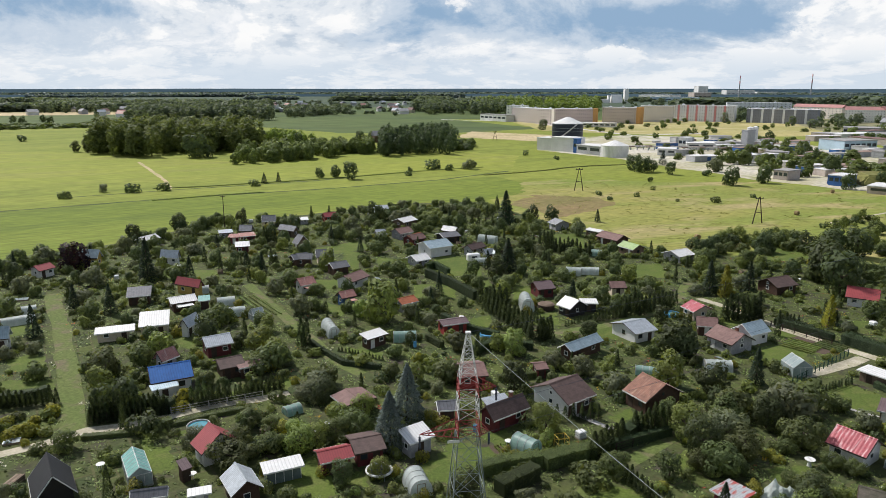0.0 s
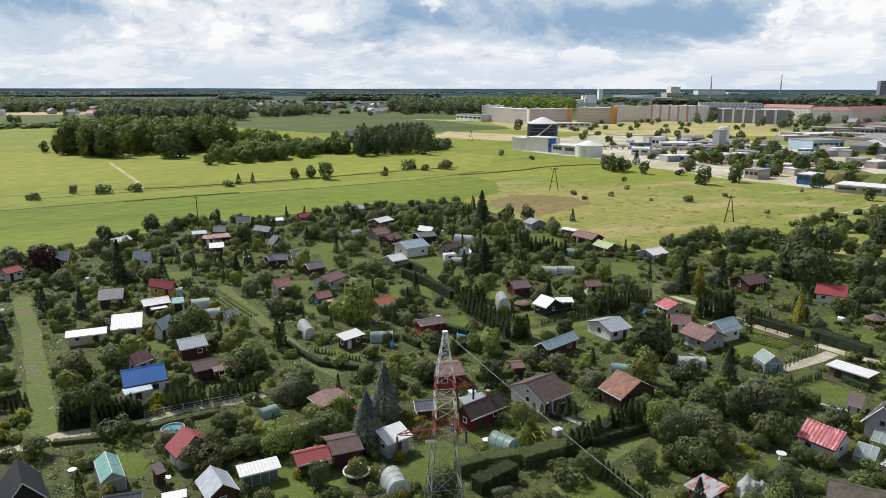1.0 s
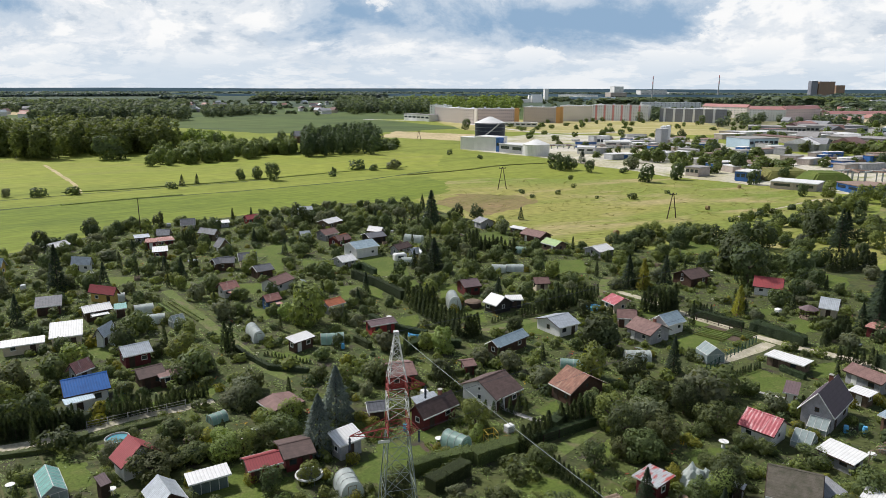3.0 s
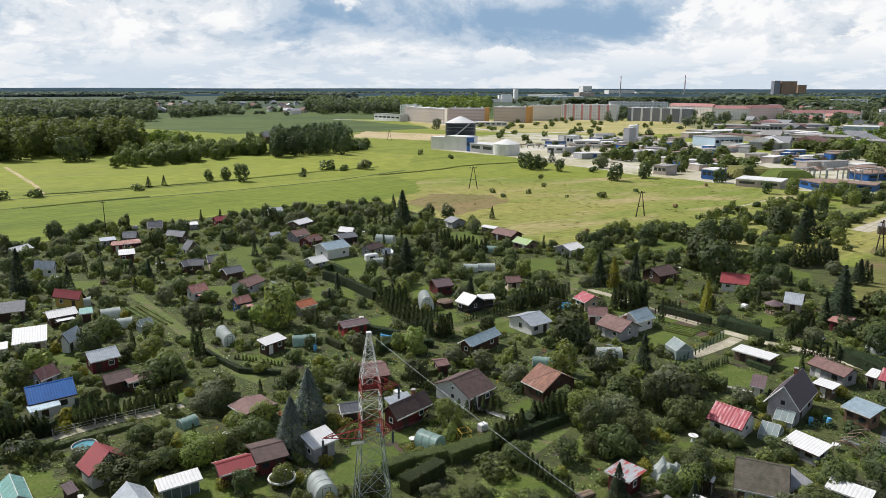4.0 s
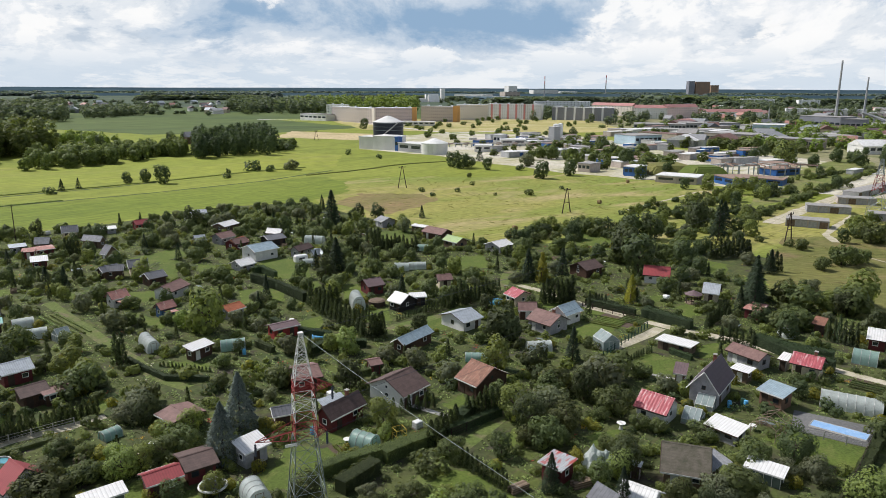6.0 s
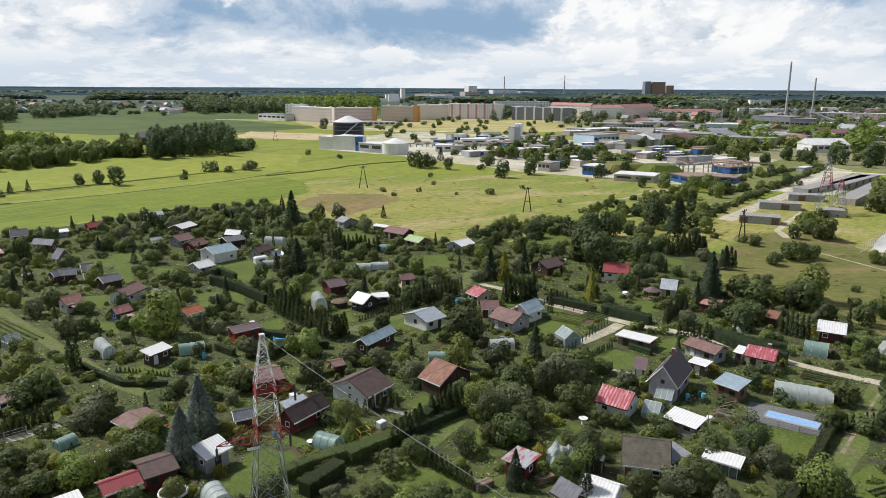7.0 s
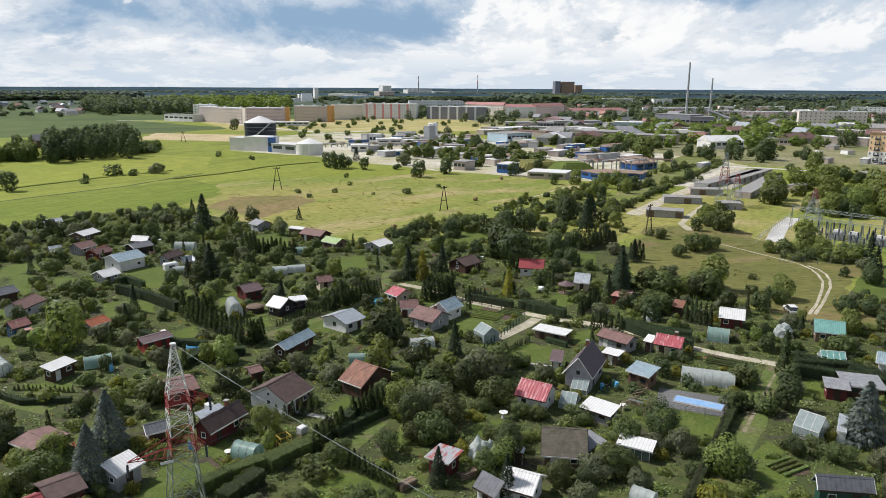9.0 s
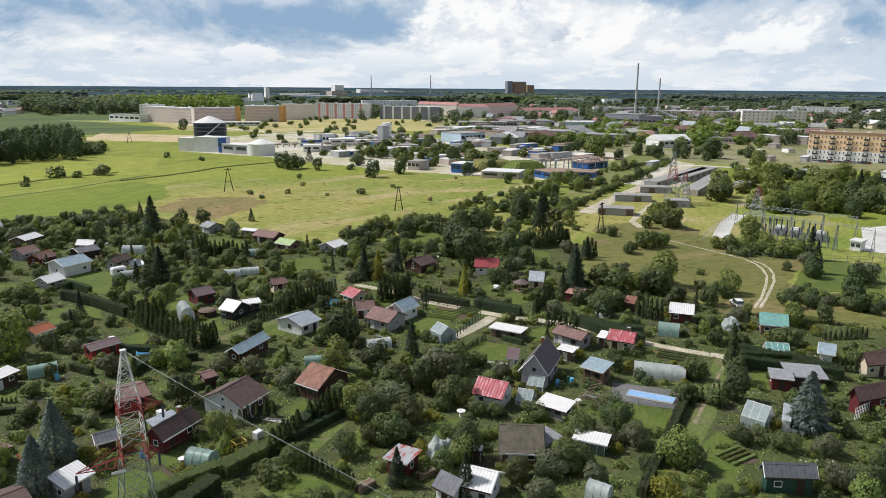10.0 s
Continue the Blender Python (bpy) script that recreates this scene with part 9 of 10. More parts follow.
hall(314.3, 617.2, 347.7, 589.6, 30, 4.2, GREYC, FLAT, "low grey factory hall", 10)
hall(374.1, 679.2, 420.1, 654.3, 30, 6.3, GREYC, FLAT, "long low grey factory hall", 14)
hall(420.1, 654.3, 473.0, 638.3, 30, 8.0, GREYC, FLAT, "long low grey factory hall", 14)
hall(357.5, 611.3, 393.0, 576.1, 24, 5.2, OFFWHITE, FLAT, "long low pale factory hall", 12)
hall(569.7, 667.8, 583.1, 623.9, 30, 14.0, FLATS["dark"], FLAT, "tall dark grey boiler house", 8)
hall(583.1, 623.9, 598.8, 605.7, 26, 12.3, FLATS["dark"], FLAT, "dark grey boiler house annexe", 5)
hall(639.6, 628.6, 668.1, 618.1, 20, 6.7, OFFWHITE, PALEROOF, "pale flat-roofed warehouse building", 5)
hall(391.0, 395.5, 418.3, 389.5, 18, 5.5, OFFWHITE, PALEROOF, "white hall with a raised roof", 6, pitch=4)
hall(463.7, 412.2, 474.8, 395.1, 16, 4.6, TANC, FLAT, "low brown workshop building", 7)
hall(484.8, 403.5, 526.4, 413.0, 14, 4.3, TANC, ROOFS["redbrown"][1], "brown gabled workshop hall", 5, pitch=4)
hall(606.1, 476.5, 641.8, 481.1, 10, 2.3, OFFWHITE, PALEROOF, "low white roadside shop", 4)
hall(514.0, 495.4, 535.1, 487.0, 14, 5.9, TANC, ROOFS["redbrown"][1], "brown gabled workshop hall", 4, pitch=3)
hall(316.0, 183.5, 318.7, 169.3, 12, 8.4, OFFWHITE, PALEROOF, "pale grey house with flat roof", 4)
hall(189.7, 115.6, 190.4, 113.0, 4, 2.6, OFFWHITE, PALEROOF, "small pale switchyard cabin", 2)


def inclined(x, y):
    ob = thing("conveyor_bridge", x, y, -20, "inclined grey conveyor bridge of the boiler house", "conveyor", "")
    b = bar(bmesh.new(), (-22, 0, 18), (24, -6, 2), 1.6)
    part("gallery", b, GREYC, ob)
    for u, z in ((-10, 13), (6, 7.5)):
        part("trestle", boxed(u - 0.5, -3, 0, u + 0.5, -2, z), GREYC, ob)


inclined(650.9, 637.9)

TILES = material("faded_red_tiles", (0.42, 0.21, 0.20), 0.8, scale=0.1, fine=1, spread=0.3)
WIN = {}


# pane colour lightened to stand in for haze before distant windows
FAR_PANE = material("haze_paled_pane", (0.17, 0.18, 0.20), 0.25, spread=0.3, bump=0, spec=0.6)


def window_mesh(w, h):
    if (w, h) not in WIN:
        me = bpy.data.meshes.new("window")
        bm_ = boxed(-w / 2, -0.1, 0, w / 2, 0.05, h)
        bm_.to_mesh(me)
        bm_.free()
        me.materials.append(FAR_PANE)
        WIN[(w, h)] = me
    return WIN[(w, h)]


def block(x0, y0, x1, y1, tall, storeys, cols, colour, accent, label, depth=11.5, roof=None, balconies=0, name="apartment_block", end=""):
    d = Vector((x1 - x0, y1 - y0, 0))
    L = d.length
    turn = math.degrees(math.atan2(d.y, d.x))
    nx, ny = -d.y / L, d.x / L
    if nx * (x0 + x1) + ny * (y0 + y1) < 0:
        nx, ny, turn = -nx, -ny, turn + 180
    ob = thing(name, (x0 + x1) / 2 + nx * depth / 2, (y0 + y1) / 2 + ny * depth / 2, turn, label, "building", "housing blocks")
    hl, hd = L / 2, depth / 2
    part("wall", boxed(-hl, -hd, 0, hl, hd, tall), FLATS[colour], ob)
    if roof:
        part("roof", prism(bmesh.new(), [(-hd - 0.5, tall), (hd + 0.5, tall), (0, tall + 4.2)], -hl - 0.5, hl + 0.5), roof, ob)
    else:
        rf = part("roof", boxed(-hl - 0.25, -hd - 0.25, tall, hl + 0.25, hd + 0.25, tall + (1.4 if colour == "apricot" else 0.5)), FLATS["brown" if colour == "apricot" else "grey"], ob)
        for i in range(max(2, cols // 6)):
            x = -hl + L * (i + 0.5) / max(2, cols // 6)
            part("vent_box", boxed(x - 1.2, -1, tall + 0.5, x + 1.2, 1, tall + 2.0), FLATS["grey"], rf)
    fl = tall / storeys
    cw = L / cols
    me = window_mesh(round(cw * 0.3, 2), round(fl * 0.4, 2))
    far = math.hypot(x0, y0) > 700
    if far:
        b = bmesh.new()
        for s in range(storeys):
            for c in range(cols):
                cx, cz = -hl + cw * (c + 0.5), fl * (s + 0.32)
                box(b, cx - cw * 0.13, -hd - 0.16, cz, cx + cw * 0.13, -hd - 0.01, cz + fl * 0.36)
        tagged(part("glazing", b, FAR_PANE, ob), kind="stuff")
    for s in range(0 if far else storeys):
        for c in range(cols):
            part_of("window", me, ob, pose(-hl + cw * (c + 0.5), -hd - 0.06, fl * (s + 0.32)))
    if colour == "apricot":
        part("ground_storey_band", boxed(-hl - 0.03, -hd - 0.05, 0, hl + 0.03, -hd, fl * 1.9), FLATS["white"], ob, "white plaster band on the lower storeys")
    if accent:
        for c in range(2, cols, 4):
            part("stair_strip", boxed(-hl + cw * c - cw * 0.42, -hd - 0.3, 0, -hl + cw * c + cw * 0.42, -hd - 0.02, tall + 0.3), FLATS[accent], ob)
    if end:
        part("end_wall", boxed(hl - 5, -hd - 0.35, 0, hl + 0.3, hd + 0.3, tall + 0.9), FLATS[end], ob, end + " painted end bay")
    for k in range(balconies):
        x = -hl + L * (k + 0.5) / balconies
        for s in range(storeys):
            bl = part("balcony", boxed(x - 1.6, -hd - 1.2, fl * s + 0.1, x + 1.6, -hd - 0.02, fl * s + 0.25), PALE_CONCRETE, ob)
            part("railing", boxed(x - 1.6, -hd - 1.26, fl * s + 0.25, x + 1.6, -hd - 1.2, fl * s + 1.15), PLUM_STEEL, bl)
    return ob


block(417.7, 291.4, 448.2, 234.5, 16.6, 5, 30, "apricot", "", "orange and white five-storey block of flats", 12, None, 7)
block(78.4, 939.5, 120.7, 841.4, 18.2, 5, 20, "tan", "", "long tan five-storey block of flats", end="cream")
block(122.0, 841.4, 169.3, 829.6, 19.1, 5, 20, "rosy", "", "long pinkish five-storey block of flats", end="orange")
block(76.7, 1006.8, 100.6, 989.4, 18.9, 5, 5, "white", "", "white end block of flats", 12)
block(189.1, 896.0, 229.7, 868.9, 19.3, 5, 18, "tan", "", "grey-brown five-storey block of flats", end="orange")
block(244.7, 926.2, 284.3, 911.8, 20.2, 5, 15, "cream", "", "cream five-storey block of flats")
block(298.7, 958.4, 361.3, 912.8, 20.6, 5, 26, "grey", "red", "grey block of flats with red strips")
block(377.3, 913.0, 439.9, 858.5, 17.2, 5, 26, "dark", "grey", "dark grey block of flats with pale strips")
block(463.4, 1205.3, 561.5, 1181.6, 18.7, 5, 16, "grey", "", "pale grey long block of flats")
block(510.6, 1069.8, 542.9, 995.3, 16.0, 5, 14, "cream", "", "cream block with red pitched roof", 11.5, TILES)
block(508.0, 923.2, 547.5, 901.6, 15.7, 5, 14, "white", "", "white block with red pitched roof", 11.5, TILES)
block(547.5, 901.6, 614.6, 929.5, 16.5, 5, 14, "pink", "", "pinkish block with red pitched roof", 11.5, TILES)
block(627.5, 926.4, 718.8, 919.9, 8.9, 3, 16, "white", "", "white low school with red roof", 12, TILES)
block(1087.1, 1466.8, 1162.2, 1450.1, 18.3, 4, 8, "white", "", "white four-storey office building", 12)
block(1218.4, 1437.6, 1269.1, 1426.3, 15.8, 4, 6, "white", "", "white four-storey office building", 12)
block(818.2, 991.4, 919.5, 932.8, 10.9, 4, 16, "grey", "", "long grey far block of flats")
block(753.6, 761.3, 831.2, 680.5, 12.7, 4, 18, "pink", "", "long pinkish far block of flats")
block(713.3, 588.1, 767.5, 542.2, 18.5, 5, 14, "cream", "", "long cream far block of flats")
block(1115.6, 818.3, 1169.9, 750.6, 14.3, 4, 14, "grey", "", "long grey far block of flats")
block(1670.8, 1074.8, 1693.7, 980.3, 14.5, 4, 10, "white", "", "long white far block of flats")
block(1075.7, 1073.1, 1181.3, 1008.2, 9.1, 3, 10, "white", "", "long white far block of flats")
# tall dark hospital tower, church, far plants
block(2242.8, 3427.8, 2331.6, 3432.7, 75.9, 8, 6, "brown", "", "tall dark brown tower building", 30)
block(2199.2, 3425.3, 2234.9, 3427.3, 78.4, 8, 3, "dark", "", "tall dark glass tower building", 25)
block(2523.1, 3702.4, 2577.6, 3707.1, 58.6, 5, 4, "brown", "", "dark brown lower tower building", 30)
ch = thing("church", 479.5, 2091.2, 10, "white modern church with pointed roof and bell tower", "church")
CH = 38.8
part("nave", prism(bmesh.new(), [(-14, 0), (14, 0), (0, CH * 0.6)], -16, 16), FLATS["white"], ch)
part("bell_tower", boxed(24, -5, 0, 36, 6, CH), FLATS["white"], ch)
part("side_tower", boxed(-26, -4, 0, -20, 5, CH * 0.55), FLATS["white"], ch)
part("annexe", boxed(-70, -8, 0, -26, 8, CH * 0.25), FLATS["white"], ch)


def chimney(x, y, tall, r, label, stripes=False):
    ob = thing("factory_chimney", x, y, 0, label, "chimney", "factory chimneys")
    n = 8
    for i in range(n):
        b = bmesh.new()
        r0, r1 = r * (1 - 0.4 * i / n), r * (1 - 0.4 * (i + 1) / n)
        bmesh.ops.create_cone(b, cap_ends=True, segments=16, radius1=r0, radius2=r1, depth=tall / n, matrix=Matrix.Translation((0, 0, tall * (i + 0.5) / n)))
        part("shaft_section", b, (FLATS["red"] if i % 2 else FLATS["white"]) if stripes and i > 4 else GREYC, ob)


chimney(690.2, 747.2, 77.5, 1.7, "tall slim grey steel factory chimney")
chimney(721.6, 736.3, 57.5, 1.5, "tall slim grey steel factory chimney")
chimney(1251.7, 3131.6, 93.6, 3.2, "far striped power station chimney", True)
chimney(1565.8, 3135.8, 100.8, 3.2, "far striped power station chimney", True)
chimney(613.8, 773.8, 18.2, 1.2, "short slim works chimney")
hall(829.8, 2455.4, 888.0, 2456.2, 60, 26.5, TANC, PALEROOF, "far tan factory hall", 4)
hall(1135.8, 3310.7, 1180.2, 3311.3, 60, 48.4, OFFWHITE, PALEROOF, "far pale plant building", 2)
hall(1266.5, 3312.4, 1397.3, 3314.2, 60, 30.6, OFFWHITE, PALEROOF, "far pale plant building", 6)
hall(699.5, 2684.1, 779.7, 2564.8, 60, 16.6, OFFWHITE, PALEROOF, "far pale factory hall", 6)
hall(624.7, 2258.7, 738.6, 2174.3, 50, 14.0, LIGHTBLUE, PALEROOF, "far pale blue factory hall", 6)
hall(1594.7, 3748.9, 1698.2, 3750.3, 60, 20.2, OFFWHITE, PALEROOF, "far pale factory hall", 4)


def turbine(x, y, tall):
    ob = thing("wind_turbine", x, y, 0, "far white wind turbine standing still", "wind turbine", "wind turbines")
    b = bmesh.new()
    bmesh.ops.create_cone(b, cap_ends=True, segments=10, radius1=1.5, radius2=0.8, depth=tall, matrix=Matrix.Translation((0, 0, tall / 2)))
    part("tower", b, WHITE_PAINT, ob)
    part("nacelle", boxed(-1.2, -3, tall, 1.2, 4, tall + 2.4), WHITE_PAINT, ob)
    for k in range(3):
        b = bmesh.new()
        a = radians(90 + 120 * k)
        bar(b, (0, -3.5, tall + 1.5), (38 * math.cos(a), -3.5, tall + 1.5 + 38 * math.sin(a)), 0.55)
        part("blade", b, WHITE_PAINT, ob)


for px, py, tl in ((5582.7, 5309.0, 196.1), (6156.6, 5426.7, 159.2), (6804.2, 5559.6, 211.2), (7348.4, 5671.2, 265.4), (7416.3, 5685.2, 202.0), (5043.2, 5198.3, 208.0)):
    turbine(px, py, tl)

# small buildings, containers and stacks on the yards


def yard_unit(x, y, turn, l, w, h, mat, roof, word):
    ob = thing("works_shed", x, y, turn, word, "works shed", "works sheds")
    part("wall", boxed(-l / 2, -w / 2, 0, l / 2, w / 2, h, 0.04), mat, ob)
    part("roof", boxed(-l / 2 - 0.2, -w / 2 - 0.2, h, l / 2 + 0.2, w / 2 + 0.2, h + 0.25), roof, ob)
    part("door", boxed(-l * 0.12, -w / 2 - 0.06, 0.02, l * 0.12, -w / 2 + 0.02, min(h - 0.4, 3.0)), BLUE_CLAD if mat is OFFWHITE else GREYC, ob)


def yard_stack(x, y, turn, l, mat, word):
    ob = thing("material_stack", x, y, turn, word, "stack", "material stacks")
    for k in range(2):
        for j in range(2):
            part("bundle", boxed(-l / 2 + 0.5 * ((k + j) % 2), -3 + 2.0 * j, 0.9 * k, l / 2 - 0.7 * ((k * 2 + j) % 2), -1.3 + 2.0 * j, 0.9 * k + 0.8), mat, ob)


yard_unit(475.5, 359.8, 20, 12, 6, 3.0, TANC, FLAT, "small flat-roofed shed among the plots by the road")
yard_unit(423.9, 331.4, 25, 9, 5, 2.6, GREYC, PALEROOF, "small flat-roofed shed among the plots by the road")
yard_unit(450.8, 329.2, 70, 8, 5, 2.6, OFFWHITE, FLAT, "small flat-roofed shed among the plots by the road")
yard_unit(385.0, 294.2, 20, 10, 5, 2.8, TANC, FLAT, "small flat-roofed shed among the plots by the road")
yard_unit(407.0, 284.6, 25, 11, 4, 2.8, GREYC, PALEROOF, "small flat-roofed shed among the plots by the road")
yard_unit(333.7, 230.6, 70, 12, 6, 3.2, OFFWHITE, FLAT, "small flat-roofed shed among the plots by the road")
yard_unit(266.6, 216.1, 20, 9, 5, 2.6, TANC, FLAT, "small flat-roofed shed among the plots by the road")
yard_unit(297.9, 304.7, 25, 11, 4, 2.4, GREYC, PALEROOF, "small flat-roofed shed among the plots by the road")
ry = random.Random(33)
WORKS = [(119.5, 479.2), (160.1, 396.9), (173.9, 346.9), (195.7, 355.0), (227.1, 326.6), (285.4, 327.3), (337.3, 387.6), (294.0, 470.6), (261.6, 596.1), (213.2, 605.9), (144.0, 579.7)]
wx, wy = [p[0] for p in WORKS], [p[1] for p in WORKS]
made = 0
while made < 74:
    x, y = ry.uniform(min(wx), max(wx)), ry.uniform(min(wy), max(wy))
    if not inside(x, y, WORKS):
        continue
    made += 1
    if made % 4 == 0:
        yard_stack(x, y, ry.uniform(-20, 60), ry.uniform(6, 14), ry.choice((RUSTY, RUSTY, PALE_CONCRETE, BARE_WOOD)), "stacked pipes and beams on the works yard")
    elif made % 9 == 5:
        tank(x, y, ry.uniform(3, 6), ry.uniform(2, 4), OFFWHITE, "low round basin on the works yard", 0.3)
    else:
        yard_unit(x, y, ry.choice((10, 18, 35)), ry.uniform(6, 20), ry.uniform(5, 10), ry.uniform(2.6, 4.6), ry.choice((OFFWHITE, OFFWHITE, GREYC, TANC, BLUE_CLAD)), ry.choice((PALEROOF, FLAT, FLAT, RUSTY)), "low flat-roofed shed on the works yard")
FACTORY = [(307.9, 594.6), (383.0, 500.4), (458.8, 366.8), (562.3, 398.3), (898.1, 639.9), (595.6, 780.2), (446.9, 799.6)]
wx, wy = [p[0] for p in FACTORY], [p[1] for p in FACTORY]
made = 0
while made < 46:
    x, y = ry.uniform(min(wx), max(wx)), ry.uniform(min(wy), max(wy))
    if not inside(x, y, FACTORY):
        continue
    made += 1
    yard_unit(x, y, ry.choice((15, 25, 110)), ry.uniform(14, 50), ry.uniform(10, 18), ry.uniform(3.5, 6.5), ry.choice((OFFWHITE, GREYC, TANC, TANC)), ry.choice((PALEROOF, FLAT, FLAT, ROOFS["redbrown"][1])), "low flat-roofed factory building in the town")
wood("town_trees", WORKS, 40, 6, 6.5, "alder", "bushes and trees round the works", 40, 100, 0.14, "round")
wood("town_trees", FACTORY, 160, 9, 9, "alder", "trees among the factory buildings", 41, 80, 0.14, "round")

# houses of the suburbs


def far_house(x, y, turn, w, roof, wall):
    ob = thing("suburban_house", x, y, turn, "small far family house with pitched roof", "house", "suburban houses")
    part("wall", boxed(-w / 2, -w * 0.4, 0, w / 2, w * 0.4, 5.5), wall, ob)
    part("roof", prism(bmesh.new(), [(-w * 0.47, 5.5), (w * 0.47, 5.5), (0, 9.5)], -w / 2 - 0.4, w / 2 + 0.4), roof, ob)
    if math.hypot(x, y) < 1000:
        for s in (-1, 1):
            part_of("window", window_mesh(1.5, 1.5), ob, pose(s * w * 0.22, -w * 0.4 - 0.02, 1.6))


rs = random.Random(12)
HOUSE_ROOFS = [ROOFS[k][1] for k in ("rose", "redbrown", "dark", "rose", "grey", "silver", "maroon")]
HOUSE_WALLS = [WALLS[k][1] for k in ("white", "cream", "white", "grey")]
for i in range(100):
    az, d = rs.uniform(-38, 4), rs.uniform(1150, 2000)
    far_house(d * math.sin(radians(az)), d * math.cos(radians(az)), rs.uniform(0, 180), rs.uniform(10, 16), rs.choice(HOUSE_ROOFS), rs.choice(HOUSE_WALLS))
for i in range(115):
    az, d = rs.uniform(30, 62), rs.uniform(560, 1700)
    if 44 < az and d < 640:
        continue
    far_house(d * math.sin(radians(az)), d * math.cos(radians(az)), rs.uniform(0, 180), rs.uniform(10, 26), rs.choice(HOUSE_ROOFS + [FLAT, PALEROOF, ROOFS["grey"][1]]), rs.choice(HOUSE_WALLS))
far_house(-84.8, 1198.0, 30, 18, ROOFS["grey"][1], WALLS["white"][1])
far_house(-58.3, 577.0, 20, 14, ROOFS["dark"][1], WALLS["wood"][1])

# trees of the town
wood("town_trees", [(74.1, 617.4), (213.5, 593.0), (320.4, 527.3), (569.9, 946.1), (221.1, 925.9), (101.2, 793.5)], 80, 5.5, 7, "alder", "scattered bushes and trees before the blocks", 30, 100, 0.14, "round")
wood("town_trees", [(328.6, 857.1), (500.4, 654.9), (815.8, 476.2), (2031.1, 1195.7), (1078.4, 1415.6), (526.0, 1370.5)], 620, 14, 13, "far", "town trees between the blocks", 31, 60, 0.15, "round")
wood("town_trees", [(324.7, 423.6), (446.4, 372.1), (637.4, 446.2), (1122.4, 790.6), (660.7, 740.4), (390.3, 544.8)], 300, 11, 11, "birch", "town trees between the workshops", 32, 80, 0.14, "round")
wood("town_trees", [(284.2, 463.0), (324.7, 423.6), (338.7, 377.4), (390.9, 436.2), (328.7, 508.1)], 40, 9, 9, "alder", "trees round the works", 33, 90, 0.14, "round")
wood("town_trees", [(140.1, 385.5), (177.3, 342.6), (198.3, 319.0), (239.1, 386.9), (259.5, 498.3), (240.8, 546.9)], 46, 8, 8, "alder", "trees round the works", 34, 100, 0.14, "round")
wood("town_trees", [(240.0, 197.4), (298.7, 169.9), (379.3, 217.7), (323.3, 256.7)], 46, 5.5, 6, "fresh", "bright green trees before the blocks", 35, 110, 0.13, "round")
wood("village_trees", [(-999.6, 1239.1), (-636.2, 1366.2), (-68.4, 1062.1), (-133.8, 2083.0), (-1555.1, 2423.6)], 260, 8, 13, "far", "trees among the far village houses", 36, 40, 0.2, "round")
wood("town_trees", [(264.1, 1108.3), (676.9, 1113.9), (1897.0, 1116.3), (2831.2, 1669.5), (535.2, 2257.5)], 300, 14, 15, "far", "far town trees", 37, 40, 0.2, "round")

# garages


def garage(x, y, turn, w, l, door):
    ob = thing("garage", x, y, turn, "flat-roofed grey brick garage in a long row", "garage", "garage rows")
    part("wall", boxed(-w / 2, -l / 2, 0, w / 2, l / 2, 2.4), WALLS["grey"][1] if door else TANC, ob)
    part("roof", boxed(-w / 2 - 0.02, -l / 2 - 0.3, 2.4, w / 2 - 0.03, l / 2 + 0.3, 2.58), FLAT, ob)
    part("garage_door", boxed(-w / 2 + 0.4, -l / 2 - 0.06, 0.02, w / 2 - 0.4, -l / 2 + 0.03, 2.1), (WALLS["grey"], WALLS["wood"], WALLS["grey"])[door % 3][1], ob)


def garage_row(x0, y0, x1, y1, side, seed):
    L = math.hypot(x1 - x0, y1 - y0)
    n = max(2, round(L / 3.4))
    turn = math.degrees(math.atan2(y1 - y0, x1 - x0))
    a = radians(turn)
    for i in range(n):
        u = (i + 0.5) / n
        garage(x0 + (x1 - x0) * u, y0 + (y1 - y0) * u, turn + (180 if side < 0 else 0), L / n, 6.2, (i * 7 + seed) % 3)


garage_row(164.0, 193.0, 173.5, 184.7, 1, 1)
garage_row(189.8, 213.9, 201.4, 205.7, 1, 2)
garage_row(215.2, 227.1, 226.3, 219.8, 1, 3)
garage_row(231.0, 236.7, 299.3, 268.4, 1, 1)
garage_row(256.7, 243.6, 305.9, 268.7, 1, 2)
garage_row(226.8, 209.2, 286.8, 246.4, -1, 0)
garage_row(198.6, 194.8, 205.5, 189.8, 1, 1)

# switchyard
sy = (200.7, 139.5)


def portal(x, y, turn, span, tall):
    ob = thing("switchyard_portal", x, y, turn, "grey steel lattice portal of the switchyard", "portal", "switchyard portals")
    for s in (-1, 1):
        b = bmesh.new()
        for q in (-1, 1):
            bar(b, (s * span / 2 + q * 0.5, 0, 0), (s * span / 2, 0, tall), 0.07)
        for i in range(5):
            z = tall * (i + 0.5) / 6
            k = 0.5 * (1 - z / tall)
            bar(b, (s * span / 2 - k, 0, z), (s * span / 2 + k * 0.8, 0, z + tall / 6), 0.06)
        part("leg", b, STEEL, ob)
    b = bmesh.new()
    for z in (tall - 0.4, tall + 0.4):
        bar(b, (-span / 2, 0, z), (span / 2, 0, z), 0.055)
    for i in range(8):
        bar(b, (-span / 2 + span * i / 8, 0, tall - 0.4), (-span / 2 + span * (i + 1) / 8, 0, tall + 0.4), 0.05)
    part("crossbeam", b, STEEL, ob)


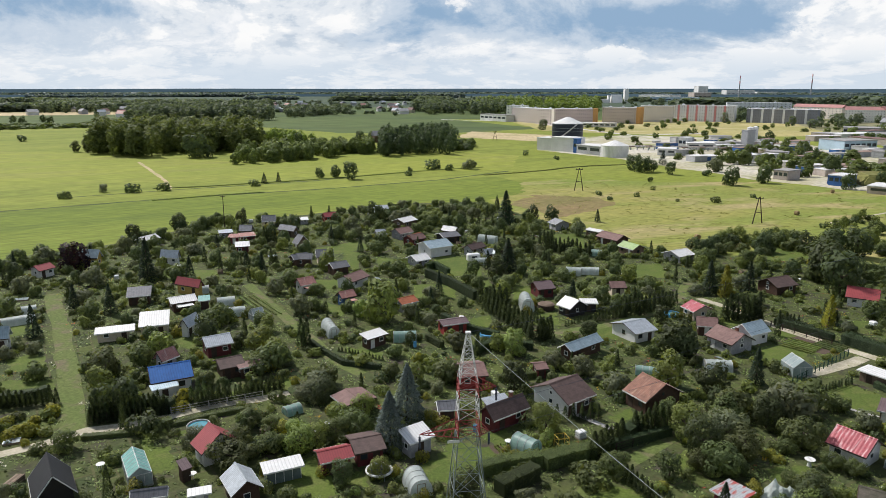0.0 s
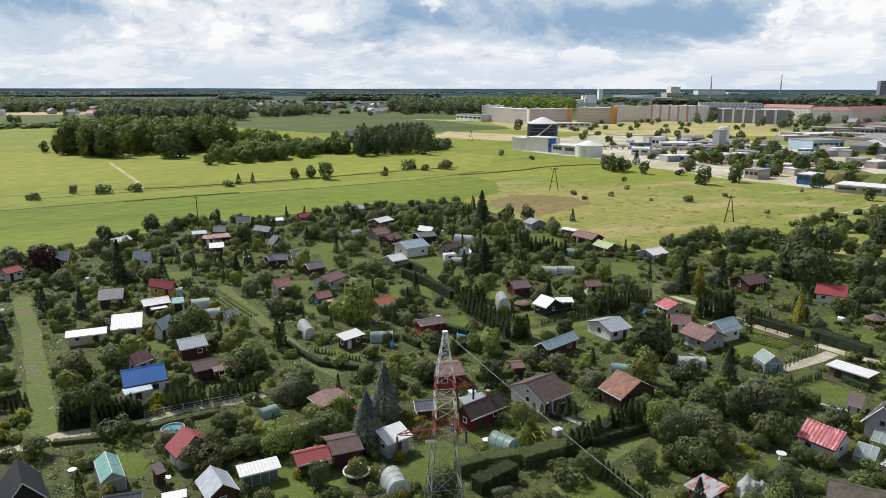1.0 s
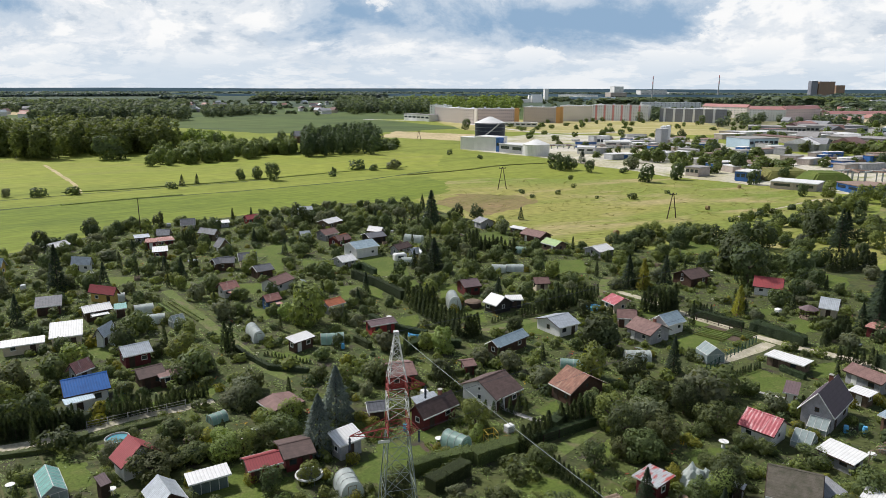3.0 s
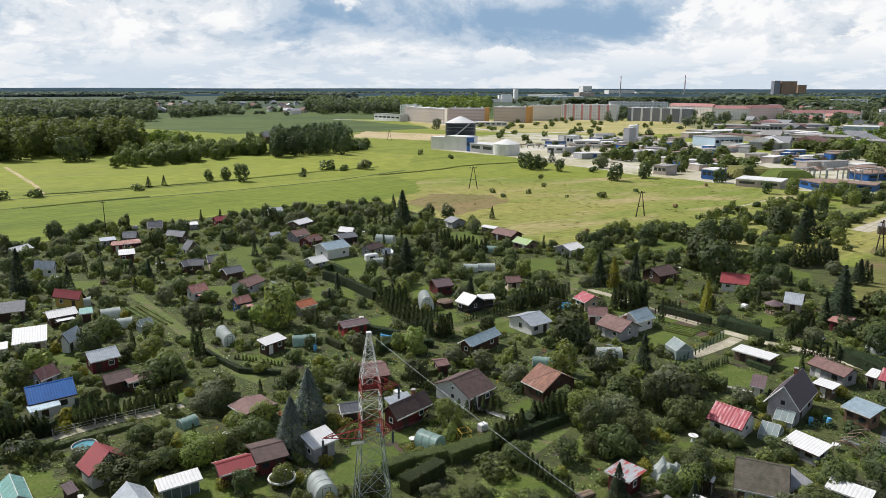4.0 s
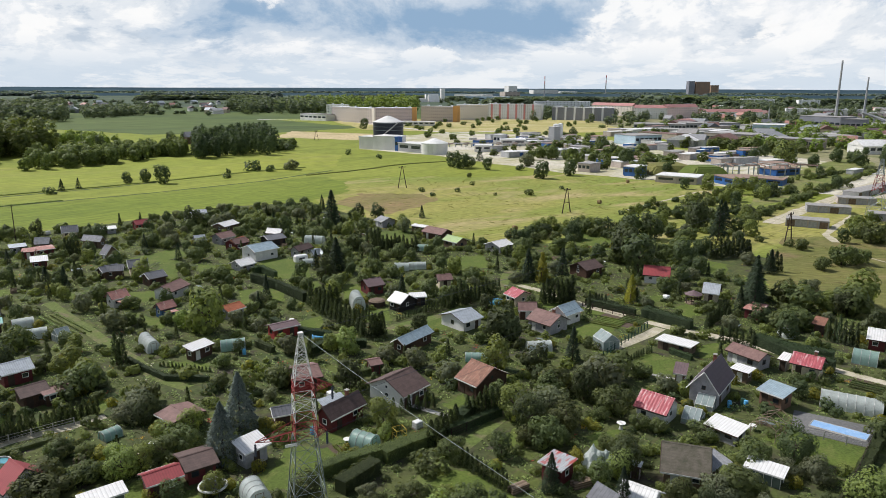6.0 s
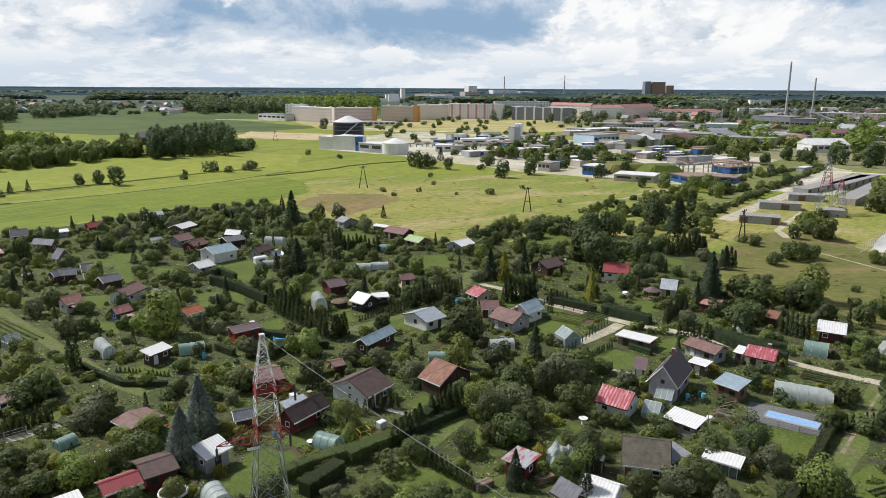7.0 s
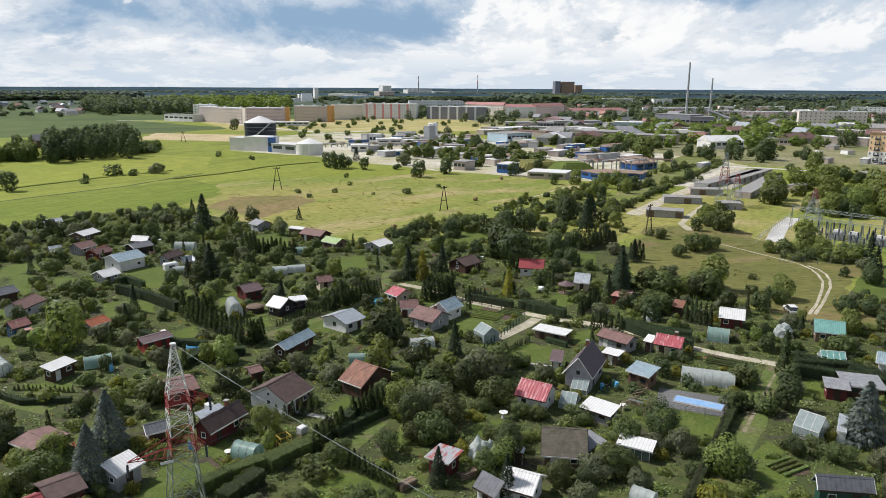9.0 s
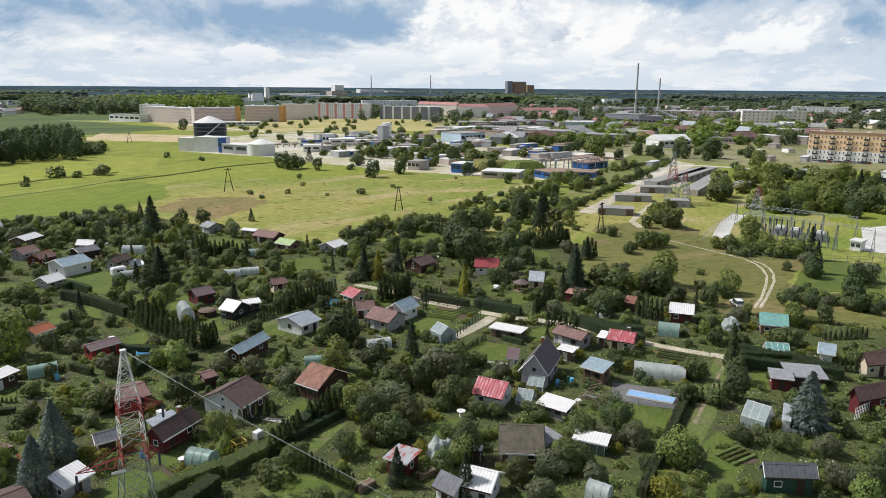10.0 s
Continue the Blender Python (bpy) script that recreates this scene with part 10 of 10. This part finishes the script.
def breaker(x, y, turn, tall):
    ob = thing("switchgear", x, y, turn, "dark ribbed insulator column on a pale steel stand", "switchgear", "switchgear columns")
    part("stand", boxed(-0.16, -0.16, 0, 0.16, 0.16, tall * 0.5), STEEL, ob)
    b = bmesh.new()
    for i in range(9):
        bmesh.ops.create_cone(b, cap_ends=True, segments=10, radius1=0.26, radius2=0.15, depth=tall * 0.055, matrix=Matrix.Translation((0, 0, tall * (0.52 + 0.053 * i))))
    part("insulator", b, PLUM_STEEL, ob)
    part("terminal", boxed(-0.35, -0.08, tall, 0.35, 0.08, tall + 0.15), STEEL, ob)


p0, p1 = (195.5, 157.2), (206.3, 123.2)
p2 = (171.5, 132.5)
ex, ey = p1[0] - p0[0], p1[1] - p0[1]
vx, vy = p2[0] - p0[0], p2[1] - p0[1]
tt = math.degrees(math.atan2(ey, ex))
patch("ground_switchyard", [p0, p1, (p1[0] + vx, p1[1] + vy), p2], 0.05, DRY, "dry grass floor of the switchyard", 0.5)
for u in (0.05, 0.28, 0.52, 0.78):
    for v in (0.25, 0.75):
        portal(p0[0] + ex * u + vx * v, p0[1] + ey * u + vy * v, tt, 9, 7.5)
for i in range(12):
    for v in (0.2, 0.45, 0.7):
        u = 0.06 + 0.6 * i / 11
        breaker(p0[0] + ex * u + vx * v + 0.6 * math.sin(i * 5 + v), p0[1] + ey * u + vy * v, tt, 3.0 + 0.7 * ((i * 3 + int(v * 10)) % 3))
for u in (0.3, 0.42, 0.62):
    tr_ = thing("transformer", p0[0] + ex * u + vx * 0.35, p0[1] + ey * u + vy * 0.35, tt, "pale grey power transformer with cooling fins", "transformer", "transformers")
    tr_.scale = (0.62, 0.62, 0.75)
    part("body", boxed(-2.2, -1.4, 0.3, 2.2, 1.4, 3.3, 0.1), GREYC, tr_)
    for k in range(8):
        part("cooling_fin", boxed(-2.0 + 0.55 * k, -2.1, 0.6, -1.8 + 0.55 * k, -1.42, 3.0), GREYC, tr_)
    part("conservator", boxed(-1.8, -0.4, 3.3, 1.8, 0.4, 4.1, 0.15), OFFWHITE, tr_)
    part("foundation", boxed(-2.6, -2.2, 0, 2.6, 1.7, 0.3), CONCRETE, tr_)


def fence(x0, y0, x1, y1, step, tall, mat, label):
    L = math.hypot(x1 - x0, y1 - y0)
    ob = thing("fence", x0, y0, math.degrees(math.atan2(y1 - y0, x1 - x0)), label, "fence", "fences")
    n = max(2, int(L / step))
    b = boxed(-0.06, -0.06, 0, 0.06, 0.06, tall)
    me_ = bpy.data.meshes.new("post")
    b.to_mesh(me_)
    b.free()
    me_.materials.append(mat)
    for i in range(n + 1):
        part_of("post", me_, ob, pose(L * i / n, 0, 0))
    for z in (0.3, tall * 0.55, tall - 0.1):
        part("rail", boxed(0, -0.02, z, L, 0.02, z + 0.05), mat, ob)


fence(163.3, 143.9, 203.7, 166.8, 2.5, 2.2, PALE_CONCRETE, "pale concrete post fence of the switchyard")
fence(150.9, 124.8, 182.3, 101.5, 3.0, 1.8, STEEL, "thin steel fence of the switchyard")
fence(20.5, 78.9, 27.6, 82.8, 2.2, 1.2, DARK_WOOD, "low dark wooden garden fence")
fence(70.2, 63.7, 64.4, 59.3, 2.0, 1.5, DARK_WOOD, "dark board garden fence")
fence(64.4, 59.3, 51.2, 50.1, 2.0, 1.5, DARK_WOOD, "dark board garden fence")
fence(-38.6, 88.2, -27.4, 93.8, 2.2, 1.1, CONCRETE, "low wire fence on concrete posts")
fence(60.4, 125.9, 66.6, 116.0, 2.0, 1.1, DARK_WOOD, "low dark wooden garden fence")
fence(51.8, 99.2, 66.6, 110.9, 1.4, 1.3, WALLS["green"][1], "green board garden fence")
fence(61.5, 72.8, 70.4, 63.8, 2.2, 1.1, CONCRETE, "low wire fence on concrete posts")
